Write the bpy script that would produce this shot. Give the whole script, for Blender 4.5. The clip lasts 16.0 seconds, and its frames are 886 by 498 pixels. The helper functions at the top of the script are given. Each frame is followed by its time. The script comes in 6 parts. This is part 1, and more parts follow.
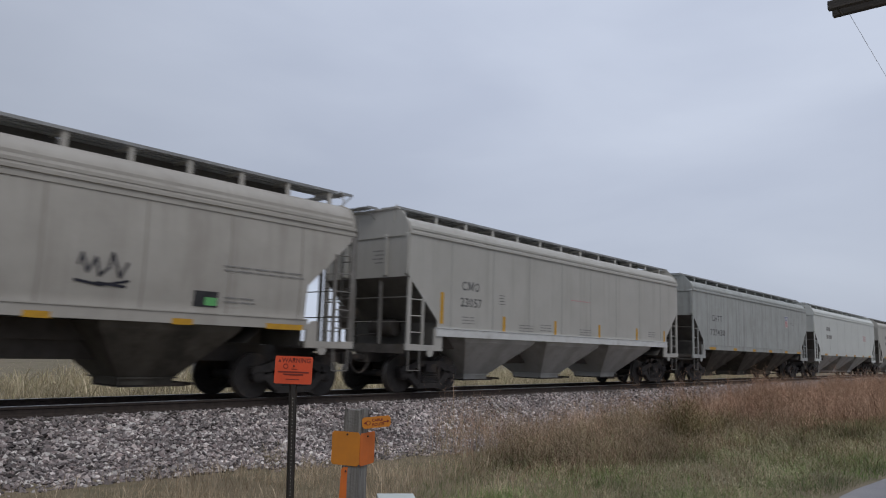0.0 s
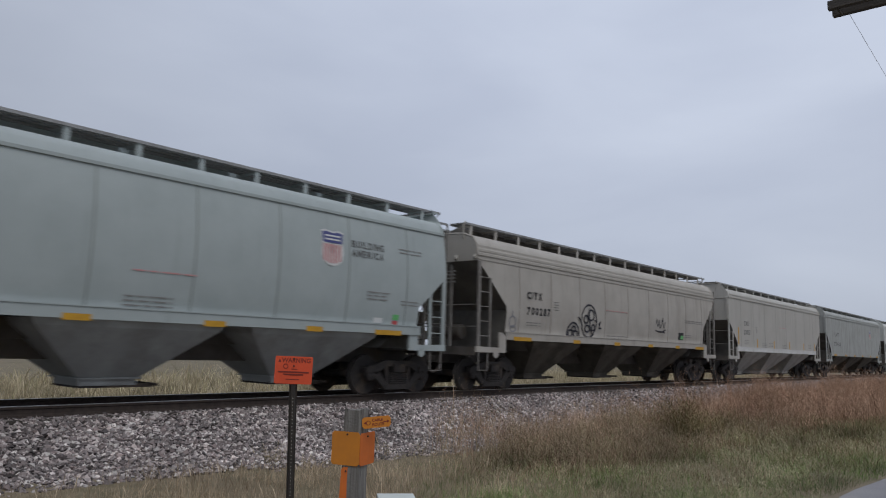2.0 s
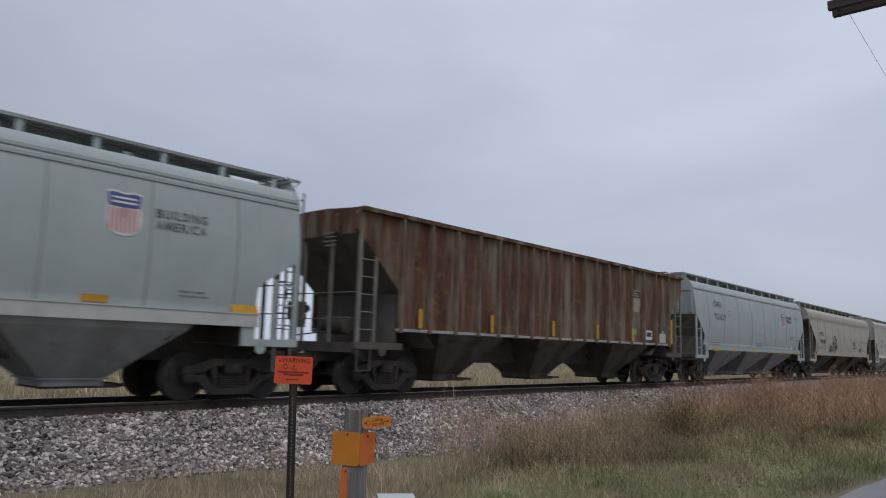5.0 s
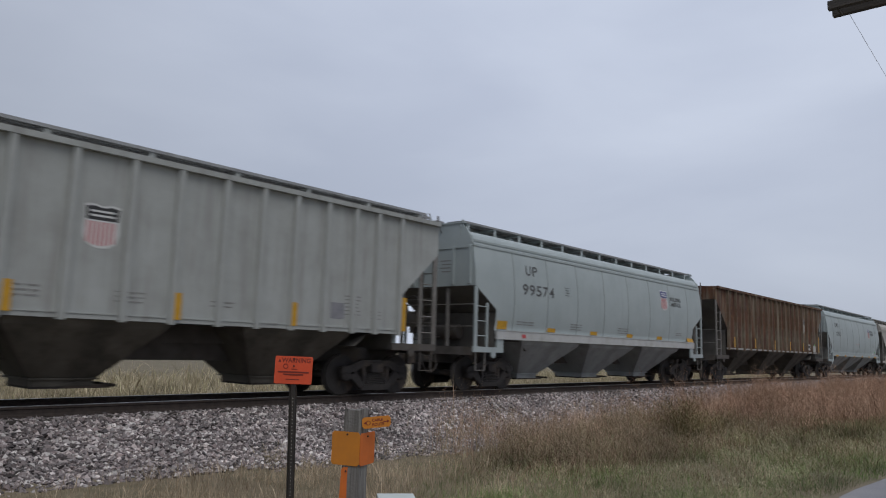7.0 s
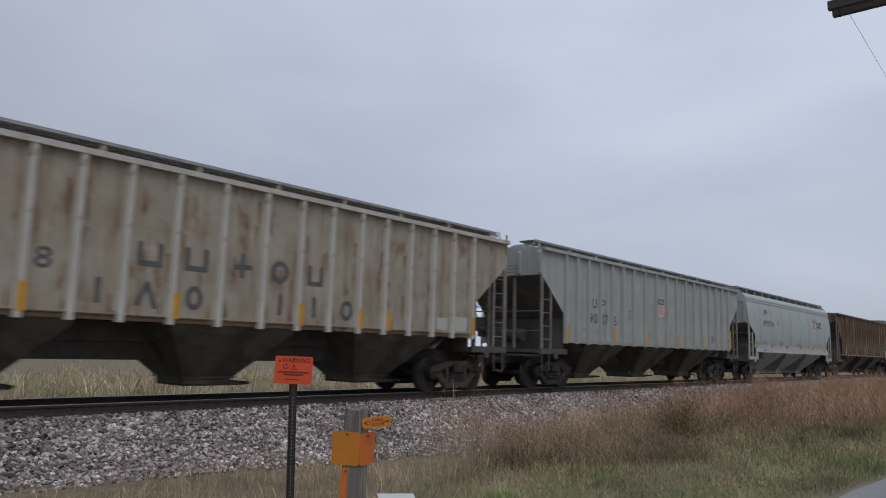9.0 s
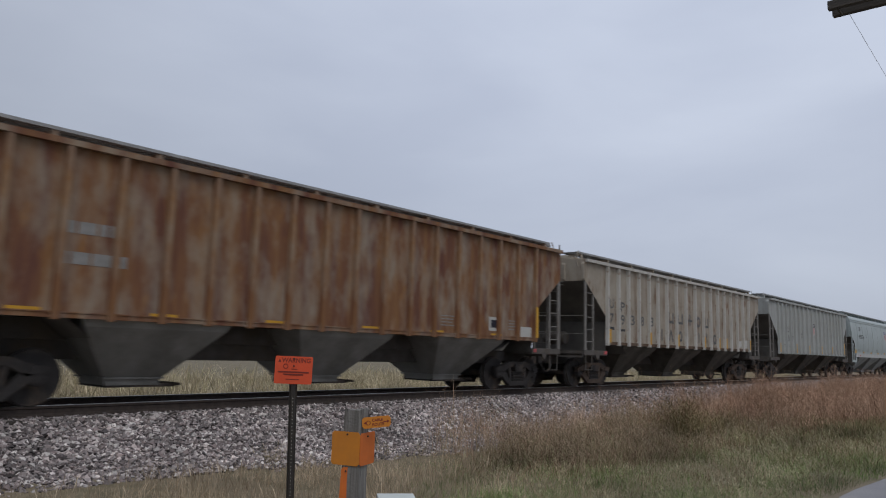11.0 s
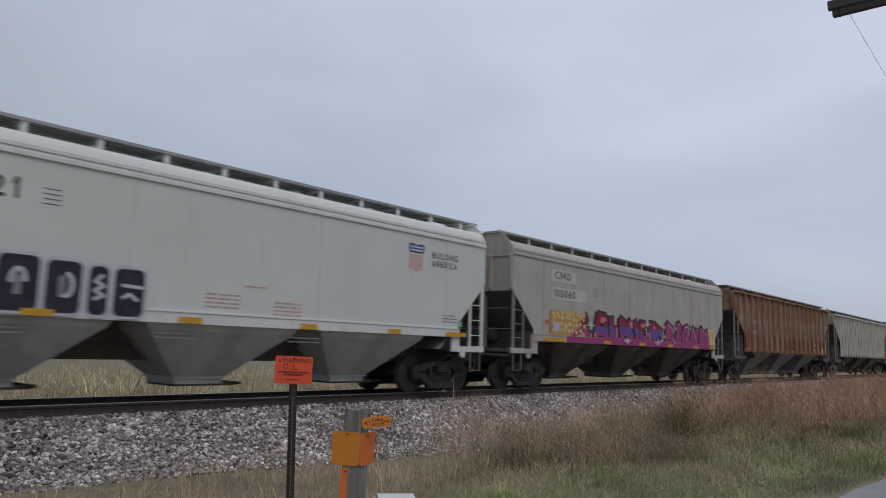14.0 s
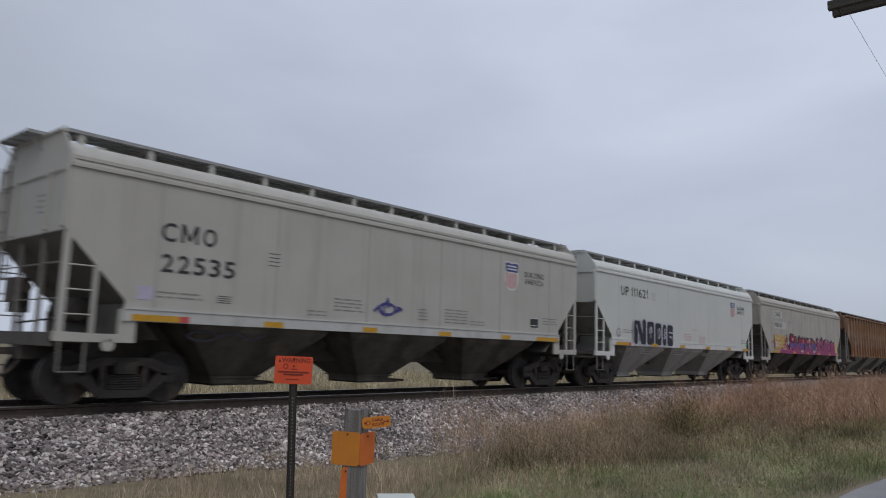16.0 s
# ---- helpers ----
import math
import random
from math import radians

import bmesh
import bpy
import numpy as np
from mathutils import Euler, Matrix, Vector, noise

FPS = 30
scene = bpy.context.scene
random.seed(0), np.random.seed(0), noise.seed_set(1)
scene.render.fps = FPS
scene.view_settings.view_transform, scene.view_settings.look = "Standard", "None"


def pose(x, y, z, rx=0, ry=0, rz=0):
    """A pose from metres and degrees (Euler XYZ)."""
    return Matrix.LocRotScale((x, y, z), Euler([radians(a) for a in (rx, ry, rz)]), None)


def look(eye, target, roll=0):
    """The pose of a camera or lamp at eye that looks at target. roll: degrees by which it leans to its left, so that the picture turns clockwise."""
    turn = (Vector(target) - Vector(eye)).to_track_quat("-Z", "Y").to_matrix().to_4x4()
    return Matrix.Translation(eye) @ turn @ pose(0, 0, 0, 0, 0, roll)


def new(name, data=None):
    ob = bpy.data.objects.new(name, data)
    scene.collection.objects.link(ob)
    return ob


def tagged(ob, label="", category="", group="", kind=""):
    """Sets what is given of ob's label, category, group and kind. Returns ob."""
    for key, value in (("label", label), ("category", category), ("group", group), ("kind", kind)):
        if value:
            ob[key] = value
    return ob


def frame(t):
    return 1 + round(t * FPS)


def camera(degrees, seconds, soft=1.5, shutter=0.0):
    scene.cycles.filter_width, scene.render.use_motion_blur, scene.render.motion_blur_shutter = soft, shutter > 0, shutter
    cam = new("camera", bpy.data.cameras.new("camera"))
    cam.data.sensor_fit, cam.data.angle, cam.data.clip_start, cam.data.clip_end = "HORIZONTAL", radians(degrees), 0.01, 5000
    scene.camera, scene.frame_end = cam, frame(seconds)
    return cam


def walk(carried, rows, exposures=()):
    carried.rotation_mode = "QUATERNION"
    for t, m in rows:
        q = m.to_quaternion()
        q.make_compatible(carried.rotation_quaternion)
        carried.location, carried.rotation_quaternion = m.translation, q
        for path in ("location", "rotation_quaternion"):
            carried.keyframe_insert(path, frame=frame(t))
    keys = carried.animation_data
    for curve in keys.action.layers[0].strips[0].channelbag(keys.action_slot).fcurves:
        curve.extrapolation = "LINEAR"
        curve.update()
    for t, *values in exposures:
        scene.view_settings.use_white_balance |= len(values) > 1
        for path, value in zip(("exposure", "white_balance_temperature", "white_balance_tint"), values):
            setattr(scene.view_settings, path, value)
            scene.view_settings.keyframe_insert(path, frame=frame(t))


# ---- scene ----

# ---------------------------------------------------------------- camera
EYE = (0.0, 0.0, 1.119)
cam = camera(62.73, 16.0, soft=1.05, shutter=0.3)
AIM = look(EYE, (7.4648, 6.5135, 2.4796), 1.72)
walk(cam, [(0.0, AIM), (16.0, AIM)])

# the track: runs along x, rail tops at z = 0, centre line at y = YC
YC = 13.72


def travel(t):
    """Way of the train along the track, metres, from its place at 8 s."""
    q = t - 8.0
    return 10.826 * q + 0.00487 * q * q + 0.0000736 * q ** 3


# ---------------------------------------------------------------- sky, sun
world = bpy.data.worlds.new("overcast")
scene.world = world
world.use_nodes = True
wn, wl = world.node_tree.nodes, world.node_tree.links
wn.clear()
w_out = wn.new("ShaderNodeOutputWorld")
w_mix = wn.new("ShaderNodeMixShader")
w_sky = wn.new("ShaderNodeTexSky")
w_sky.sky_type = "NISHITA"
w_sky.sun_disc = False
w_sky.sun_elevation, w_sky.sun_rotation = radians(40), radians(200)
w_bg = wn.new("ShaderNodeBackground")
w_bg.inputs["Strength"].default_value = 0.08
w_cloud = wn.new("ShaderNodeBackground")
w_cloud.inputs["Strength"].default_value = 1.0
w_co = wn.new("ShaderNodeTexCoord")
w_map = wn.new("ShaderNodeMapping")
w_map.inputs["Scale"].default_value = (1.0, 1.0, 3.2)
w_noise = wn.new("ShaderNodeTexNoise")
w_noise.inputs["Scale"].default_value = 2.3
w_noise.inputs["Detail"].default_value = 5
w_noise.inputs["Roughness"].default_value = 0.45
w_noise.inputs["Distortion"].default_value = 0.35
w_ramp = wn.new("ShaderNodeValToRGB")
w_ramp.color_ramp.elements[0].position, w_ramp.color_ramp.elements[1].position = 0.3, 0.72
w_ramp.color_ramp.elements[0].color = (0.468, 0.518, 0.638, 1)
w_ramp.color_ramp.elements[1].color = (0.578, 0.632, 0.75, 1)
w_mix.inputs[0].default_value = 0.94
wl.new(w_co.outputs["Generated"], w_map.inputs[0])
wl.new(w_map.outputs[0], w_noise.inputs["Vector"])
wl.new(w_noise.outputs["Fac"], w_ramp.inputs[0])
w_dot = wn.new("ShaderNodeVectorMath")
w_dot.operation = "DOT_PRODUCT"
w_dot.inputs[1].default_value = (0.6, 0.25, 0.76)
w_glow = wn.new("ShaderNodeMapRange")
w_glow.interpolation_type = "SMOOTHSTEP"
w_glow.inputs["From Min"].default_value, w_glow.inputs["From Max"].default_value = 0.48, 1.0
w_glow.inputs["To Min"].default_value, w_glow.inputs["To Max"].default_value = 0.69, 1.17
w_mul = wn.new("ShaderNodeVectorMath")
w_mul.operation = "SCALE"
wl.new(w_co.outputs["Generated"], w_dot.inputs[0])
wl.new(w_dot.outputs["Value"], w_glow.inputs["Value"])
wl.new(w_ramp.outputs[0], w_mul.inputs[0])
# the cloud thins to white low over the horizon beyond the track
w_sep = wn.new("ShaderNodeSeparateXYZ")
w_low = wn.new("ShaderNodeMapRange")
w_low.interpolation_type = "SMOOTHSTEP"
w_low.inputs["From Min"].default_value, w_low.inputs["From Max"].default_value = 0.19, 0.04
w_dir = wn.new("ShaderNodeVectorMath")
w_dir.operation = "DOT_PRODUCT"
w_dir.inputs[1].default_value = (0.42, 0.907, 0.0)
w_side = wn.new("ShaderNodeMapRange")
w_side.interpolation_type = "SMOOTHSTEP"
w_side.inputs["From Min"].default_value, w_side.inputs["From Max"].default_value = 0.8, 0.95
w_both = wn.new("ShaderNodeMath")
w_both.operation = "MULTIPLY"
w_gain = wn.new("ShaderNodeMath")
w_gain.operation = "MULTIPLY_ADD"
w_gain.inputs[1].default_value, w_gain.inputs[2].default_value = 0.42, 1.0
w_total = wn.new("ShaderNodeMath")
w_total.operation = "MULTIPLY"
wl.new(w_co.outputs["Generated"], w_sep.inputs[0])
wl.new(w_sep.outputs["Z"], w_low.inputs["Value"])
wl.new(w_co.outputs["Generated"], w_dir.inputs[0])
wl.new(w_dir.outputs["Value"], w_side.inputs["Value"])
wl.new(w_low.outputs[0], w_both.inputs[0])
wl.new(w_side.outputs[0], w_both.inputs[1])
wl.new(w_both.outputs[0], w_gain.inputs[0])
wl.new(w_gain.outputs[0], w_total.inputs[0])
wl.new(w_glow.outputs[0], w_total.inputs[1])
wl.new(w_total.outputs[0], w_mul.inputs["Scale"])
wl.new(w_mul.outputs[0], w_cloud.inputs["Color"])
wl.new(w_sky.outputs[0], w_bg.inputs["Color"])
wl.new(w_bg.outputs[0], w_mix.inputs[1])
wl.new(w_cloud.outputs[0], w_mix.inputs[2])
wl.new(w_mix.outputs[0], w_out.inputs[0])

sun = new("sun", bpy.data.lights.new("sun", "SUN"))
sun.data.energy, sun.data.angle, sun.data.color = 1.1, radians(40), (1.0, 0.97, 0.93)
sun.matrix_world = look((0, 0, 40), (12, 22, 0))
scene.view_settings.exposure = 0.0


# ---------------------------------------------------------------- materials
def material(name, base, second=None, rough=0.7, metal=0.0, scale=3.0, stretch=(1, 1, 1), dirt=None, dirt_at=(0.5, 0.75),
             dirt_scale=1.2, dirt_stretch=(1, 1, 1), bump=0.15, bump_scale=40.0, vary=0.0, coords="Object", wear=None):
    """A surface: base and second colour mixed by noise, dirt over them in patches or runs, fine relief."""
    m = bpy.data.materials.new(name)
    m.use_nodes = True
    n, k = m.node_tree.nodes, m.node_tree.links
    b = n["Principled BSDF"]
    b.inputs["Roughness"].default_value, b.inputs["Metallic"].default_value = rough, metal
    b.inputs["Specular IOR Level"].default_value = 0.3
    co = n.new("ShaderNodeTexCoord")

    def spread(sc, st, detail=5):
        mp = n.new("ShaderNodeMapping")
        mp.inputs["Scale"].default_value = st
        tx = n.new("ShaderNodeTexNoise")
        tx.inputs["Scale"].default_value, tx.inputs["Detail"].default_value = sc, detail
        tx.inputs["Roughness"].default_value = 0.62
        k.new(co.outputs[coords], mp.inputs[0])
        k.new(mp.outputs[0], tx.inputs["Vector"])
        return tx.outputs["Fac"]

    def blend(fac, lo, hi, c1, c2):
        r = n.new("ShaderNodeMapRange")
        r.inputs["From Min"].default_value, r.inputs["From Max"].default_value = lo, hi
        k.new(fac, r.inputs["Value"])
        x = n.new("ShaderNodeMix")
        x.data_type = "RGBA"
        k.new(r.outputs[0], x.inputs["Factor"])
        for c, i in ((c1, 6), (c2, 7)):
            if isinstance(c, tuple):
                x.inputs[i].default_value = (*c, 1)
            else:
                k.new(c, x.inputs[i])
        return x.outputs[2]

    second = second or tuple(c * 0.8 for c in base)
    col = blend(spread(scale, stretch), 0.35, 0.68, base, second)
    if dirt:
        col = blend(spread(dirt_scale, dirt_stretch), *dirt_at, col, dirt)
    if wear:
        tone, wear_at, wear_scale, wear_stretch = wear
        col = blend(spread(wear_scale, wear_stretch, 7), *wear_at, col, tone)
    if vary:
        info = n.new("ShaderNodeObjectInfo")
        hsv = n.new("ShaderNodeHueSaturation")
        r = n.new("ShaderNodeMapRange")
        r.inputs["To Min"].default_value, r.inputs["To Max"].default_value = 1 - vary, 1 + vary
        k.new(info.outputs["Random"], r.inputs["Value"])
        k.new(r.outputs[0], hsv.inputs["Value"])
        k.new(col, hsv.inputs["Color"])
        col = hsv.outputs[0]
    k.new(col, b.inputs["Base Color"])
    if bump:
        bp = n.new("ShaderNodeBump")
        bp.inputs["Strength"].default_value, bp.inputs["Distance"].default_value = bump, 0.01
        k.new(spread(bump_scale, (1, 1, 1), 3), bp.inputs["Height"])
        k.new(bp.outputs[0], b.inputs["Normal"])
    return m


def island_material(name, colours, rough=0.9, patch=0.0, drift=(0.84, 1.24)):
    """Many small joined pieces, each with one of the colours by chance."""
    m = bpy.data.materials.new(name)
    m.use_nodes = True
    n, k = m.node_tree.nodes, m.node_tree.links
    b = n["Principled BSDF"]
    b.inputs["Roughness"].default_value = rough
    b.inputs["Specular IOR Level"].default_value = 0.2
    g = n.new("ShaderNodeNewGeometry")
    r = n.new("ShaderNodeValToRGB")
    e = r.color_ramp.elements
    for i, c in enumerate(colours):
        p = i / (len(colours) - 1)
        q = e[0] if i == 0 else e[-1] if i == len(colours) - 1 else e.new(p)
        q.position, q.color = p, (*c, 1)
    # slow drift of tone over the ground, dust and damp
    co, nz, mp, mx = n.new("ShaderNodeTexCoord"), n.new("ShaderNodeTexNoise"), n.new("ShaderNodeMapRange"), n.new("ShaderNodeVectorMath")
    nz.inputs["Scale"].default_value = 0.9
    nz.inputs["Detail"].default_value = 4
    mp.inputs["From Min"].default_value, mp.inputs["From Max"].default_value = 0.35, 0.65
    mp.inputs["To Min"].default_value, mp.inputs["To Max"].default_value = drift
    mx.operation = "SCALE"
    k.new(co.outputs["Object"], nz.inputs["Vector"])
    k.new(nz.outputs[0], mp.inputs["Value"])
    # neighbours share something of their colour
    nb, sp, mf = n.new("ShaderNodeTexNoise"), n.new("ShaderNodeMapRange"), n.new("ShaderNodeMix")
    nb.inputs["Scale"].default_value = 1.3
    nb.inputs["Detail"].default_value = 2
    sp.inputs["From Min"].default_value, sp.inputs["From Max"].default_value = 0.3, 0.7
    mf.inputs["Factor"].default_value = patch
    k.new(co.outputs["Object"], nb.inputs["Vector"])
    k.new(nb.outputs[0], sp.inputs["Value"])
    k.new(g.outputs["Random Per Island"], mf.inputs["A"])
    k.new(sp.outputs[0], mf.inputs["B"])
    k.new(mf.outputs[0], r.inputs[0])
    k.new(r.outputs[0], mx.inputs[0])
    k.new(mp.outputs[0], mx.inputs["Scale"])
    k.new(mx.outputs[0], b.inputs["Base Color"])
    return m


RUN = (2.2, 2.2, 0.16)
FINE = (5.0, 5.0, 0.3)
PAINT = {
    "grey": material("grey_paint", (0.465, 0.452, 0.42), (0.415, 0.402, 0.37), 0.6, scale=0.7, dirt=(0.30, 0.285, 0.255),
                     dirt_at=(0.52, 1.05), dirt_scale=1.6, dirt_stretch=RUN, bump=0.05, bump_scale=6, wear=((0.31, 0.29, 0.25), (0.6, 1.2), 1.4, FINE)),
    "warm_grey": material("warm_grey_paint", (0.435, 0.412, 0.375), (0.37, 0.348, 0.315), 0.65, scale=1.2, dirt=(0.24, 0.21, 0.18),
                          dirt_at=(0.52, 1.05), dirt_scale=1.2, dirt_stretch=RUN, bump=0.05, bump_scale=6, wear=((0.24, 0.20, 0.16), (0.6, 1.25), 1.3, FINE)),
    "pale_grey": material("pale_grey_paint", (0.59, 0.605, 0.58), (0.55, 0.565, 0.54), 0.55, scale=0.6, dirt=(0.40, 0.40, 0.38),
                          dirt_at=(0.58, 1.1), dirt_scale=1.5, dirt_stretch=RUN, bump=0.04, bump_scale=6, wear=((0.45, 0.44, 0.41), (0.62, 1.2), 1.4, FINE)),
    "aqua": material("aqua_grey_paint", (0.39, 0.437, 0.438), (0.347, 0.392, 0.393), 0.55, scale=1.2, dirt=(0.25, 0.28, 0.275),
                     dirt_at=(0.58, 1.05), dirt_scale=1.5, dirt_stretch=RUN, bump=0.04, bump_scale=6, wear=((0.28, 0.31, 0.30), (0.6, 1.2), 1.4, FINE)),
    "ash": material("ash_grey_paint", (0.405, 0.422, 0.41), (0.335, 0.345, 0.33), 0.65, scale=1.3, dirt=(0.19, 0.18, 0.165),
                    dirt_at=(0.5, 0.92), dirt_scale=1.7, dirt_stretch=RUN, bump=0.05, bump_scale=6, wear=((0.20, 0.165, 0.135), (0.57, 0.95), 1.6, FINE)),
    "cream": material("cream_paint_rusting", (0.385, 0.345, 0.285), (0.295, 0.255, 0.205), 0.7, scale=1.6, dirt=(0.17, 0.085, 0.045),
                      dirt_at=(0.56, 0.72), dirt_scale=2.3, dirt_stretch=(1.8, 1.8, 0.6), bump=0.08, bump_scale=10, wear=((0.19, 0.12, 0.075), (0.5, 0.82), 1.3, (3.2, 3.2, 0.4))),
    "brown": material("brown_rust", (0.062, 0.030, 0.023), (0.145, 0.066, 0.036), 0.85, scale=1.8, stretch=(1.6, 1.6, 0.6),
                      dirt=(0.28, 0.255, 0.19), dirt_at=(0.45, 0.72), dirt_scale=1.0, dirt_stretch=(2.0, 2.0, 0.25), bump=0.2, bump_scale=14,
                      wear=((0.235, 0.135, 0.05), (0.55, 0.80), 2.2, (1.2, 1.2, 1.9))),
    "orange": material("orange_rust", (0.235, 0.118, 0.052), (0.12, 0.048, 0.038), 0.85, scale=1.2, stretch=(3.0, 3.0, 0.35),
                       dirt=(0.33, 0.285, 0.225), dirt_at=(0.44, 0.76), dirt_scale=1.1, dirt_stretch=(1.8, 1.8, 0.7), bump=0.15, bump_scale=14,
                       wear=((0.33, 0.165, 0.05), (0.56, 0.85), 2.4, (2.4, 2.4, 0.6))),
}
# pale sill paint; also stands for lit flange on the brown car
PALE_SILL = material("pale_sill_paint", (0.52, 0.53, 0.52), (0.45, 0.45, 0.44), 0.6, scale=2, dirt=(0.3, 0.29, 0.26), dirt_at=(0.5, 0.9), bump=0.04)
STAKE_BROWN = material("weathered_stake", (0.21, 0.185, 0.14), (0.11, 0.07, 0.045), 0.85, scale=1.4, stretch=(2, 2, 0.5), dirt=(0.12, 0.06, 0.035), dirt_at=(0.45, 0.7), bump=0.15)
RUSTY_SILL = material("rusty_sill", (0.10, 0.065, 0.045), (0.17, 0.11, 0.075), 0.85, scale=3, dirt=(0.3, 0.26, 0.2), dirt_at=(0.55, 0.75), bump=0.15)
STAKE_CREAM = material("cream_stake_paint", (0.54, 0.525, 0.49), (0.44, 0.42, 0.38), 0.65, scale=1.5, stretch=(2, 2, 0.6), dirt=(0.2, 0.11, 0.06), dirt_at=(0.58, 0.75), dirt_scale=4, bump=0.08)
LADDER = material("ladder_steel", (0.24, 0.228, 0.212), (0.16, 0.15, 0.138), 0.65, 0.1, scale=5, dirt=(0.14, 0.12, 0.1), dirt_at=(0.5, 0.8), bump=0.1)
# slope sheets: thrown-up dirt, with the shade of downward faces put into colour
SOOT_SHADE = material("sooty_slope_sheet", (0.15, 0.14, 0.125), (0.10, 0.094, 0.085), 0.85, scale=1.5, dirt=(0.16, 0.15, 0.135), dirt_at=(0.55, 0.85), bump=0.1)
SOOT_SHADE_PALE = material("dusty_slope_sheet", (0.30, 0.295, 0.275), (0.21, 0.205, 0.19), 0.85, scale=1.5, dirt=(0.09, 0.085, 0.075), dirt_at=(0.5, 0.8), bump=0.1)
UNDER = material("sooty_underframe_paint", (0.115, 0.104, 0.095), (0.072, 0.065, 0.060), 0.8, scale=2.5, dirt=(0.11, 0.085, 0.06), bump=0.2)
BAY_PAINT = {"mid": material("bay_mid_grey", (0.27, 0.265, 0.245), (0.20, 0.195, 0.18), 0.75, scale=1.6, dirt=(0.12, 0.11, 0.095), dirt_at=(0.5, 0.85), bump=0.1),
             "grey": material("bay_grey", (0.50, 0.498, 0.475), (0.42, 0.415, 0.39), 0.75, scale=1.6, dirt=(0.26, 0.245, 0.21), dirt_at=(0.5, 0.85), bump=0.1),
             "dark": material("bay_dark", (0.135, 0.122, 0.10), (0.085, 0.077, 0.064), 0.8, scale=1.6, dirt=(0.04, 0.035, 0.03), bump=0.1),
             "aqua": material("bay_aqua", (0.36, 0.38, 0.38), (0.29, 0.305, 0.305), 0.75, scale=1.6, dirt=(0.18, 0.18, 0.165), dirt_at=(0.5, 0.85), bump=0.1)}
STEEL = material("dark_truck_steel", (0.052, 0.047, 0.045), (0.034, 0.031, 0.030), 0.75, 0.1, scale=6, dirt=(0.16, 0.12, 0.09), bump=0.25)
TREAD = material("worn_wheel_tread", (0.22, 0.21, 0.20), (0.14, 0.13, 0.12), 0.4, 0.8, scale=8, bump=0.05)
GRATE = material("galvanised_walkway", (0.38, 0.385, 0.385), (0.27, 0.27, 0.27), 0.6, 0.4, scale=5, bump=0.3, bump_scale=60)
WHITE = material("white_paint", (0.66, 0.67, 0.66), (0.58, 0.58, 0.57), 0.6, scale=3, dirt=(0.4, 0.39, 0.36), dirt_at=(0.55, 0.9), bump=0.03)
BLACK = material("black_lettering", (0.03, 0.03, 0.033), (0.06, 0.06, 0.062), 0.7, scale=5, bump=0)
FADED = material("faded_lettering", (0.085, 0.085, 0.087), (0.14, 0.14, 0.14), 0.8, scale=5, bump=0)
YELLOW = material("yellow_reflector", (0.60, 0.33, 0.03), (0.48, 0.26, 0.03), 0.5, scale=6, dirt=(0.25, 0.17, 0.06), dirt_at=(0.5, 0.9), bump=0)
RED = material("red_mark", (0.55, 0.10, 0.10), None, 0.6, bump=0)
PINK = material("faded_red_stripe", (0.55, 0.27, 0.27), (0.5, 0.3, 0.3), 0.6, bump=0)
BLUE = material("emblem_blue", (0.07, 0.08, 0.22), (0.10, 0.11, 0.26), 0.6, bump=0)
FAINT = material("faint_stencil_paint", (0.21, 0.205, 0.20), (0.28, 0.275, 0.265), 0.8, scale=6, bump=0)
DULL_SHIELD = material("dull_shield_paint", (0.36, 0.335, 0.30), (0.27, 0.24, 0.20), 0.8, scale=4, dirt=(0.13, 0.08, 0.05), dirt_at=(0.55, 0.8), dirt_scale=3, bump=0.05)
RUSTY_STEEL = material("rust_brown_truck_steel", (0.105, 0.076, 0.058), (0.065, 0.048, 0.039), 0.85, 0.05, scale=5, dirt=(0.20, 0.14, 0.095), bump=0.25)
RUST_RUN = material("rust_run", (0.17, 0.10, 0.062), (0.25, 0.165, 0.105), 0.85, scale=7, stretch=(2, 2, 0.5), bump=0.1)
GREEN = material("green_sticker", (0.16, 0.5, 0.18), None, 0.6, bump=0)


# ---------------------------------------------------------------- mesh helpers
def quads_box(bm, x0, x1, y0, y1, z0, z1, m=None):
    v = [bm.verts.new(p if m is None else m @ Vector(p)) for p in
         ((x0, y0, z0), (x1, y0, z0), (x1, y1, z0), (x0, y1, z0), (x0, y0, z1), (x1, y0, z1), (x1, y1, z1), (x0, y1, z1))]
    for f in ((0, 3, 2, 1), (4, 5, 6, 7), (0, 1, 5, 4), (1, 2, 6, 5), (2, 3, 7, 6), (3, 0, 4, 7)):
        bm.faces.new([v[i] for i in f])


def bar(bm, a, b, r, n=6):
    """A round bar from a to b."""
    a, b = Vector(a), Vector(b)
    m = (b - a).to_track_quat("Z", "Y").to_matrix().to_4x4()
    m.translation = a
    h = (b - a).length
    rings = [[bm.verts.new(m @ Vector((r * math.cos(i * math.tau / n), r * math.sin(i * math.tau / n), z))) for i in range(n)] for z in (0, h)]
    for i in range(n):
        bm.faces.new((rings[0][i], rings[0][(i + 1) % n], rings[1][(i + 1) % n], rings[1][i]))
    bm.faces.new(rings[0][::-1])
    bm.faces.new(rings[1])


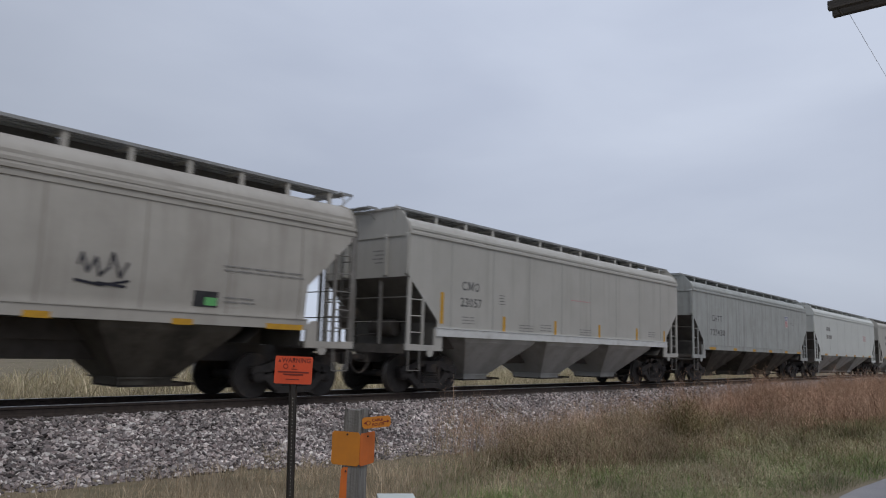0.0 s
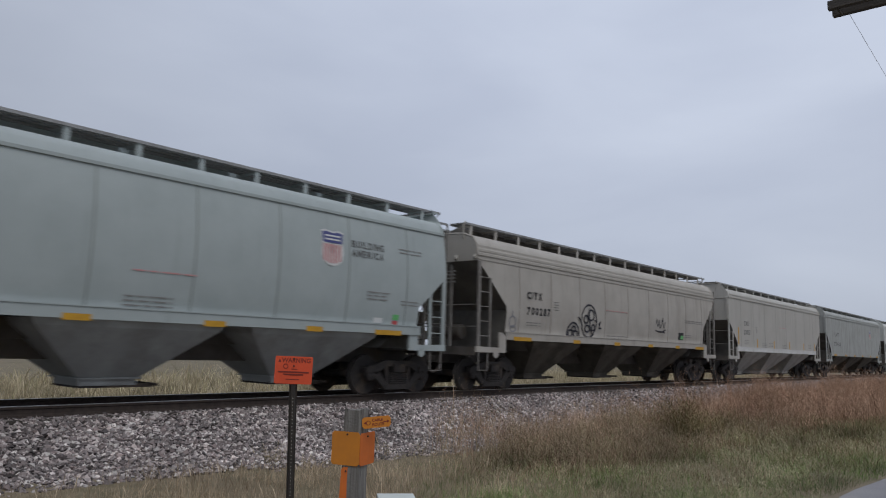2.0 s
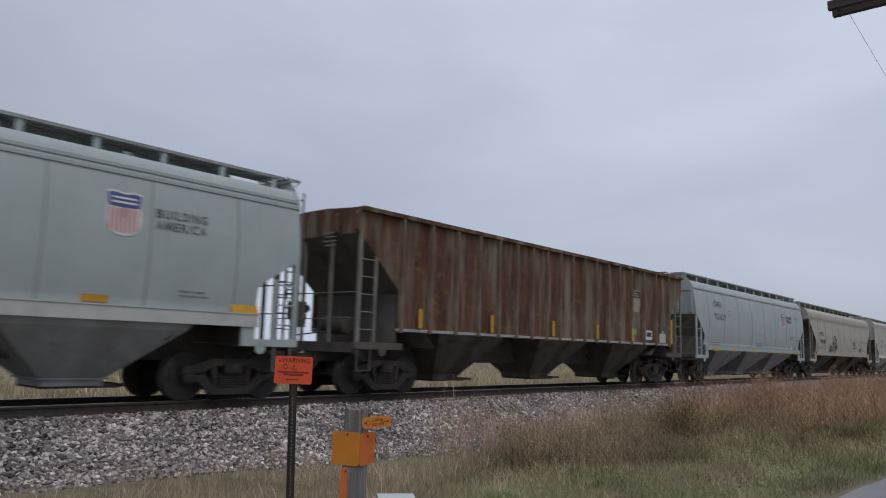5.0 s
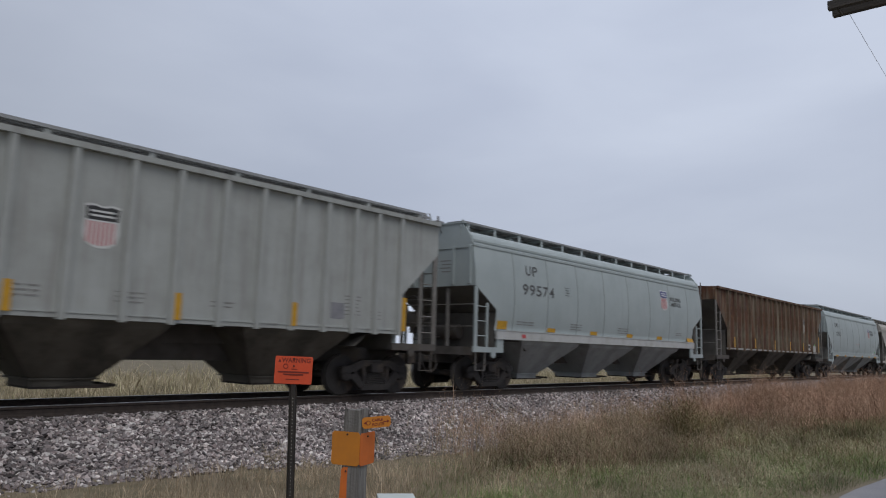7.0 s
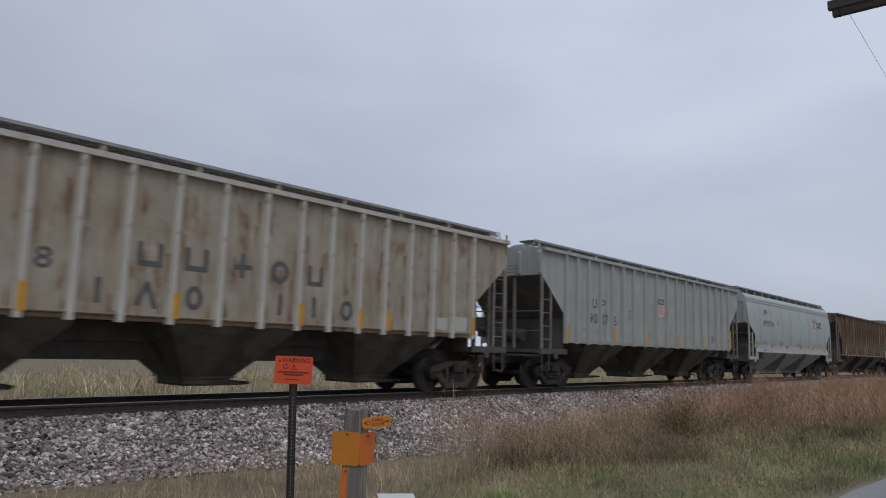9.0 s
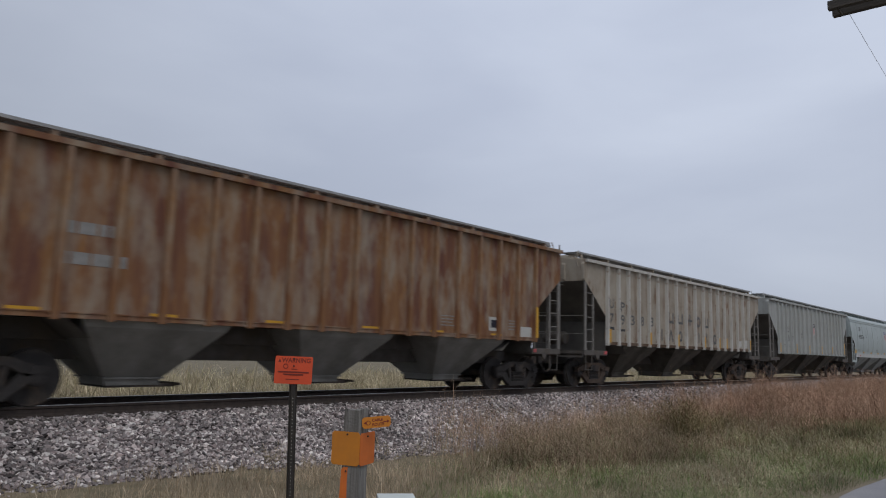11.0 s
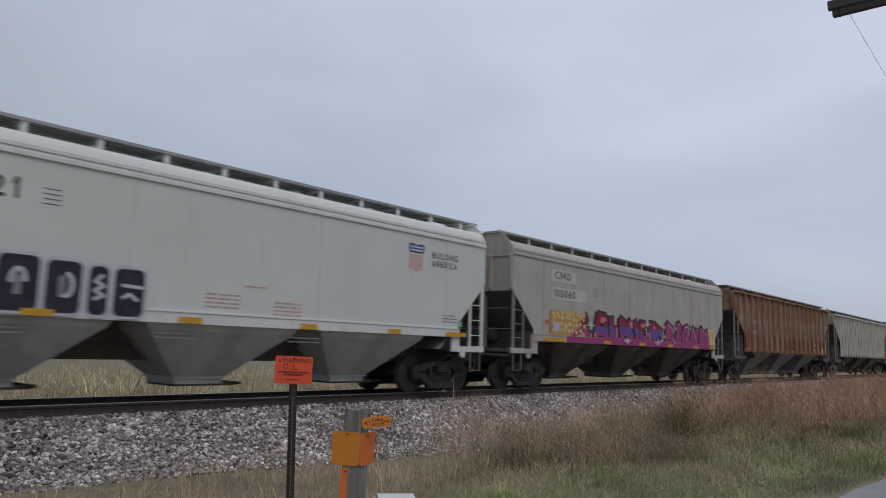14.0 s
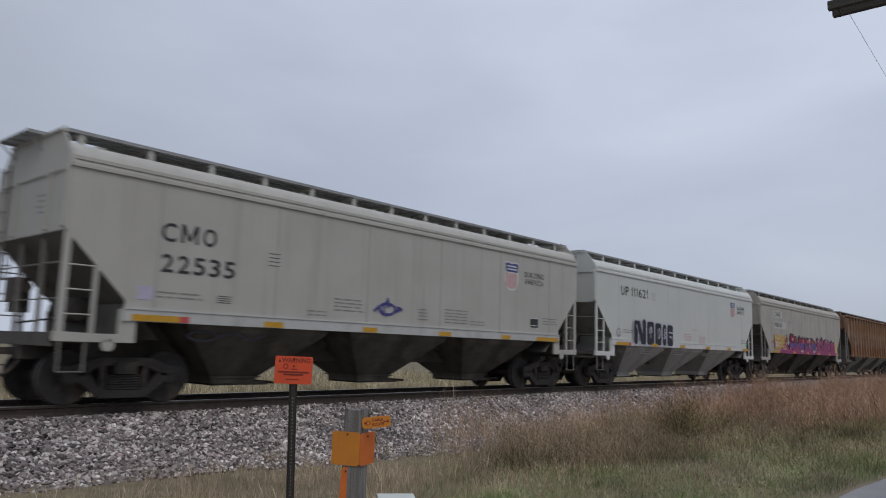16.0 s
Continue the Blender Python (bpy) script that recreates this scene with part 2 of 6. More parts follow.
def turned(bm, profile, centre, axis="y", n=24):
    """A turned body: profile of (radius, place along the axis)."""
    rings = []
    for r, h in profile:
        ring = []
        for i in range(n):
            c, s_ = r * math.cos(i * math.tau / n), r * math.sin(i * math.tau / n)
            p = (c, h, s_) if axis == "y" else (c, s_, h) if axis == "z" else (h, c, s_)
            ring.append(bm.verts.new(Vector(centre) + Vector(p)))
        rings.append(ring)
    for a, b in zip(rings, rings[1:]):
        for i in range(n):
            bm.faces.new((a[i], b[i], b[(i + 1) % n], a[(i + 1) % n]))
    bm.faces.new(rings[0])
    bm.faces.new(rings[-1][::-1])


def loft(bm, sections, cap=True):
    rows = [[bm.verts.new(p) for p in s_] for s_ in sections]
    n = len(rows[0])
    for a, b in zip(rows, rows[1:]):
        for i in range(n):
            bm.faces.new((a[i], a[(i + 1) % n], b[(i + 1) % n], b[i]))
    if cap:
        bm.faces.new(rows[0][::-1])
        bm.faces.new(rows[-1])


def prism(bm, outline, y0, y1):
    """An outline of (x, z) pulled from y0 to y1."""
    a = [bm.verts.new((x, y0, z)) for x, z in outline]
    b = [bm.verts.new((x, y1, z)) for x, z in outline]
    n = len(a)
    for i in range(n):
        bm.faces.new((a[i], a[(i + 1) % n], b[(i + 1) % n], b[i]))
    bm.faces.new(a[::-1])
    bm.faces.new(b)


def as_mesh(name, bm, mat, smooth=False, bevel=0.0):
    if bevel:
        bmesh.ops.bevel(bm, geom=[e for e in bm.edges if len(e.link_faces) == 2 and e.calc_face_angle(0) > 0.6],
                        offset=bevel, segments=2, affect="EDGES", clamp_overlap=True)
    bmesh.ops.recalc_face_normals(bm, faces=bm.faces)
    me = bpy.data.meshes.new(name)
    bm.to_mesh(me)
    bm.free()
    for m in (mat if isinstance(mat, (list, tuple)) else [mat]):
        me.materials.append(m)
    if smooth:
        for p in me.polygons:
            p.use_smooth = True
        me.set_sharp_from_angle(angle=radians(35))
    return me


def put(name, me, parent=None, at=None, label=""):
    ob = new(name, me)
    if parent is not None:
        ob.parent = parent
    if at is not None:
        ob.matrix_basis = at
    if label:
        ob["label"] = label
    return ob


def part(name, bm, mat, parent, label="", smooth=False, bevel=0.0, at=None):
    return put(name, as_mesh(name, bm, mat, smooth, bevel), parent, at, label)


def raw(name, verts, faces, mat, sm=False):
    me = bpy.data.meshes.new(name)
    me.from_pydata(verts, [], faces)
    me.materials.append(mat)
    if sm:
        me.shade_smooth()
    return me


# ---------------------------------------------------------------- ground
def lerp_profile(points, v):
    return float(np.interp(v, [p[0] for p in points], [p[1] for p in points]))


GROUND = [(-3000, -0.9), (-30, -0.75), (0, -0.70), (3.0, -0.72), (6.0, -0.86), (9.0, -0.95), (10.6, -0.95), (12.37, -0.62), (15.1, -0.62),
          (17.2, -0.85), (21, -0.75), (40, -0.5), (120, -0.4), (3000, -0.4)]


def ground_z(x, y):
    z = lerp_profile(GROUND, y)
    w = max(0.0, min(1.0, (10 - abs(y - 5)) / 4)) + (1.0 if 18 < y < 80 else 0.0)
    return z + min(w, 1.0) * (0.07 * noise.noise((x * 0.35, y * 0.35, 1.0)) + 0.03 * noise.noise((x * 1.3, y * 1.3, 4.0)))


SOIL = material("grassy_soil", (0.19, 0.155, 0.105), (0.125, 0.112, 0.066), 0.95, scale=0.9, dirt=(0.23, 0.19, 0.125), dirt_scale=3.5,
                dirt_at=(0.45, 0.7), bump=0.8, bump_scale=25, coords="Object")


def build_ground():
    xs = sorted(set([-3000, -800, -200, -80, -40, -20] + [round(-10 + 0.8 * i, 2) for i in range(90)] + [66, 75, 90, 110, 140, 180, 240, 350, 600, 1200, 3000]))
    ys = sorted(set([-3000, -800, -200, -60, -30, -15, -8, -4] + [round(-2 + 0.5 * i, 2) for i in range(58)] + [30, 35, 40, 50, 70, 120, 300, 800, 3000]))
    verts = [(x, y, ground_z(x, y)) for x in xs for y in ys]
    n = len(ys)
    faces = [(i * n + j, (i + 1) * n + j, (i + 1) * n + j + 1, i * n + j + 1) for i in range(len(xs) - 1) for j in range(n - 1)]
    ob = new("ground", raw("ground", verts, faces, SOIL, True))
    tagged(ob, "rough grassy soil beside and behind the railway embankment", "ground", kind="structure")


build_ground()

BALLAST = material("ballast_bed", (0.15, 0.135, 0.13), (0.07, 0.062, 0.06), 0.95, scale=22, dirt=(0.36, 0.34, 0.33), dirt_scale=30, dirt_at=(0.55, 0.65), bump=1.0, bump_scale=30)


def bed_z(y):
    return lerp_profile([(10.55, -1.0), (10.9, -0.86), (12.3, -0.36), (12.5, -0.29), (14.95, -0.29), (15.15, -0.36), (17.0, -1.0)], y)


def build_bed():
    sec = [10.55, 10.9, 11.6, 12.3, 12.5, 14.95, 15.15, 17.0]
    xs = [-60, -10] + [i * 2.0 for i in range(-4, 40)] + [100, 160, 260, 500, 1500]
    verts = [(x, y, bed_z(y) + (0.03 * noise.noise((x, y, 0)) if y < 12.4 else 0)) for x in xs for y in sec]
    n = len(sec)
    faces = [(i * n + j, (i + 1) * n + j, (i + 1) * n + j + 1, i * n + j + 1) for i in range(len(xs) - 1) for j in range(n - 1)]
    ob = new("ballast_bed", raw("ballast_bed", verts, faces, BALLAST))
    tagged(ob, "sloping bed of grey and pinkish crushed stone under the track", "ballast", kind="structure")


build_bed()

STONE = island_material("crushed_stone", [(0.075, 0.068, 0.067), (0.34, 0.29, 0.28), (0.135, 0.12, 0.12), (0.62, 0.535, 0.51), (0.22, 0.19, 0.187), (0.062, 0.054, 0.052), (0.82, 0.765, 0.73),
                                          (0.15, 0.135, 0.135), (0.31, 0.25, 0.24), (0.095, 0.086, 0.088), (0.53, 0.47, 0.455), (0.17, 0.15, 0.148), (0.74, 0.67, 0.645)], drift=(0.78, 1.24))


def build_stones():
    """Loose angular stones over the near slope and shoulder of the bed."""
    rng = np.random.default_rng(7)
    oct_ = np.array([(1, 0, 0), (-1, 0, 0), (0, 1, 0), (0, -1, 0), (0, 0, 1), (0, 0, -1)]) * 1.12
    tri = np.array([(0, 2, 4), (2, 1, 4), (1, 3, 4), (3, 0, 4), (2, 0, 5), (1, 2, 5), (3, 1, 5), (0, 3, 5)])
    sets = []
    for x0, x1, per, r0, r1 in ((2.0, 22.0, 900, 0.016, 0.056), (22.0, 75.0, 260, 0.03, 0.06)):
        n = int((x1 - x0) * 2.45 * per)
        y = rng.uniform(10.5, 12.92, n)
        x = rng.uniform(x0, x1, n)
        keep = rng.random(n) < np.clip((y - 10.45 - 0.25 * np.sin(x * 0.9) * np.sin(x * 0.37)) / 0.45, 0, 1)
        sets.append((x[keep], y[keep], rng.uniform(r0, r1, keep.sum())))
    n = 9000
    x, y = rng.uniform(7.5, 18.0, n), rng.uniform(9.3, 10.75, n)
    keep = rng.random(n) < np.clip((y - 9.25 - 0.5 * np.abs(x - 12.5) / 4), 0, 1) * 1.2
    sets.append((x[keep], y[keep], rng.uniform(0.014, 0.045, keep.sum())))
    x, y, r = (np.concatenate(a) for a in zip(*sets))
    z = np.interp(y, [9.0, 10.4, 10.6, 10.9, 12.3, 12.5, 13.0], [-0.95, -0.93, -0.93, -0.87, -0.30, -0.235, -0.225]) + rng.uniform(-0.015, 0.03, len(x))
    n = len(x)
    shape = (oct_[None] + rng.uniform(-0.3, 0.3, (n, 6, 3))) * rng.uniform(0.6, 1.35, (n, 1, 3)) * np.array([1.0, 1.0, 0.75])
    a = rng.uniform(0, math.tau, n)
    b = rng.uniform(-0.7, 0.7, n)
    ca, sa, cb, sb = np.cos(a)[:, None], np.sin(a)[:, None], np.cos(b)[:, None], np.sin(b)[:, None]
    px, py, pz = shape[..., 0], shape[..., 1], shape[..., 2]
    py, pz = py * cb - pz * sb, py * sb + pz * cb
    px, py = px * ca - py * sa, px * sa + py * ca
    v = np.stack([px, py, pz], -1) * r[:, None, None] + np.stack([x, y, z], -1)[:, None]
    f = tri[None] + 6 * np.arange(n)[:, None, None]
    ob = new("ballast_stones", raw("ballast_stones", v.reshape(-1, 3).tolist(), f.reshape(-1, 3).tolist(), STONE))
    tagged(ob, "loose angular grey, pinkish and white crushed stones", "ballast stones", kind="stuff")


build_stones()


# ---------------------------------------------------------------- rails and sleepers
RAIL = material("rusty_rail_web", (0.085, 0.066, 0.056), (0.055, 0.044, 0.039), 0.8, 0.3, scale=8, bump=0.2)
SHINE = material("polished_rail_head", (0.42, 0.40, 0.38), (0.3, 0.29, 0.28), 0.3, 0.9, scale=9, bump=0.02)
TIE = material("creosoted_timber", (0.085, 0.075, 0.066), (0.055, 0.048, 0.043), 0.9, scale=4, stretch=(8, 1, 8), bump=0.5, vary=0.2)


def build_rail(y):
    bm = bmesh.new()
    half = [(0.076, -0.186), (0.076, -0.172), (0.022, -0.155), (0.010, -0.13), (0.010, -0.06), (0.034, -0.046), (0.037, -0.012), (0.028, -0.001)]
    ring = half + [(-a, b) for a, b in reversed(half)]
    loft(bm, [[(x, a, b) for a, b in ring] for x in (-60, 1500)])
    me = as_mesh("rail", bm, [RAIL, SHINE])
    for p in me.polygons:
        if p.normal.z > 0.5 and p.center.z > -0.02:
            p.material_index = 1
    ob = put("rail", me, at=pose(0, y, 0))
    tagged(ob, "long steel rail with a polished head and rusty web", "rail", "rails of the track", "structure")


for rail_y in (YC - 0.755, YC + 0.755):
    build_rail(rail_y)


def build_ties():
    track = tagged(new("track_ties"), "dark creosoted wooden sleepers bedded in crushed stone", "railway sleepers", kind="structure")
    bm = bmesh.new()
    quads_box(bm, -0.115, 0.115, -1.22, 1.22, -0.36, -0.187)
    me = as_mesh("tie", bm, TIE, bevel=0.012)
    rng = random.Random(4)
    for i in range(280):
        put("tie", me, track, pose(-9 + i * 0.535 + rng.uniform(-0.02, 0.02), YC + rng.uniform(-0.04, 0.04), rng.uniform(-0.006, 0.0), 0, 0, rng.uniform(-1, 1)))


# ---------------------------------------------------------------- hopper cars
HW = 1.56


def wheelset_mesh():
    bm = bmesh.new()
    for sgn in (-1, 1):
        prof = [(0.05, 0.0), (0.43, 0.0), (0.457, 0.004), (0.461, 0.09), (0.487, 0.105), (0.485, 0.135), (0.40, 0.137), (0.36, 0.095), (0.14, 0.085), (0.12, 0.145), (0.05, 0.145)]
        turned(bm, [(r, sgn * (0.815 - h)) for r, h in prof], (0, 0, 0), n=36)
        turned(bm, [(0.06, sgn * 0.82), (0.085, sgn * 0.85), (0.14, sgn * 0.86), (0.14, sgn * 1.03), (0.10, sgn * 1.06), (0.05, sgn * 1.065)], (0, 0, 0), n=16)
        for i in range(3):
            bar(bm, (0.07 * math.cos(i * 2.094), sgn * 1.05, 0.07 * math.sin(i * 2.094)), (0.07 * math.cos(i * 2.094), sgn * 1.085, 0.07 * math.sin(i * 2.094)), 0.02, 6)
    bar(bm, (0, -0.85, 0), (0, 0.85, 0), 0.085, 12)
    me = as_mesh("wheelset", bm, [STEEL, TREAD], smooth=True)
    for p in me.polygons:
        c = p.center
        if 0.455 < math.hypot(c.x, c.z) < 0.47 and abs(c.y) < 0.83:
            p.material_index = 1
    return me


def side_frame_mesh():
    """Cast side frame of a three-piece freight truck, with windows beside the springs."""
    bm = bmesh.new()
    n0 = [(-1.08, 0.50), (-1.08, 0.62), (-0.75, 0.70), (-0.45, 0.80), (0.45, 0.80), (0.75, 0.70), (1.08, 0.62), (1.08, 0.50),
          (0.72, 0.48), (0.42, 0.66), (-0.42, 0.66), (-0.72, 0.48)]
    prism(bm, n0, -0.07, 0.07)
    for sg in (-1, 1):
        prism(bm, [(sg * 0.95, 0.52), (sg * 0.62, 0.54), (sg * 0.30, 0.16), (sg * 0.42, 0.12)], -0.07, 0.07)
        prism(bm, [(sg * 0.44, 0.68), (sg * 0.34, 0.68), (sg * 0.30, 0.18), (sg * 0.38, 0.18)], -0.065, 0.065)
        quads_box(bm, sg * 0.889 - 0.16, sg * 0.889 + 0.16, -0.09, 0.09, 0.53, 0.66)
    prism(bm, [(-0.46, 0.11), (0.46, 0.11), (0.42, 0.24), (-0.42, 0.24)], -0.085, 0.085)
    return as_mesh("side_frame", bm, STEEL, bevel=0.012)


def spring_mesh():
    bm = bmesh.new()
    sec = []
    for i in range(6):
        z = 0.245 + i * 0.045
        sec += [(0.7, z), (1.0, z + 0.01), (1.0, z + 0.028), (0.7, z + 0.04)]
    loft(bm, [[(-0.28 * (0.9 + 0.1 * k), -0.085 * k, z), (0.28 * (0.9 + 0.1 * k), -0.085 * k, z), (0.28 * (0.9 + 0.1 * k), 0.085 * k, z), (-0.28 * (0.9 + 0.1 * k), 0.085 * k, z)] for k, z in sec])
    return as_mesh("spring_pack", bm, STEEL)


def bolster_mesh():
    bm = bmesh.new()
    prism(bm, [(-0.19, 0.52), (0.19, 0.52), (0.2, 0.72), (-0.2, 0.72)], -1.12, 1.12)
    turned(bm, [(0.2, 0.72), (0.2, 0.84)], (0, 0, 0), "z", 20)
    for sg in (-1, 1):
        quads_box(bm, -0.09, 0.09, sg * 0.62 - 0.1, sg * 0.62 + 0.1, 0.72, 0.80)
        bar(bm, (sg * 0.42, -0.78, 0.42), (sg * 0.42, 0.78, 0.42), 0.05, 8)
    return as_mesh("truck", bm, STEEL, bevel=0.015)


M_WHEEL, M_FRAME, M_SPRING, M_BOLSTER = wheelset_mesh(), side_frame_mesh(), spring_mesh(), bolster_mesh()
WHEELS, CARS = [], []


def retinted(me, mat):
    me = me.copy()
    me.materials[0] = mat
    return me


M_FRAME_RUSTY = retinted(M_FRAME, RUSTY_STEEL)


def add_truck(car, x, label="dark cast-steel truck with two roller-bearing axles", frame_mesh=M_FRAME):
    tr = put("truck", M_BOLSTER, car, pose(x, 0, 0), label)
    for sg in (-1, 1):
        put("side_frame", frame_mesh, tr, pose(0, sg * 0.98, 0))
        put("spring_pack", M_SPRING, tr, pose(0, sg * 0.98, 0))
    for dx in (-0.889, 0.889):
        WHEELS.append((put("wheelset", M_WHEEL, tr, pose(dx, 0, 0.457)), dx))


def ladder_mesh(w, z0, z1, step, plane="x", r=0.014, outer=0):
    """A ladder of two flat stiles and round rungs; plane x stands along the car, y across it. outer: the place of the taller, wider stile."""
    bm = bmesh.new()
    def p(a, z):
        return (a, 0, z) if plane == "x" else (0, a, z)
    for a in (0, w):
        if plane == "x":
            hw, top = (0.055, z1) if a == outer else (0.035, z1 - 0.42)
            quads_box(bm, a - hw, a + hw, -0.025, 0.025, z0, top)
        else:
            quads_box(bm, -0.012, 0.012, a - 0.022, a + 0.022, z0, z1)
    z = z0 + 0.3
    while z < z1 - (0.35 if plane == "x" else 0):
        bar(bm, p(0, z), p(w, z), r)
        z += step
    return bm


def text_mesh(words, size, mat, bold=0.0):
    cu = bpy.data.curves.new("lettering", "FONT")
    cu.body, cu.size, cu.offset, cu.resolution_u = words, size, bold, 3
    tmp = bpy.data.objects.new("lettering", cu)
    me = bpy.data.meshes.new_from_object(tmp)
    bpy.data.objects.remove(tmp)
    bpy.data.curves.remove(cu)
    me.materials.clear()
    me.materials.append(mat)
    return me


def on_side(x, z, off=0.004, y=-HW):
    """Pose of a flat piece on the near side: its x runs along the car, its y upwards."""
    return pose(x, y - off, z, 90, 0, 0)


def lettering(car, words, x, z, size, mat=BLACK, wide=1.0, bold=0.0, y=-HW, name="lettering", label="", span=None):
    """Words on the near side from x; span: the width that they fill, shared out letter by letter."""
    if span and len(words) > 1:
        share = [{"1": 0.5, "I": 0.24, "M": 1.2, "L": 0.82, "E": 0.82}.get(ch, 1.0) for ch in words]
        unit = span / (sum(share) + 0.3 * (len(words) - 1))
        at_x = x
        for ch, s_ in zip(words, share):
            lettering(car, ch, at_x, z, size, mat, wide, bold, y, name, label, s_ * unit)
            at_x += (s_ + 0.3) * unit
        return
    if words in "1I" and span:
        cap, sw = 0.73 * size, 0.115 * size
        mid = x + span / 2
        plate(car, mid - sw / 2 + (0.2 * span if words == "1" else 0), mid + sw / 2 + (0.2 * span if words == "1" else 0), z, z + cap, mat, name, y, 0.004, 0.001, label)
        if words == "1":
            bm = bmesh.new()
            prism(bm, [(0, 0.66 * cap), (0.05 * size, 0.6 * cap), (0.7 * span, 0.88 * cap), (0.7 * span, cap), (0.5 * span, cap)], -0.001, 0)
            part(name, bm, mat, car, label, at=pose(x, y - 0.0055, z))
        return
    if words == "M":
        cap, sw = 0.73 * size, 0.125 * size
        bm = bmesh.new()
        for k, pts in enumerate((((0, 0), (sw, 0), (sw, cap), (0, cap)), ((span - sw, 0), (span, 0), (span, cap), (span - sw, cap)),
                                 ((0, cap), (sw * 1.15, cap), (span / 2 + sw * 0.5, 0.12 * cap), (span / 2 - sw * 0.5, 0.12 * cap)),
                                 ((span / 2 - sw * 0.5, 0.12 * cap), (span / 2 + sw * 0.5, 0.12 * cap), (span, cap), (span - sw * 1.15, cap)))):
            bm.faces.new([bm.verts.new((px, pz, 0.0004 * k)) for px, pz in pts])
        part(name, bm, mat, car, label, at=on_side(x, z, y=y))
        return
    me = text_mesh(words, size, mat, bold)
    if span:
        xs = [v.co.x for v in me.vertices]
        for v in me.vertices:
            v.co.x = (v.co.x - min(xs)) * span / (max(xs) - min(xs))
    else:
        for v in me.vertices:
            v.co.x *= wide
    # each letter is a piece of its own
    owner = list(range(len(me.vertices)))
    def root(i):
        while owner[i] != i:
            owner[i] = owner[owner[i]]
            i = owner[i]
        return i
    for ed in me.edges:
        owner[root(ed.vertices[0])] = root(ed.vertices[1])
    glyphs = {}
    for p in me.polygons:
        glyphs.setdefault(root(p.vertices[0]), []).append(list(p.vertices))
    for faces in glyphs.values():
        used = sorted({i for f in faces for i in f})
        at = {v: k for k, v in enumerate(used)}
        put(name, raw(name, [tuple(me.vertices[i].co) for i in used], [[at[i] for i in f] for f in faces], mat), car, on_side(x, z, y=y), label)
    bpy.data.meshes.remove(me)


def plate(car, x0, x1, z0, z1, mat, name="marking", y=-HW, off=0.003, thick=0.002, label=""):
    bm = bmesh.new()
    quads_box(bm, 0, x1 - x0, -thick, 0, 0, z1 - z0)
    return part(name, bm, mat, car, label, at=pose(x0, y - off, z0))


def small_print(car, x, z, w, rows, mat=FAINT, y=-HW, seed=1, h=0.026, pitch=0.08):
    """Lines of small unreadable stencilling as plain bars."""
    rng = random.Random(seed)
    bm = bmesh.new()
    for i in range(rows):
        a = 0.0
        while a < w - 0.05:
            b = min(w, a + rng.uniform(0.12, 0.4))
            quads_box(bm, a, b, -0.002, 0, -i * pitch, -i * pitch + h)
            a = b + 0.05
    tagged(part("stencil", bm, mat, car, at=pose(x, y - 0.003, z)), kind="stuff")


def emblem(car, x, z, h, y=-HW, stripes=True, faded=False):
    """A shield: blue head with white bands above, red and white bars below."""
    w = h * 0.82
    def shape(s0):
        pts = [(-0.5, 0.98), (-0.28, 1.02), (0, 0.97), (0.28, 1.02), (0.5, 0.98), (0.46, 0.7), (0.5, 0.35), (0.4, 0.12), (0.2, 0.02), (0, 0.0), (-0.2, 0.02), (-0.4, 0.12), (-0.5, 0.35), (-0.46, 0.7)]
        return [(px * w * s0, (pz - 0.5) * h * s0 + 0.5 * h) for px, pz in pts]
    bm = bmesh.new()
    prism(bm, shape(1.08), -0.002, 0)
    ob = part("emblem", bm, WHITE if stripes else DULL_SHIELD, car, "shield emblem, blue head over red and white bars", at=pose(x, y - 0.003, z))
    bm = bmesh.new()
    prism(bm, [(-0.5 * w, 0.97 * h), (-0.28 * w, 1.01 * h), (0, 0.96 * h), (0.28 * w, 1.01 * h), (0.5 * w, 0.97 * h), (0.46 * w, 0.66 * h), (-0.46 * w, 0.66 * h)], -0.002, 0)
    part("emblem_head", bm, BLACK if faded else BLUE, ob, at=pose(0, -0.003, 0))
    for zb in (0.74, 0.85):
        bm = bmesh.new()
        quads_box(bm, -0.37 * w, 0.37 * w, -0.002, 0, zb * h, (zb + 0.05) * h)
        part("emblem_band", bm, WHITE if stripes else DULL_SHIELD, ob, at=pose(0, -0.006, 0))
    if stripes:
        for i in range(7):
            bm = bmesh.new()
            a = -0.45 + i * 0.9 / 7
            lo = 0.03 + 0.5 * abs(a + 0.064) ** 2
            quads_box(bm, a * w, (a + 0.085) * w, -0.002, 0, lo * h, 0.62 * h)
            part("emblem_bar", bm, PINK, ob, at=pose(0, -0.003, 0))


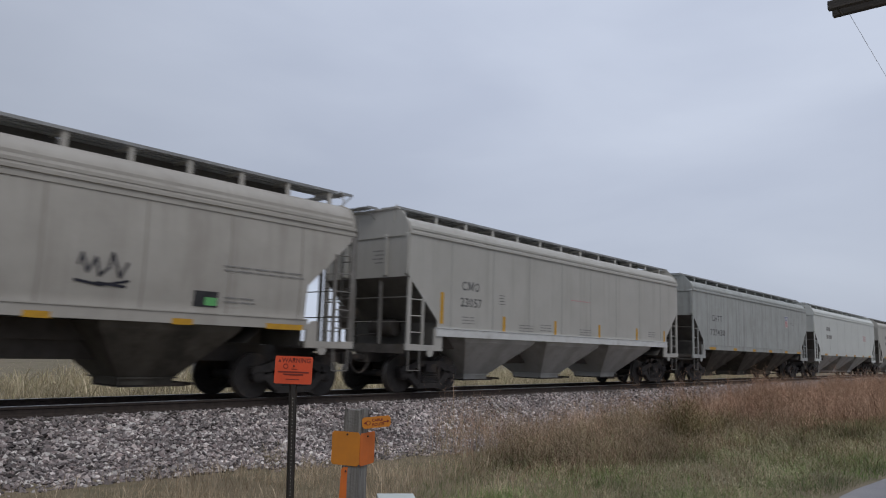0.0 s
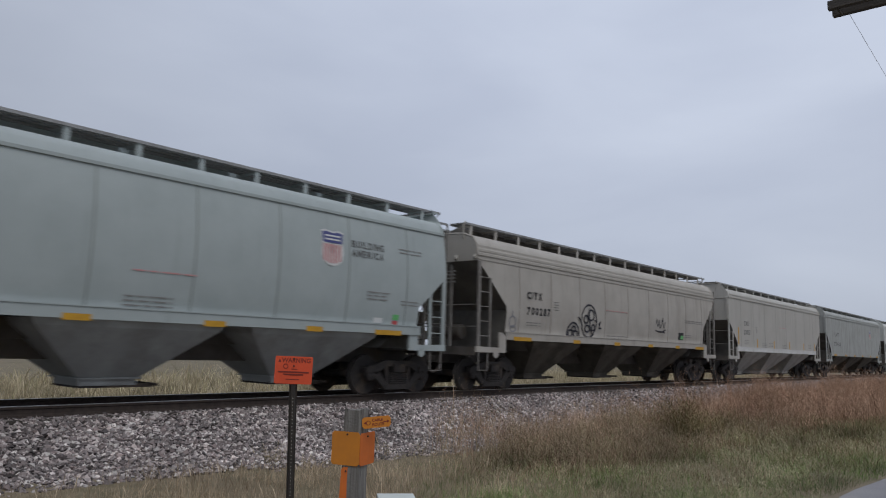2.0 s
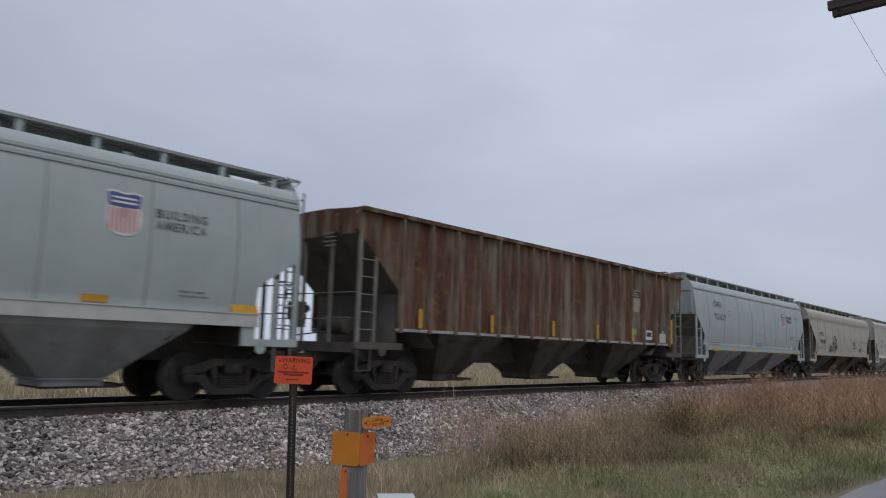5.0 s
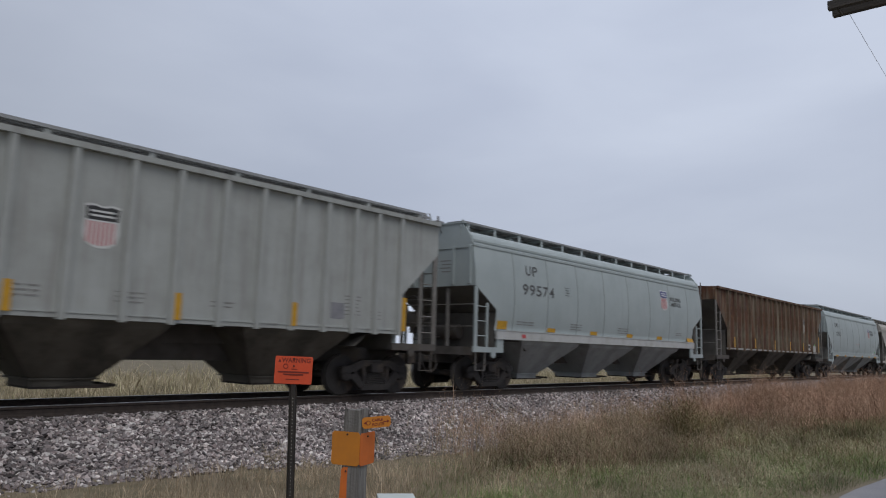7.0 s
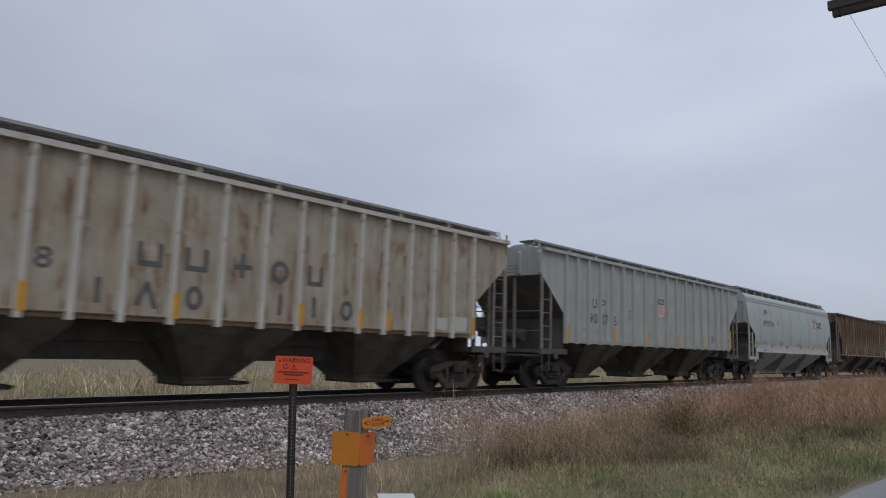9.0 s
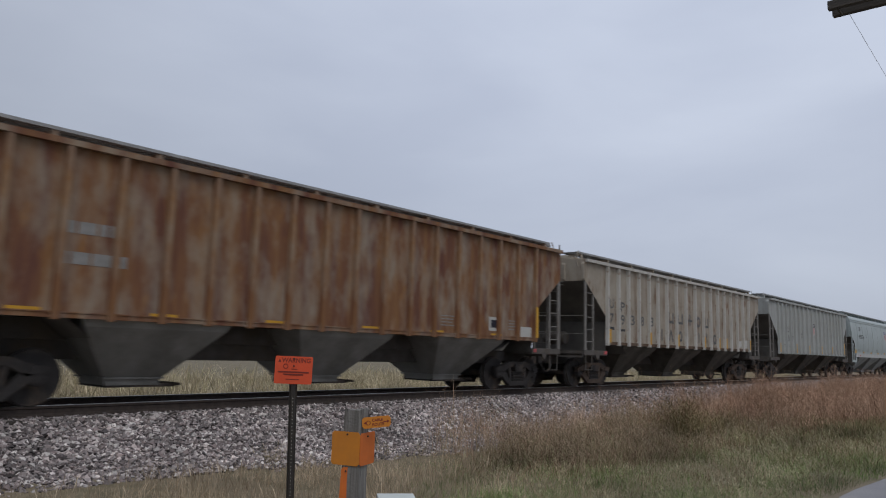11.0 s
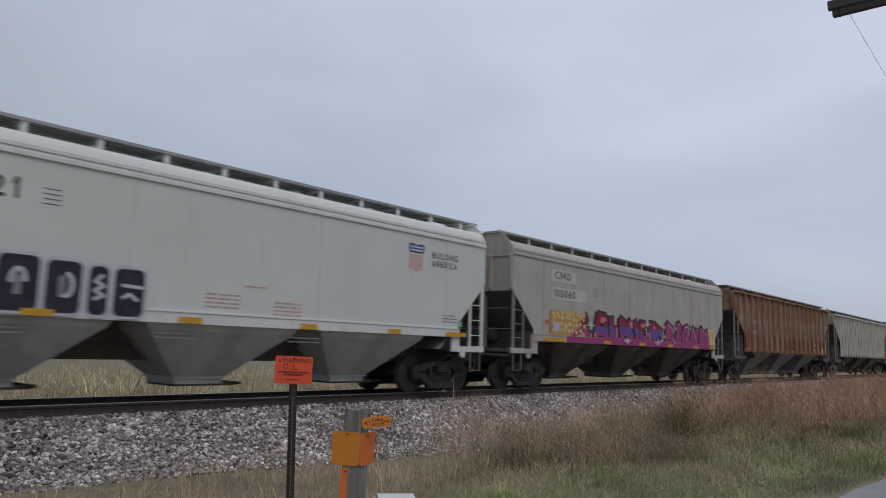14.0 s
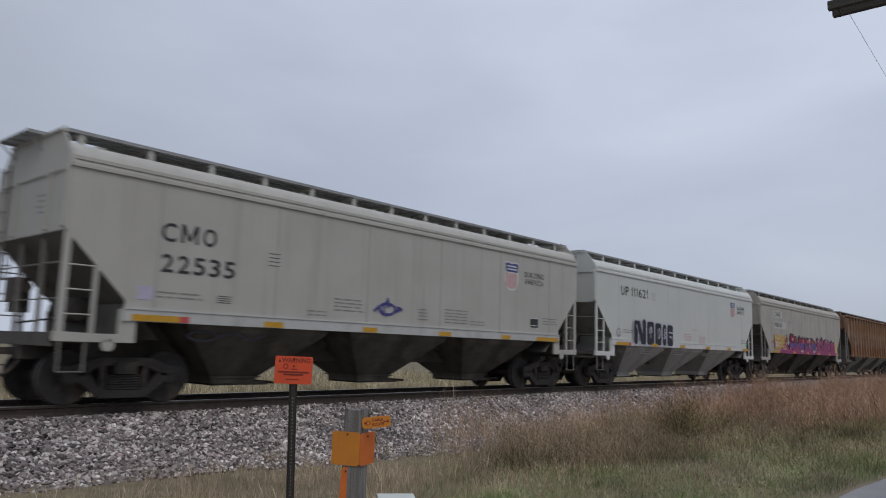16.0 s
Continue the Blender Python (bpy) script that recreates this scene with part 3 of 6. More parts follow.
def add_common(car, L, paint, sill_z, ladder_top, c):
    """Underframe, trucks, couplers, ladders, end platforms and steps, alike on every car."""
    e = L / 2
    bm = bmesh.new()
    quads_box(bm, -e - 0.02, e + 0.02, -0.22, 0.22, 0.74, 1.08)
    part("centre_sill", bm, UNDER, car, bevel=0.01)
    # dark box added above the centre sill to block sky between the bays
    bm = bmesh.new()
    quads_box(bm, -e + 1.6, e - 1.6, -0.4, 0.4, 1.082, sill_z - 0.01)
    part("sill_hood", bm, UNDER, car)
    for sg in (-1, 1):
        bm = bmesh.new()
        quads_box(bm, -1.05, 0.05, -HW + 0.07, HW - 0.07, 1.04, 1.09)
        part("end_platform", bm, UNDER, car, at=pose(sg * e, 0, 0, 0, 0, 0 if sg > 0 else 180))
        bm = bmesh.new()
        quads_box(bm, -0.04, 0.05, -HW + 0.07, HW - 0.07, 0.98, 1.2)
        part("end_beam", bm, UNDER, car, at=pose(sg * e, 0, 0, 0, 0, 0 if sg > 0 else 180), bevel=0.01)
        for ys in (-1, 1):
            bm = bmesh.new()
            if c.get("roof_curve", 3):
                prism(bm, [(0.03, 1.06), (0.03, 1.22), (-0.62, 1.2), (-1.0, 1.2), (-1.0, 1.62), (-1.12, 1.62), (-1.3, 1.5), (-1.3, 1.06)], -0.03, 0.03)
            else:
                prism(bm, [(0.03, 1.06), (0.03, 1.22), (-1.5, 1.22), (-1.5, 1.06)], -0.03, 0.03)
            part("corner_sill", bm, c.get("corner_paint", c.get("trim", paint)), car, at=pose(sg * e, ys * (HW - 0.03), 0, 0, 0, 0 if sg > 0 else 180))
            bm = bmesh.new()
            turned(bm, [(0.11, -0.02), (0.11, 0.02)], (0, 0, 0), n=14)
            part("jacking_pad", bm, c.get("corner_paint", c.get("trim", paint)), car, at=pose(sg * (e - 0.85), ys * (HW - 0.02), 1.02))
        add_truck(car, sg * (e - c["truck"][0 if sg < 0 else 1]), frame_mesh=M_FRAME_RUSTY if c.get("rusty_trucks") else M_FRAME)
        # coupler: shank, head and knuckle
        bm = bmesh.new()
        prism(bm, [(0.0, 0.80), (0.42, 0.82), (0.46, 0.70), (0.72, 0.68), (0.74, 1.02), (0.46, 1.0), (0.42, 0.92), (0.0, 0.94)], -0.09, 0.09)
        quads_box(bm, 0.5, 0.78, -0.19, -0.03, 0.72, 1.0)
        quads_box(bm, 0.5, 0.66, 0.05, 0.19, 0.74, 0.98)
        part("coupler", bm, STEEL, car, at=pose(sg * (e - 0.02), 0, 0, 0, 0, 0 if sg > 0 else 180), bevel=0.015)
        bm = bmesh.new()
        pts = [Vector((0.05 + 0.62 * t, 0, 0.72 - 0.9 * t * (1 - t) * 1.1)) for t in [i / 8 for i in range(9)]]
        for a, b in zip(pts, pts[1:]):
            bar(bm, a, b, 0.028)
        part("air_hose", bm, STEEL, car, at=pose(sg * e, 0.3 * sg, 0, 0, 0, 0 if sg > 0 else 180))
        for ys in (-1, 1):
            me = as_mesh("ladder", ladder_mesh(0.5, 1.2, ladder_top, 0.4, "x", 0.014, 0 if sg < 0 else 0.5), c.get("rail", paint))
            put("ladder", me, car, pose(sg * (e - 0.31) - 0.25, ys * (HW - 0.03), 0))
            if ys == -sg:
                me2 = as_mesh("end_ladder", ladder_mesh(0.45, 1.2, c["eave"] + (0.3 if c.get("walk") else -0.05), 0.38, "y", 0.013), c.get("rail", LADDER))
                put("end_ladder", me2, car, pose(sg * (e + 0.05), ys * (HW - 0.28) - 0.22, 0))
            bm = bmesh.new()
            for x in (0, 0.4):
                quads_box(bm, x - 0.018, x + 0.018, -0.008, 0.008, 0.58, 1.1)
            quads_box(bm, 0, 0.4, -0.02, 0.02, 0.57, 0.59)
            part("step", bm, UNDER if c.get("corner_paint") is UNDER else LADDER, car, at=pose(sg * (e - 0.3) - 0.22, ys * (HW - 0.02), 0))
        # grab rails across the open end
        bm = bmesh.new()
        for z in (1.75, 2.35):
            bar(bm, (0, -HW + 0.05, z), (0, HW - 0.05, z), 0.014)
        for y in (-0.5, 0.5):
            quads_box(bm, -0.03, 0.03, y - 0.04, y + 0.04, 1.1, ladder_top + 0.05)
        part("end_post", bm, c.get("rail", LADDER), car, at=pose(sg * (e - 0.1), 0, 0))
        # bolster web under the slope sheet, air reservoir and brake valve on the end platform
        bm = bmesh.new()
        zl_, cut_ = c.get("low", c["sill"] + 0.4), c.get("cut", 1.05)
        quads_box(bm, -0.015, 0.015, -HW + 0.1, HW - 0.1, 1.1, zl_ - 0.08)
        part("bolster_web", bm, c.get("soot_shade", SOOT_SHADE), car, at=pose(sg * (e - cut_ - 0.06), 0, 0))
    bm = bmesh.new()
    turned(bm, [(0.1, -0.45), (0.2, -0.42), (0.23, -0.36), (0.23, 0.36), (0.2, 0.42), (0.1, 0.45)], (0, 0, 0), "y", 18)
    part("air_reservoir", bm, UNDER, car, at=pose(-e + 0.85, 0.1, 1.62), smooth=True)
    bm = bmesh.new()
    quads_box(bm, -0.14, 0.14, -0.2, 0.2, -0.22, 0.22)
    quads_box(bm, -0.1, 0.2, -0.1, 0.1, -0.4, 0.1)
    turned(bm, [(0.1, -0.32), (0.1, 0.3)], (0.05, 0, 0.05), "y", 12)
    part("brake_valve", bm, UNDER, car, at=pose(-e + 0.2, 0.85, 1.95), bevel=0.02)
    bm = bmesh.new()
    bar(bm, (0, 0.85, 1.1), (0, 0.85, 1.75), 0.03)
    bar(bm, (0, 0.85, 1.35), (0.65, 0.1, 1.5), 0.02)
    part("brake_rod", bm, UNDER, car, at=pose(-e + 0.2, 0, 0))
    # brake wheel at the rear end
    bm = bmesh.new()
    n = 20
    ring = [(0.0, 0.25 * math.cos(i * math.tau / n), 0.25 * math.sin(i * math.tau / n)) for i in range(n)]
    for i in range(n):
        bar(bm, ring[i], ring[(i + 1) % n], 0.014, 5)
    for i in range(0, n, 5):
        bar(bm, (0, 0, 0), ring[i], 0.012, 5)
    part("brake_wheel", bm, STEEL, car, at=pose(-e - 0.12, 0.62, 2.35))


def add_bays(car, L, sill_z, n_bays, paint, top_half, x_in=1.75, bottom=0.44):
    span = L - 2 * x_in - 0.5
    each = span / n_bays
    for i in range(n_bays):
        x = -span / 2 + (i + 0.5) * each
        bm = bmesh.new()
        loft(bm, [[(-u, -v, z), (u, -v, z), (u, v, z), (-u, v, z)] for u, v, z in
                  ((top_half, HW - 0.06, sill_z), (top_half - 0.07, HW - 0.12, sill_z - 0.12), (0.56, 0.58, bottom))])
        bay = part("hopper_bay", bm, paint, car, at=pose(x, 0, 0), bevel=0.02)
        # outlet frame with its flange, sliding gate and rack shafts
        bm = bmesh.new()
        quads_box(bm, -0.52, 0.52, -0.55, 0.55, bottom - 0.15, bottom + 0.02)
        quads_box(bm, -0.59, 0.59, -0.61, 0.61, bottom - 0.035, bottom - 0.005)
        part("outlet_frame", bm, paint, bay, bevel=0.006)
        bm = bmesh.new()
        quads_box(bm, -0.50, 0.86, -0.46, 0.46, bottom - 0.19, bottom - 0.151)
        for y in (-0.5, 0.5):
            quads_box(bm, -0.52, 0.86, y - 0.03, y + 0.03, bottom - 0.19, bottom - 0.12)
        bar(bm, (0.8, -0.8, bottom - 0.13), (0.8, 0.8, bottom - 0.13), 0.028, 8)
        part("discharge_gate", bm, STEEL, bay)


def grating(bm, x0, x1, y0, y1, z, pitch=0.08):
    """Open walkway grating: edge angles, bearing bars and flat cross slats with gaps between them."""
    for y in (y0, y1 - 0.03):
        quads_box(bm, x0, x1, y, y + 0.03, z - 0.055, z + 0.004)
    for k in (0.33, 0.67):
        y = y0 + (y1 - y0) * k
        quads_box(bm, x0, x1, y - 0.006, y + 0.006, z - 0.04, z - 0.004)
    n = int((x1 - x0) / pitch)
    for i in range(n):
        a = x0 + i * (x1 - x0) / n
        quads_box(bm, a, a + pitch * 0.86, y0 + 0.03, y1 - 0.03, z - 0.012, z)


def add_roof_walk(car, L, c):
    """Grated walkways along the roof on short posts, with crossings at the ends, and hatch covers between them."""
    e, z, y0 = L / 2, c["walk"], c.get("walk_y", 0.68)
    top = c["roof"]
    for ys in (-1, 1):
        bm = bmesh.new()
        grating(bm, -e + 0.1, e - 0.1, -0.3, 0.3, z)
        part("roof_walkway", bm, GRATE, car, at=pose(0, ys * y0, 0))
    rise = z - top + 0.03
    sec = [(-0.36, top - 0.12), (-0.36, top + rise - 0.03), (-0.2, top + rise + 0.02), (0.2, top + rise + 0.02), (0.36, top + rise - 0.03), (0.36, top - 0.12)]
    n = 6
    each = (L - 1.9) / n
    bm = bmesh.new()
    loft(bm, [[(x, a, b) for a, b in sec] for x in (0.09, each - 0.09)])
    for x in (0.35, each / 2, each - 0.35):
        quads_box(bm, x - 0.03, x + 0.03, -0.40, 0.40, top + rise - 0.06, top + rise + 0.045)
    hatch = as_mesh("hatch_cover", bm, c.get("hatch_paint", c["paint"]))
    for i in range(n):
        put("hatch_cover", hatch, car, pose(-e + 0.95 + i * each, 0, 0))
    bm = bmesh.new()
    quads_box(bm, -0.055, 0.055, -0.012, 0.012, top - 0.3, z - 0.056)
    quads_box(bm, -0.045, -0.03, -0.5, 0.012, z - 0.12, z - 0.056)
    me = as_mesh("walkway_post", bm, c["paint"])
    k = c.get("posts", 13)
    for ys in (-1, 1):
        for i in range(k):
            put("walkway_post", me, car, pose(-e + 0.35 + i * (L - 0.7) / (k - 1), ys * (y0 + 0.27), 0, 0, 0, 180 if ys > 0 else 0) @ Matrix.Diagonal((1, -1, 1, 1)))
    for sg in (-1, 1):
        bm = bmesh.new()
        grating(bm, 0.0, 0.34, -1.0, 0.35, z)
        for y in (-0.95, 0.3):
            bar(bm, (0.33, y, z - 0.05), (0.0, y, z - 0.36), 0.014)
        part("end_walkway", bm, GRATE, car, at=pose(sg * (e - 0.02), 0, 0, 0, 0, 0 if sg > 0 else 180))
        # curved handhold at the end of the walkway
        bm = bmesh.new()
        pts = [(0.0, z + 0.02), (0.07, z - 0.04), (0.1, z - 0.18), (0.09, z - 0.42), (0.02, z - 0.6)]
        for a, b in zip(pts, pts[1:]):
            bar(bm, (a[0], 0, a[1]), (b[0], 0, b[1]), 0.016)
        for ys in (-1, 1):
            put("handhold", as_mesh("handhold", bm.copy(), c["paint"]), car, pose(sg * (e - 0.06), ys * (y0 + 0.32), 0, 0, 0, 0 if sg > 0 else 180))
        bm.free()
        if c.get("end_plate"):
            ze = c["eave"]
            he = HW - inset(c, ze)
            prof = [(he - 0.01, ze - 0.1), (he - 0.06, ze + 0.2), (he - 0.2, ze + 0.42), (he - 0.42, z - 0.07)]
            prof = [(-a, b) for a, b in prof] + prof[::-1]
            bm = bmesh.new()
            loft(bm, [[(x, a, b) for a, b in prof] for x in (-0.012, 0.012)])
            quads_box(bm, -0.05, 0.05, -HW + 0.42, HW - 0.42, z - 0.1, z - 0.062)
            part("end_plate", bm, c["paint"], car, at=pose(sg * (e + 0.016), 0, 0))


def inset(c, z):
    """How far the side of a round-sided car lies inside its widest line at a height."""
    b = c.get("round_side", 0.0)
    if not b or z < c["sill"] + c.get("sill_h", 0.2) - 0.03:
        return 0.0
    return b * (min(abs(z - 2.7), c["eave"] - 2.7) / 1.3) ** 2


def bend_to_side(obs, c, base_m=None):
    """Lay flat markings onto the round side of their car."""
    for ob in obs:
        m = ob.matrix_basis.copy() if base_m is None else base_m @ ob.matrix_basis
        if ob.data is not None:
            inv = m.inverted()
            for v in ob.data.vertices:
                p = m @ v.co
                p.y += inset(c, p.z) - (0.004 if inset(c, p.z) else 0.0)
                v.co = inv @ p
        if base_m is None:
            bend_to_side(ob.children, c, m)


def body_mesh(L, c):
    """Car body: side sheets with cut-away corners, end slope sheets and the curved roof, as one closed shell."""
    e, zs, ze, zc, cut = L / 2, c["sill"], c["eave"], c["corner"], c.get("cut", 1.05)
    zr = c["roof"]
    bm = bmesh.new()
    zl = c.get("low", zs + 0.4)
    low_z = zs + c.get("sill_h", 0.2)
    lows = [zs] + [low_z + (zl - low_z) * k / 4 for k in range(4)]
    levels = lows + [zl, (zl + zc) / 2, zc] + [zc + (ze - zc) * k / 5 for k in (1, 2, 3, 4, 5)]
    half = [(HW - inset(c, z), z) for z in levels]
    he = HW - inset(c, ze)
    rc = c.get("roof_curve", 3)
    if rc:
        half += [(he - 0.07, ze + (zr - ze) * 0.46), (he - 0.2, ze + (zr - ze) * 0.76), (he - 0.5, ze + (zr - ze) * 0.94), (0.35, zr)]
    else:
        half += [(HW + 0.03, ze + 0.01), (HW + 0.03, ze + 0.09), (HW - 0.5, ze + 0.11), (0.35, zr)]
    def end_x(z):
        if z >= zc:
            return e
        if z >= zl:
            return e - cut * (zc - z) / (zc - zl)
        return e - cut - 0.02
    rows = []
    for sx in (-1, 1):
        rows.append([bm.verts.new((sx * end_x(z), -y, z)) for y, z in half])
        rows.append([bm.verts.new((sx * end_x(z), y, z)) for y, z in half])
    ln, lf, rn, rf = rows
    for a, b in ((ln, rn), (rf, lf)):
        for i in range(len(half) - 1):
            bm.faces.new((a[i], b[i], b[i + 1], a[i + 1]))
    bm.faces.new((ln[-1], rn[-1], rf[-1], lf[-1]))
    # ends: upright above the corner, sloping inwards below it
    li = len(lows)
    ci = li + 2
    for sx, a, b in ((-1, ln, lf), (1, rn, rf)):
        bm.faces.new(a[ci:] + b[ci:][::-1])
        run = cut / (zc - zl)
        xi, zi = e - cut - (zl - 1.12) * run, 1.12
        yi = HW - 0.03 - 1.3 * c.get("round_side", 0.0)
        i1 = bm.verts.new((sx * xi, -yi, zi))
        i2 = bm.verts.new((sx * xi, yi, zi))
        bm.faces.new((a[ci], a[li + 1], b[li + 1], b[ci]))
        bm.faces.new((a[li + 1], a[li], b[li], b[li + 1]))
        bm.faces.new((a[li], i1, i2, b[li]))
    return bm


def add_sill(car, L, c):
    e, zs, cut = L / 2, c["sill"], c.get("cut", 1.05)
    for ys in (-1, 1):
        bm = bmesh.new()
        quads_box(bm, -e + cut, e - cut, -0.03, 0.03, zs - 0.02, zs + c.get("sill_h", 0.2))
        quads_box(bm, -e + cut, e - cut, -0.045, 0.045, zs + c.get("sill_h", 0.2) - 0.02, zs + c.get("sill_h", 0.2))
        part("side_sill", bm, c.get("sill_paint", c["paint"]), car, at=pose(0, ys * (HW + 0.0), 0))


def hopper_car(c):
    """One covered hopper car from its table of sizes, paints and markings."""
    L = c["front"] - c["rear"]
    car = new("hopper_car")
    tagged(car, c["label"], "hopper car", "cars of the freight train")
    e = L / 2
    shell = as_mesh("body", body_mesh(L, c), [c["paint"], c.get("soot_shade", SOOT_SHADE)], smooth=c.get("roof_curve", 3) > 0)
    # faces that look down get the darker tone, their shade in its colour
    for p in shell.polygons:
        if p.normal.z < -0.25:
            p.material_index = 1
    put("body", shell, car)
    add_sill(car, L, c)
    add_common(car, L, c["paint"], c["sill"], c["corner"] - 0.02, c)
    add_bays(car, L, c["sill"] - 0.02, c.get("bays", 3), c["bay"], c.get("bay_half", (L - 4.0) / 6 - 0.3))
    if c.get("walk"):
        add_roof_walk(car, L, c)
    for sg in (-1, 1):
        ye = HW - 0.07 - inset(c, c["eave"])
        for y in (-ye, -0.75, 0.75, ye):
            bm = bmesh.new()
            prism(bm, [(-0.02, c["corner"] + 0.02), (0.05, c["corner"] + 0.06), (0.05, c["eave"] - 0.06), (-0.02, c["eave"] + 0.04)], -0.05, 0.05)
            part("end_rib", bm, c["paint"], car, at=pose(sg * e, y, 0, 0, 0, 0 if sg > 0 else 180))
        small = bmesh.new()
        for i in range(4):
            quads_box(small, -0.002, 0, -0.3, 0.3 - 0.1 * (i % 2), -0.1 * i, -0.1 * i + 0.03)
        tagged(part("stencil", small, FAINT, car, at=pose(sg * (e + 0.003), sg * 0.5, c["eave"] - 0.45, 0, 0, 0 if sg < 0 else 180) @ Matrix.Diagonal((1, 0.8, 1, 1))), kind="stuff")
    if c.get("roof_curve", 3):
        zr, ze = c["roof"], c["eave"]
        he = HW - inset(c, ze)
        arc = [(he, ze), (he - 0.07, ze + (zr - ze) * 0.46), (he - 0.2, ze + (zr - ze) * 0.76), (he - 0.5, ze + (zr - ze) * 0.94), (0.35, zr)]
        for sg in (-1, 1):
            bm = bmesh.new()
            pts = [(0, -y, z) for y, z in arc] + [(0, y, z) for y, z in reversed(arc)]
            for p0, p1 in zip(pts, pts[1:]):
                bar(bm, p0, p1, 0.035, 6)
            part("roof_end_rim", bm, c.get("trim", c["paint"]), car, at=pose(sg * (e - 0.02), 0, 0))
        # weld seams on the side, toned darker for panel shading, and grooves under the roof edge
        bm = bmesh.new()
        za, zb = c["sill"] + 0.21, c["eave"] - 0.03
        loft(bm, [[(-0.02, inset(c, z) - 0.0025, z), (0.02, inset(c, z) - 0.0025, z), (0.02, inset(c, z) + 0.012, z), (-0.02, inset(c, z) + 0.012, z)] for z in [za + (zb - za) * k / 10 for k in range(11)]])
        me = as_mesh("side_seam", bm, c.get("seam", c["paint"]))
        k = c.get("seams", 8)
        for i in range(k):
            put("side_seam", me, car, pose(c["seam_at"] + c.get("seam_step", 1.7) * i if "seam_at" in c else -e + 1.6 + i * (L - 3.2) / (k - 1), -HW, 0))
        for z in c.get("grooves", (-0.03, 0.1)):
            for ys in (-1, 1):
                bm = bmesh.new()
                quads_box(bm, -e - 0.01, e + 0.01, -0.035, 0.035, -0.03, 0.03)
                yy = (HW if z <= 0.05 else HW - 0.35 * z) - inset(c, c["eave"])
                part("roof_moulding", bm, c.get("trim", c["paint"]), car, at=pose(0, ys * yy, c["eave"] + z))
    else:
        bm = bmesh.new()
        zs, ze = c["sill"], c["eave"]
        prism_pts = [(-0.07, 0.0), (-0.045, -0.10), (0.045, -0.10), (0.07, 0.0)]
        loft(bm, [[(a, b, z) for a, b in prism_pts] for z in (zs - 0.05, ze)])
        me = as_mesh("side_stake", bm, c.get("stake", c["paint"]))
        cut = c.get("cut", 1.05)
        k = c.get("stakes", 17)
        for x in c.get("stake_x", [-e + cut + 0.08 + i * (L - 2 * cut - 0.16) / (k - 1) for i in range(k)]):
            put("side_stake", me, car, pose(x, -HW, 0))
            put("side_stake", me, car, pose(x, HW, 0, 0, 0, 180))
        for ys in (-1, 1):
            bm = bmesh.new()
            quads_box(bm, -e, e, -0.05, 0.05, ze, ze + 0.10)
            part("top_chord", bm, c.get("trim", c["paint"]), car, at=pose(0, ys * (HW + 0.06), 0))
    before = set(car.children)
    c["marks"](car, L, c)
    if c.get("round_side"):
        bend_to_side([ob for ob in car.children if ob not in before], c)
    CARS.append((car, (c["front"] + c["rear"]) / 2))
    return car


def stroke(bm, pts, w, k0=0):
    """A thick drawn line of flat pieces, each a hair above the last."""
    k = k0
    for (x0, z0), (x1, z1) in zip(pts, pts[1:]):
        d = Vector((x1 - x0, z1 - z0))
        if d.length < 1e-4:
            continue
        n_ = Vector((-d.y, d.x)).normalized() * w / 2
        y = -0.0002 * k
        bm.faces.new([bm.verts.new(p) for p in ((x0 + n_.x, y, z0 + n_.y), (x0 - n_.x, y, z0 - n_.y), (x1 - n_.x, y, z1 - n_.y), (x1 + n_.x, y, z1 + n_.y))])
        k += 1
        y = -0.0002 * k
        bm.faces.new([bm.verts.new((x1 + w / 2 * math.cos(i * math.tau / 10), y, z1 + w / 2 * math.sin(i * math.tau / 10))) for i in range(10)])
        k += 1
    return k


def sprayed(car, lines, w, mat, off, name="graffiti", y=-HW, label=""):
    bm = bmesh.new()
    k = 0
    for pts in lines:
        k = stroke(bm, pts, w, k)
    return tagged(part(name, bm, mat, car, label, at=pose(0, y - off, 0)), kind="stuff")


def ring(x, z, rx, rz, a0=0, a1=360, n=14):
    return [(x + rx * math.cos(radians(a0 + (a1 - a0) * i / n)), z + rz * math.sin(radians(a0 + (a1 - a0) * i / n))) for i in range(n + 1)]


SPRAY_BLACK = material("spray_black", (0.018, 0.018, 0.026), (0.035, 0.035, 0.05), 0.6, scale=4, bump=0)
SPRAY_WHITE = material("spray_white", (0.55, 0.56, 0.62), (0.42, 0.43, 0.5), 0.6, scale=4, bump=0)
SPRAY_GREY = material("spray_grey", (0.2, 0.2, 0.22), (0.28, 0.28, 0.3), 0.6, scale=4, bump=0)
SPRAY_CREAM = material("spray_cream", (0.62, 0.50, 0.28), (0.58, 0.43, 0.2), 0.6, scale=5, bump=0)
SPRAY_OCHRE = material("spray_ochre", (0.45, 0.24, 0.05), (0.5, 0.32, 0.1), 0.6, scale=5, bump=0)
SPRAY_RED = material("spray_red", (0.24, 0.025, 0.04), (0.17, 0.02, 0.05), 0.6, scale=3, bump=0)
SPRAY_PINK = material("spray_pink", (0.6, 0.18, 0.2), (0.5, 0.14, 0.2), 0.6, scale=3, bump=0)
SPRAY_VIOLET = material("spray_violet", (0.12, 0.07, 0.27), (0.15, 0.07, 0.25), 0.6, scale=3, bump=0)
SPRAY_MAGENTA = material("spray_magenta", (0.34, 0.05, 0.17), (0.27, 0.04, 0.14), 0.6, scale=3, bump=0)
SPRAY_BLUE = material("spray_blue", (0.07, 0.07, 0.24), None, 0.6, bump=0)
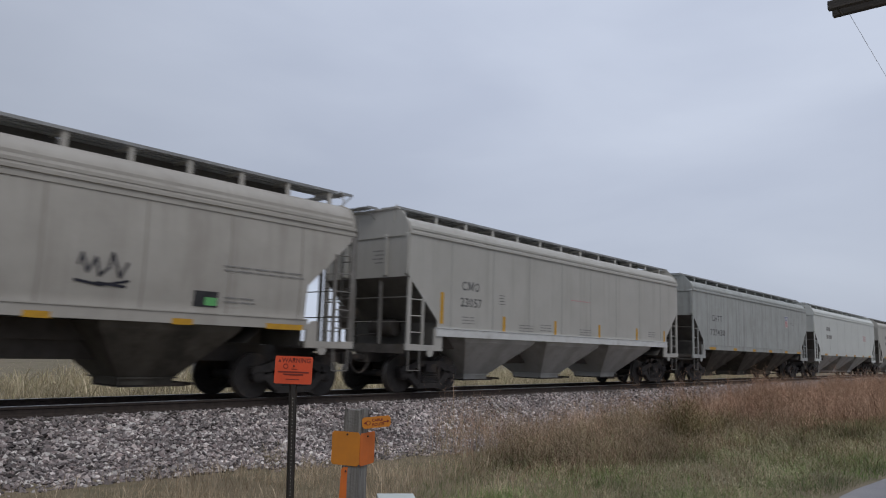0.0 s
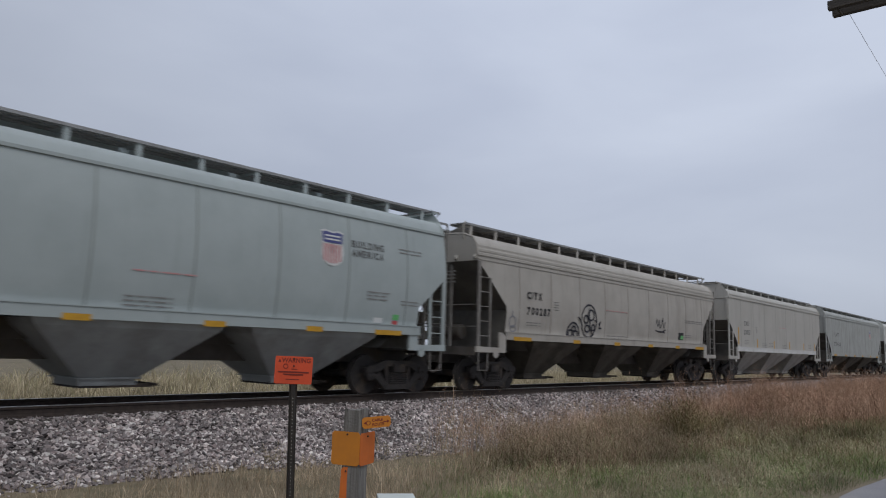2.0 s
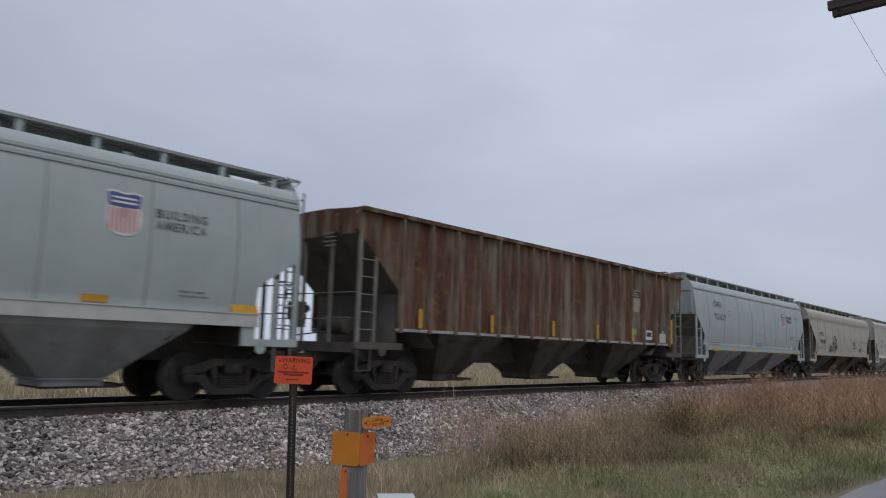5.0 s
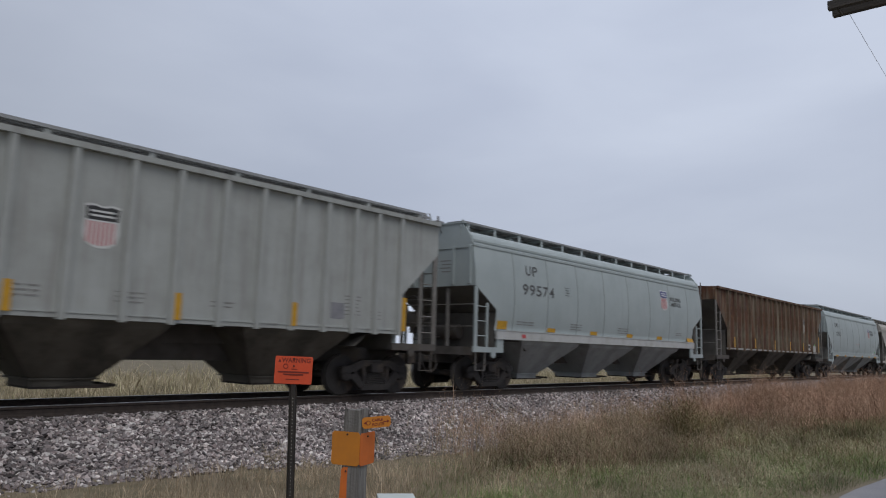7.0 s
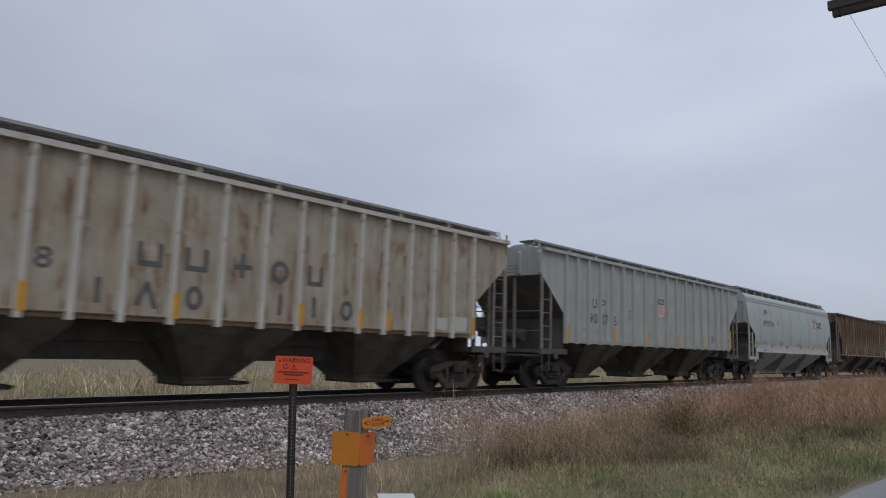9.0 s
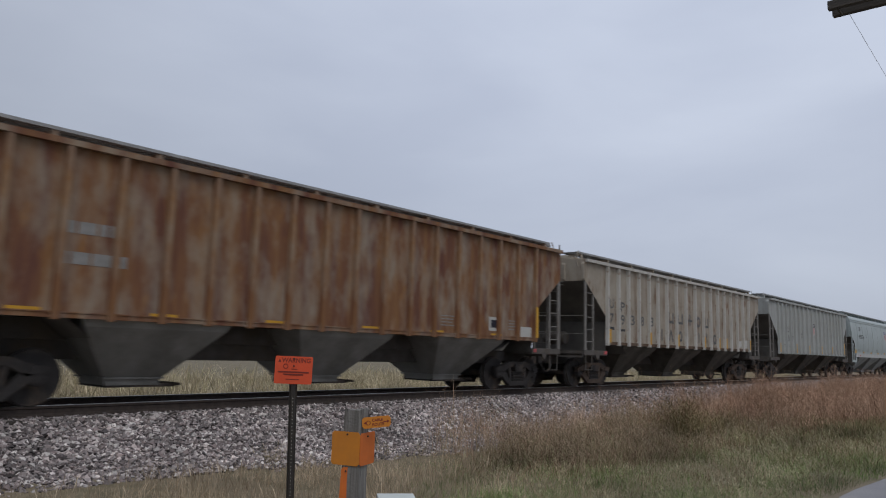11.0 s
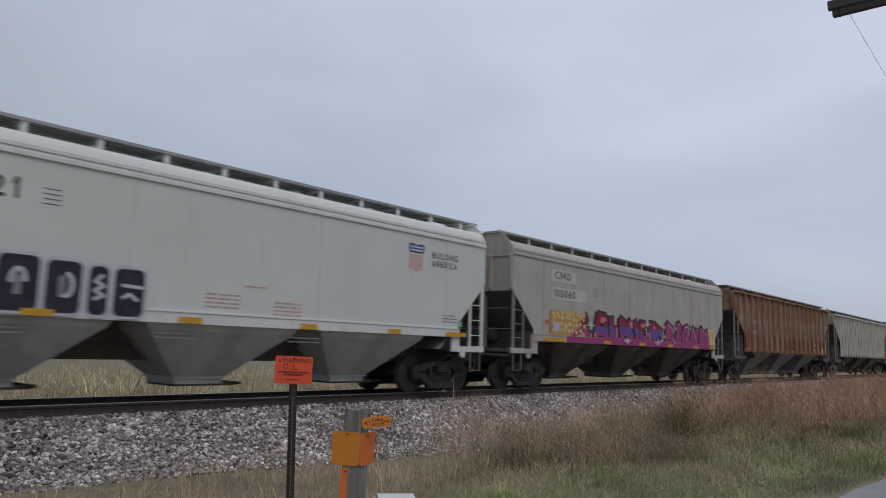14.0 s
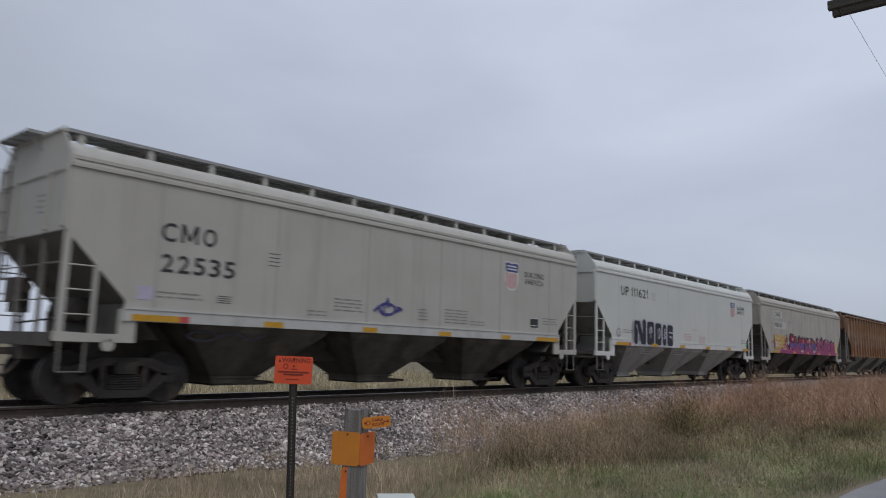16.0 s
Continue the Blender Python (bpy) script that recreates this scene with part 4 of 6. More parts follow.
PATCH = material("paint_out_patch", (0.50, 0.50, 0.47), (0.44, 0.44, 0.42), 0.6, scale=3, bump=0)
# weld seams darker than their paint: shading of bulging panels put into colour
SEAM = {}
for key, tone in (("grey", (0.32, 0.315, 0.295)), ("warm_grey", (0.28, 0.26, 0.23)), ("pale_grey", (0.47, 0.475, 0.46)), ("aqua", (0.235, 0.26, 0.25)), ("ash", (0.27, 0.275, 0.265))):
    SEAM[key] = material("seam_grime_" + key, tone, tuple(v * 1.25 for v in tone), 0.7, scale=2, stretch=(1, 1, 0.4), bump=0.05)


def reflect(car, spans, z=1.44, h=0.11, y=-HW - 0.034):
    for x0, x1 in spans:
        plate(car, x0, x1, z, z + h, YELLOW, "reflector", y=y)


def uprights(car, xs, z=1.5, h=0.46, y=-HW - 0.101, w=0.13):
    for x in xs:
        plate(car, x - w / 2, x + w / 2, z, z + h, YELLOW, "reflector", y=y)


def slogan(car, x, z, y=-HW):
    lettering(car, "BUILDING", x, z + 0.21, 0.22, FADED, 0.95, 0.006, y, span=1.0)
    lettering(car, "AMERICA", x, z, 0.22, FADED, 0.95, 0.006, y, span=0.98)


def small_box(car, x, z, w=0.28, h=0.24, y=-HW):
    bm = bmesh.new()
    for i in range(4):
        quads_box(bm, 0, w, -0.002, 0, i * h / 3, i * h / 3 + 0.014)
    part("stencil_box", bm, FADED, car, at=pose(x, y - 0.003, z))


def marks_light(car, L, c):
    """Light grey car: four-digit lettering at the rear, shield and slogan at the front."""
    lettering(car, "CMO", -6.3, 2.88, 0.47, BLACK, 1.0, 0.008, span=1.1)
    lettering(car, "22535", -6.27, 2.33, 0.45, BLACK, 1.03, 0.008, span=1.51)
    plate(car, -6.64, -6.38, 1.81, 2.05, material("lilac_placard", (0.5, 0.46, 0.6), None, 0.5, bump=0), "placard")
    small_print(car, -6.3, 1.95, 0.9, 2, seed=2)
    small_print(car, -2.24, 2.12, 0.85, 4, seed=3)
    small_print(car, -2.95, 1.82, 0.5, 2, seed=4)
    small_print(car, 0.45, 2.05, 0.35, 4, seed=5)
    small_print(car, 1.45, 2.1, 0.9, 5, seed=6)
    small_print(car, 2.5, 1.85, 0.6, 2, seed=7)
    small_print(car, 5.95, 2.1, 0.8, 3, seed=8)
    plate(car, 5.28, 5.74, 1.8, 2.1, WHITE, "tag_frame")
    plate(car, 5.3, 5.72, 1.82, 2.08, BLACK, "tag_plate", off=0.007)
    plate(car, 5.34, 5.66, 1.87, 1.89, WHITE, "tag_line", off=0.011)
    small_box(car, -4.0, 2.67)
    small_box(car, -5.1, 1.85, 0.3, 0.12)
    sprayed(car, [ring(-0.62, 2.0, 0.26, 0.13), ring(-0.62, 2.0, 0.12, 0.16, 30, 250), [(-0.68, 2.1), (-0.62, 2.24), (-0.6, 2.05)], [(-1.06, 1.93), (-0.9, 2.05), (-0.8, 1.9)], [(-0.4, 1.95), (-0.15, 2.02), (-0.3, 2.06)]],
            0.065, SPRAY_BLUE, 0.004, label="small blue sprayed tag")
    emblem(car, 4.34, 2.86, 0.76)
    slogan(car, 5.0, 3.08)
    reflect(car, [(-6.73, -5.85), (-4.04, -3.58), (-1.39, -0.95), (1.22, 1.68), (3.86, 4.28), (5.6, 6.8)])
    plate(car, -5.85, -5.66, 1.44, 1.55, RED, "reflector", y=-HW - 0.034)
    sprayed(car, [ring(-5.3, 1.22, 0.3, 0.09), [(-5.0, 1.2), (-4.6, 1.3), (-4.3, 1.15), (-3.9, 1.28)]], 0.04, SPRAY_BLACK, 0.02, y=-HW + 0.09)


def marks_pale(car, L, c):
    lettering(car, "UP", -6.04, 3.22, 0.46, BLACK, 1.0, 0.008, span=0.59)
    lettering(car, "111621", -5.26, 3.22, 0.46, BLACK, 1.0, 0.008, span=1.37)
    # bulging black letter shapes with white halos and grey counters
    halo, black = bmesh.new(), bmesh.new()
    tops = ((-5.14, -4.86, 2.36), (-4.84, -4.5, 2.05), (-4.46, -4.18, 2.42), (-4.1, -3.5, 2.36), (-3.4, -2.86, 2.33), (-2.74, -2.42, 2.3), (-2.32, -1.8, 2.3))
    for i, (x0, x1, z1) in enumerate(tops):
        for bm, grow_, dy in ((halo, 0.055, 0.0), (black, 0.0, 0.0)):
            a, b, lo, hi = x0 - grow_, x1 + grow_, 1.5 - grow_ * 0.8, z1 + grow_
            r = 0.11 + grow_
            pts = []
            for cx, cz, a0 in ((b - r, hi - r, 0), (a + r, hi - r, 90), (a + r, lo + r, 180), (b - r, lo + r, 270)):
                pts += [(cx + r * math.cos(radians(a0 + 22.5 * q)), cz + r * math.sin(radians(a0 + 22.5 * q))) for q in range(5)]
            if i == 1:
                pts = [(-5.02 - grow_, 2.34 + grow_), (-4.7 + grow_, 2.36 + grow_), (-4.26 + grow_, 1.5 - grow_), (-4.56 - grow_, 1.5 - grow_)]
            bm.faces.new([bm.verts.new((px, -0.0004 * i, pz)) for px, pz in pts])
    tagged(part("graffiti", halo, SPRAY_WHITE, car, "white halo round a sprayed tag", at=pose(0, -HW - 0.0495, 0)), kind="stuff")
    tagged(part("graffiti", black, SPRAY_BLACK, car, "row of bulging black sprayed shapes", at=pose(0, -HW - 0.054, 0)), kind="stuff")
    sprayed(car, [ring(-3.8, 1.95, 0.1, 0.2, 0, 180), ring(-3.1, 1.95, 0.1, 0.18, 90, -90)], 0.07, SPRAY_WHITE, 0.0185, y=-HW - 0.04)
    sprayed(car, [[(-3.8, 1.75), (-3.8, 2.0)], [(-3.16, 1.75), (-3.16, 2.05)], [(-4.74, 1.62), (-4.74, 1.8)], [(-4.5, 2.15), (-4.5, 2.3)]], 0.1, SPRAY_GREY, 0.0225, y=-HW - 0.04)
    sprayed(car, [[(-2.66, 1.75), (-2.5, 1.82), (-2.64, 1.9), (-2.5, 1.98), (-2.64, 2.05), (-2.54, 2.15)], [(-2.2, 2.02), (-1.85, 2.0)], [(-2.18, 1.8), (-2.06, 1.88), (-1.92, 1.78)], [(-4.98, 2.2), (-4.9, 2.05)]],
            0.06, SPRAY_WHITE, 0.0265, y=-HW - 0.04)
    for x, z in ((-4.4, 1.24), (-1.5, 1.24), (1.4, 1.24)):
        small_print(car, x, z, 0.8, 2, y=-HW + 0.07, seed=int(z * 100 + x * 10))
    emblem(car, 5.08, 2.97, 0.7)
    slogan(car, 5.66, 3.17)
    small_print(car, -0.6, 2.0, 0.75, 4, PINK, seed=11)
    small_print(car, 0.25, 2.2, 0.5, 1, PINK, seed=12)
    small_print(car, 0.95, 1.93, 0.7, 4, PINK, seed=13)
    small_print(car, 6.1, 1.95, 0.6, 3, seed=14)
    small_print(car, -5.9, 1.97, 0.75, 2, seed=15)
    sprayed(car, [ring(-6.25, 1.88, 0.12, 0.14)], 0.05, SPRAY_GREY, 0.004)
    small_box(car, -3.55, 3.2)
    plate(car, 6.75, 6.9, 1.7, 1.82, GREEN, "sticker")
    reflect(car, [(-6.5, -5.58), (-3.72, -3.24), (-1.12, -0.66), (1.6, 2.04), (4.14, 4.56), (6.2, 7.0)], y=-HW - 0.066)
    plate(car, -5.58, -5.4, 1.44, 1.55, RED, "reflector", y=-HW - 0.058)


def marks_graffiti(car, L, c):
    rng = random.Random(21)
    plate(car, -6.16, -4.7, 3.3, 3.68, PATCH, "paint_out_patch")
    plate(car, -6.12, -4.03, 2.74, 3.12, PATCH, "paint_out_patch")
    lettering(car, "CMO", -5.98, 3.39, 0.34, FADED, 1.15, 0.004, -HW - 0.006, span=0.93)
    lettering(car, "100060", -6.05, 2.83, 0.35, FADED, 1.1, 0.004, -HW - 0.006, span=1.31)
    small_box(car, -3.6, 3.0)
    Y = -HW - 0.036
    plate(car, -6.25, -4.05, 1.62, 2.4, SPRAY_OCHRE, "graffiti", y=Y, label="ochre sprayed background")
    sprayed(car, [[(x + rng.uniform(-0.05, 0.05), z), (x + rng.uniform(0.02, 0.12), z + rng.uniform(-0.06, 0.06))] for x in [-6.1 + 0.22 * i for i in range(9)] for z in (1.78, 1.98, 2.2, 2.34)],
            0.12, SPRAY_CREAM, 0.006, y=Y)
    def clipped(poly, lo, hi):
        """The part of a polygon of (x, z) between two heights."""
        for lim, sgn in ((lo, 1), (hi, -1)):
            res = []
            for (xa, za), (xb, zb) in zip(poly, poly[1:] + poly[:1]):
                ina, inb = (za - lim) * sgn >= 0, (zb - lim) * sgn >= 0
                if ina:
                    res.append((xa, za))
                if ina != inb:
                    u = (lim - za) / (zb - za)
                    res.append((xa + (xb - xa) * u, lim))
            poly = res
            if len(poly) < 3:
                return []
        return poly

    def letters(strokes, w, bands, off):
        """Block strokes with a thick dark outline, coloured in bands by height."""
        def slab(p, q, width, more):
            d = (Vector(q) - Vector(p)).normalized()
            nrm = Vector((-d.y, d.x)) * width / 2
            p_, q_ = Vector(p) - d * more, Vector(q) + d * more
            skew = rng.uniform(-0.04, 0.04)
            return [tuple(p_ + nrm), tuple(p_ - nrm), tuple(q_ - nrm * (1 + skew)), tuple(q_ + nrm * (1 - skew))]
        dark = bmesh.new()
        k = 0
        for ln in strokes:
            for p, q in zip(ln, ln[1:]):
                dark.faces.new([dark.verts.new((a, -0.0002 * k, b)) for a, b in slab(p, q, w + 0.15, w * 0.38)])
                k += 1
        tagged(part("graffiti", dark, SPRAY_BLACK, car, "dark outline of large sprayed letters", at=pose(0, Y - off, 0)), kind="stuff")
        for lo, hi, mat, label in bands:
            bm = bmesh.new()
            k = 0
            for ln in strokes:
                for p, q in zip(ln, ln[1:]):
                    wave = 0.07 * math.sin(5.0 * (p[0] + q[0]))
                    poly = clipped(slab(p, q, w, w * 0.2), lo + wave, hi + wave)
                    if poly:
                        bm.faces.new([bm.verts.new((a, -0.0002 * k, b)) for a, b in poly])
                        k += 1
            tagged(part("graffiti", bm, mat, car, label, at=pose(0, Y - off - 0.01, 0)), kind="stuff")

    word = [[(-3.5, 1.62), (-3.3, 2.34), (-2.85, 2.3), (-2.78, 1.62)], [(-3.35, 1.88), (-2.85, 1.86)],
            [(-2.42, 2.32), (-2.38, 1.62)], [(-2.1, 1.62), (-2.12, 2.0)], [(-1.72, 2.3), (-1.62, 1.66)], [(-1.72, 2.28), (-1.25, 2.08), (-1.0, 2.24)], [(-1.4, 1.92), (-0.95, 1.86), (-0.9, 1.62)],
            [(-0.66, 2.28), (-0.5, 1.95), (-0.45, 1.62)], [(-0.25, 2.22), (-0.1, 1.7), (0.3, 1.66)], [(-0.2, 2.2), (0.15, 2.18)],
            [(0.62, 1.62), (0.6, 2.2), (1.05, 2.18), (1.1, 1.9), (0.7, 1.86)], [(0.9, 1.86), (1.35, 1.62)], [(1.2, 2.1), (1.6, 1.95)]]
    letters(word, 0.31, ((2.02, 2.7, SPRAY_RED, "dark red sprayed letter tops"), (1.76, 2.02, SPRAY_VIOLET, "violet sprayed letter middles"), (1.5, 1.76, SPRAY_MAGENTA, "magenta sprayed letter feet")), 0.0035)
    letters([[(-4.5, 2.02), (-4.05, 2.3)], [(-4.3, 1.98), (-4.05, 2.1)], [(-5.0, 1.7), (-4.4, 1.85), (-3.9, 1.7)]], 0.2, ((1.9, 2.7, SPRAY_RED, "dark red sprayed wedge"), (1.5, 1.9, SPRAY_MAGENTA, "magenta sprayed scroll")), 0.0035)
    word = [[(2.1, 1.64), (2.15, 2.28), (2.6, 2.1), (2.35, 1.92), (2.75, 1.64)], [(3.05, 1.7), (3.2, 2.35), (3.4, 2.2)], [(3.1, 1.85), (3.4, 1.8)], [(3.68, 1.68), (3.75, 2.15), (4.1, 2.25), (4.2, 1.7), (3.7, 1.66)],
            [(4.55, 1.64), (4.6, 2.22), (5.0, 1.7), (5.1, 2.2)], [(5.45, 1.66), (5.5, 2.24), (5.85, 2.0), (5.6, 1.9), (6.0, 1.62)], [(6.1, 2.2), (6.2, 1.7)]]
    letters(word, 0.3, ((1.5, 2.7, SPRAY_MAGENTA, "magenta sprayed letter shapes"),), 0.0035)
    sprayed(car, [[(x, z), (x + dx, z + dz)] for x, z, dx, dz in ((-3.15, 2.28, 0.3, -0.02), (-3.2, 2.18, 0.15, 0.02), (-2.05, 2.02, 0.02, -0.3), (-1.1, 2.2, 0.2, 0.02), (-1.02, 2.1, 0.12, 0), (-0.15, 2.17, 0.25, 0.02), (0.85, 2.16, 0.15, -0.02),
                                                                  (0.5, 1.95, 0.02, -0.25), (-3.62, 1.78, 0.1, -0.1), (-1.5, 1.6, 0.3, 0.02), (0.2, 1.85, 0.15, 0.05))], 0.12, SPRAY_PINK, 0.0225, y=Y)
    sprayed(car, [[(x, z), (x + 0.1, z + 0.05)] for x, z in ((-4.6, 1.95), (-1.15, 1.98), (-0.95, 1.72), (-0.35, 2.02), (0.2, 1.98), (1.25, 1.75), (1.8, 2.15), (1.85, 1.8), (2.9, 2.15), (3.55, 1.95), (5.3, 2.1), (4.4, 2.2))], 0.13, SPRAY_CREAM, 0.002, y=Y)
    sprayed(car, [[(2.25, 2.3), (2.62, 2.16), (2.66, 2.0)], [(2.6, 1.85), (2.82, 1.62)], [(3.1, 2.3), (3.22, 2.42), (3.32, 2.36)], [(3.85, 2.28), (4.15, 2.32), (4.25, 2.0)], [(3.95, 1.95), (4.0, 1.8)], [(4.65, 2.28), (4.95, 1.85)], [(5.05, 2.28), (5.18, 2.2)], [(5.6, 2.3), (5.95, 2.05)]],
            0.035, SPRAY_WHITE, 0.0225, y=Y, label="white sprayed highlights")
    for x, z in ((-3.85, 2.02), (0.35, 2.24), (-1.25, 1.58), (1.25, 1.58)):
        sprayed(car, [[(x - 0.26, z), (x + 0.26, z + 0.02)], [(x, z - 0.12), (x + 0.02, z + 0.14)], [(x - 0.09, z - 0.07), (x + 0.09, z + 0.08)], [(x - 0.09, z + 0.08), (x + 0.09, z - 0.07)]], 0.035, SPRAY_WHITE, 0.0285, y=Y, label="white sprayed star")
    plate(car, 6.35, 7.2, 1.6, 2.3, SPRAY_CREAM, "graffiti", y=-HW, off=0.003)
    sprayed(car, [[(6.5 + 0.2 * i, 1.7 + 0.15 * (i % 2)), (6.55 + 0.2 * i, 2.2)] for i in range(4)], 0.05, SPRAY_OCHRE, 0.007)
    plate(car, -5.3, 6.6, 1.435, 1.63, SPRAY_MAGENTA, "graffiti", y=-HW - 0.046, label="magenta band sprayed along the sill")
    reflect(car, [(-6.6, -5.45), (-2.95, -2.45), (-0.3, 0.2), (2.2, 2.65), (4.7, 5.15), (6.5, 7.15)], y=-HW - 0.05, z=1.45)
    plate(car, -6.5, -6.32, 1.95, 2.1, RED, "sticker")
    plate(car, -6.1, -5.75, 1.75, 2.05, material("lilac_sticker", (0.5, 0.46, 0.6), None, 0.5, bump=0), "placard", y=Y, off=0.012)


def marks_shouldered(car, L, c):
    lettering(car, "CITX", -6.22, 2.66, 0.29, BLACK, 1.15, 0.012, -HW - 0.012, span=0.78)
    lettering(car, "700287", -6.19, 2.2, 0.3, BLACK, 1.15, 0.012, span=1.25)
    small_print(car, -6.2, 1.95, 0.75, 2, seed=31)
    small_box(car, -4.75, 2.4)
    sprayed(car, [ring(-2.57, 2.17, 0.5, 0.54), ring(-2.57 + 0.12, 2.17 + 0.2, 0.2, 0.17), ring(-2.57 - 0.22, 2.17 + 0.05, 0.13, 0.13), ring(-2.57 - 0.12, 2.17 - 0.25, 0.16, 0.11), ring(-2.57 + 0.25, 2.17 - 0.2, 0.1, 0.1),
                  [(-2.57 - 0.05, 2.17 + 0.42), (-2.57 + 0.02, 2.17 - 0.1), (-2.57 + 0.2, 2.17 - 0.44)], [(-2.57 + 0.3, 2.17 + 0.05), (-2.57 + 0.45, 2.17)], [(-2.57 - 0.75, 2.17 + 0.1), (-2.57 - 0.55, 2.17)], [(-2.57 + 0.6, 2.17 - 0.1), (-2.57 + 0.72, 2.17 + 0.02), (-2.57 + 0.62, 2.17 - 0.22), (-2.57 + 0.78, 2.17 - 0.2)]],
            0.055, SPRAY_BLACK, 0.004, label="ring-shaped dark sprayed tag")
    sprayed(car, [ring(-3.54, 1.62, 0.4, 0.46, 0, 180), [(-3.54 - 0.4, 1.62), (-3.54 + 0.4, 1.62 - 0.03)], ring(-3.54 - 0.18, 1.62 + 0.12, 0.13, 0.1), ring(-3.54 + 0.15, 1.62 + 0.1, 0.12, 0.1), ring(-3.54, 1.62 + 0.26, 0.12, 0.08)], 0.06, SPRAY_BLACK, 0.004, label="domed dark sprayed tag")
    sprayed(car, [ring(-6.9, 1.95, 0.16, 0.16), [(-6.95, 2.1), (-6.9, 2.25)], ring(-6.85, 1.75, 0.14, 0.08)], 0.045, SPRAY_GREY, 0.004)
    sprayed(car, [[(2.92 - 0.4, 2.3), (2.92 - 0.35, 2.5), (2.92 - 0.25, 2.2), (2.92 - 0.12, 2.45), (2.92 - 0.05, 2.15), (2.92 + 0.1, 2.3), (2.92 + 0.15, 2.55), (2.92 + 0.3, 2.15), (2.92 + 0.42, 2.4)],
                  [(2.92 - 0.45, 2.06), (2.92, 2.0), (2.92 + 0.45, 2.1)], [(2.92 - 0.1, 2.04), (2.92 + 0.4, 2.0)]], 0.045, SPRAY_BLACK, 0.004, label="scrawled black tag")
    small_print(car, -1.45, 2.58, 1.6, 1, PINK, seed=32)
    small_print(car, -1.3, 1.72, 1.5, 2, seed=33)
    small_print(car, 5.2, 2.55, 1.9, 2, seed=34, h=0.025)
    small_print(car, 5.25, 1.95, 0.7, 2, seed=35)
    plate(car, 4.62, 5.12, 1.76, 2.05, BLACK, "tag_plate")
    plate(car, 4.85, 5.1, 1.79, 1.94, GREEN, "sticker", off=0.007)
    reflect(car, [(-6.9, -6.0), (-3.62, -3.2), (-0.9, -0.48), (1.75, 2.15), (4.2, 4.6), (6.2, 7.1)], z=1.41)


def marks_aqua(car, L, c):
    lettering(car, "CMO", -5.97, 3.36, 0.38, FADED, 1.1, 0.003, span=0.95)
    lettering(car, "112621", -5.96, 2.8, 0.38, FADED, 1.1, 0.003, span=1.39)
    emblem(car, 4.21, 2.87, 0.72)
    slogan(car, 4.78, 3.12)
    small_box(car, -4.2, 3.0)
    plate(car, 6.18, 6.38, 1.76, 1.89, GREEN, "sticker")
    plate(car, 6.18, 6.36, 1.64, 1.74, RED, "sticker")
    plate(car, 5.57, 5.85, 1.67, 1.79, WHITE, "placard")
    for x, z, w, n_ in ((-6.3, 1.75, 1.2, 2), (-0.2, 2.3, 1.2, 1), (-0.3, 1.85, 0.9, 3), (5.3, 2.35, 0.7, 3), (6.4, 2.2, 0.6, 2), (6.3, 3.45, 0.8, 2)):
        small_print(car, x, z, w, n_, PINK if z == 2.3 else FAINT, seed=int(x * 10 + 90))
    reflect(car, [(-6.4, -5.6), (-3.9, -3.45), (-1.3, -0.85), (1.2, 1.65), (3.57, 4.0), (5.55, 6.4)], z=1.4)


def marks_aqua_numbered(car, L, c):
    lettering(car, "UP", -5.44, 3.35, 0.42, FADED, 1.0, 0.005, span=0.62)
    lettering(car, "99574", -5.63, 2.77, 0.44, FADED, 1.12, 0.005, span=1.69)
    emblem(car, 4.08, 2.89, 0.72)
    slogan(car, 4.66, 3.07)
    small_box(car, -3.3, 2.9)
    plate(car, -6.79, -6.33, 1.72, 1.95, YELLOW, "reflector")
    for x in (-4.22, -1.6, 1.0, 3.5):
        plate(car, x, x + 0.46, 1.72, 1.84, YELLOW, "reflector")
    plate(car, 6.3, 6.9, 1.65, 1.85, YELLOW, "reflector")
    plate(car, -5.7, -5.5, 1.49, 1.6, RED, "reflector", y=-HW - 0.034)
    for x, z, w, n_ in ((-5.85, 1.95, 0.9, 2), (-2.9, 2.0, 0.7, 3), (0.3, 2.0, 0.8, 3), (5.2, 2.0, 0.6, 2)):
        small_print(car, x, z, w, n_, seed=int(x * 10 + 80))


def marks_lettered(car, L, c):
    lettering(car, "CMO", -5.84, 2.67, 0.33, FADED, 1.0, 0.005, span=0.73)
    lettering(car, "23057", -5.89, 2.24, 0.33, FADED, 0.9, 0.005, span=0.89)
    uprights(car, (-6.63,), 1.75, 0.8, -HW)
    uprights(car, (-3.95, -1.27, 1.48, 4.26, 6.6), 1.65, 0.42, -HW)
    small_print(car, -0.37, 2.77, 1.25, 1, PINK, seed=41)
    small_box(car, -4.2, 2.4)
    for x, z, w, n_ in ((-5.8, 1.95, 0.5, 3), (-3.2, 1.85, 0.7, 3), (-2.1, 1.9, 0.6, 3), (0.2, 1.85, 0.7, 3), (5.2, 1.95, 0.6, 3)):
        small_print(car, x, z, w, n_, seed=int(x * 10 + 70))


def marks_dull(car, L, c):
    lettering(car, "CHTT", -6.39, 2.7, 0.38, FADED, 1.05, 0.005, span=1.2)
    lettering(car, "721430", -6.62, 2.08, 0.38, FADED, 1.1, 0.005, span=1.76)
    emblem(car, 4.55, 2.84, 0.6)
    small_print(car, 5.2, 3.1, 0.8, 2, seed=51)
    reflect(car, [(-6.8, -6.1), (-3.9, -3.4), (-1.2, -0.8), (1.3, 1.8), (4.0, 4.5), (6.3, 7.0)])


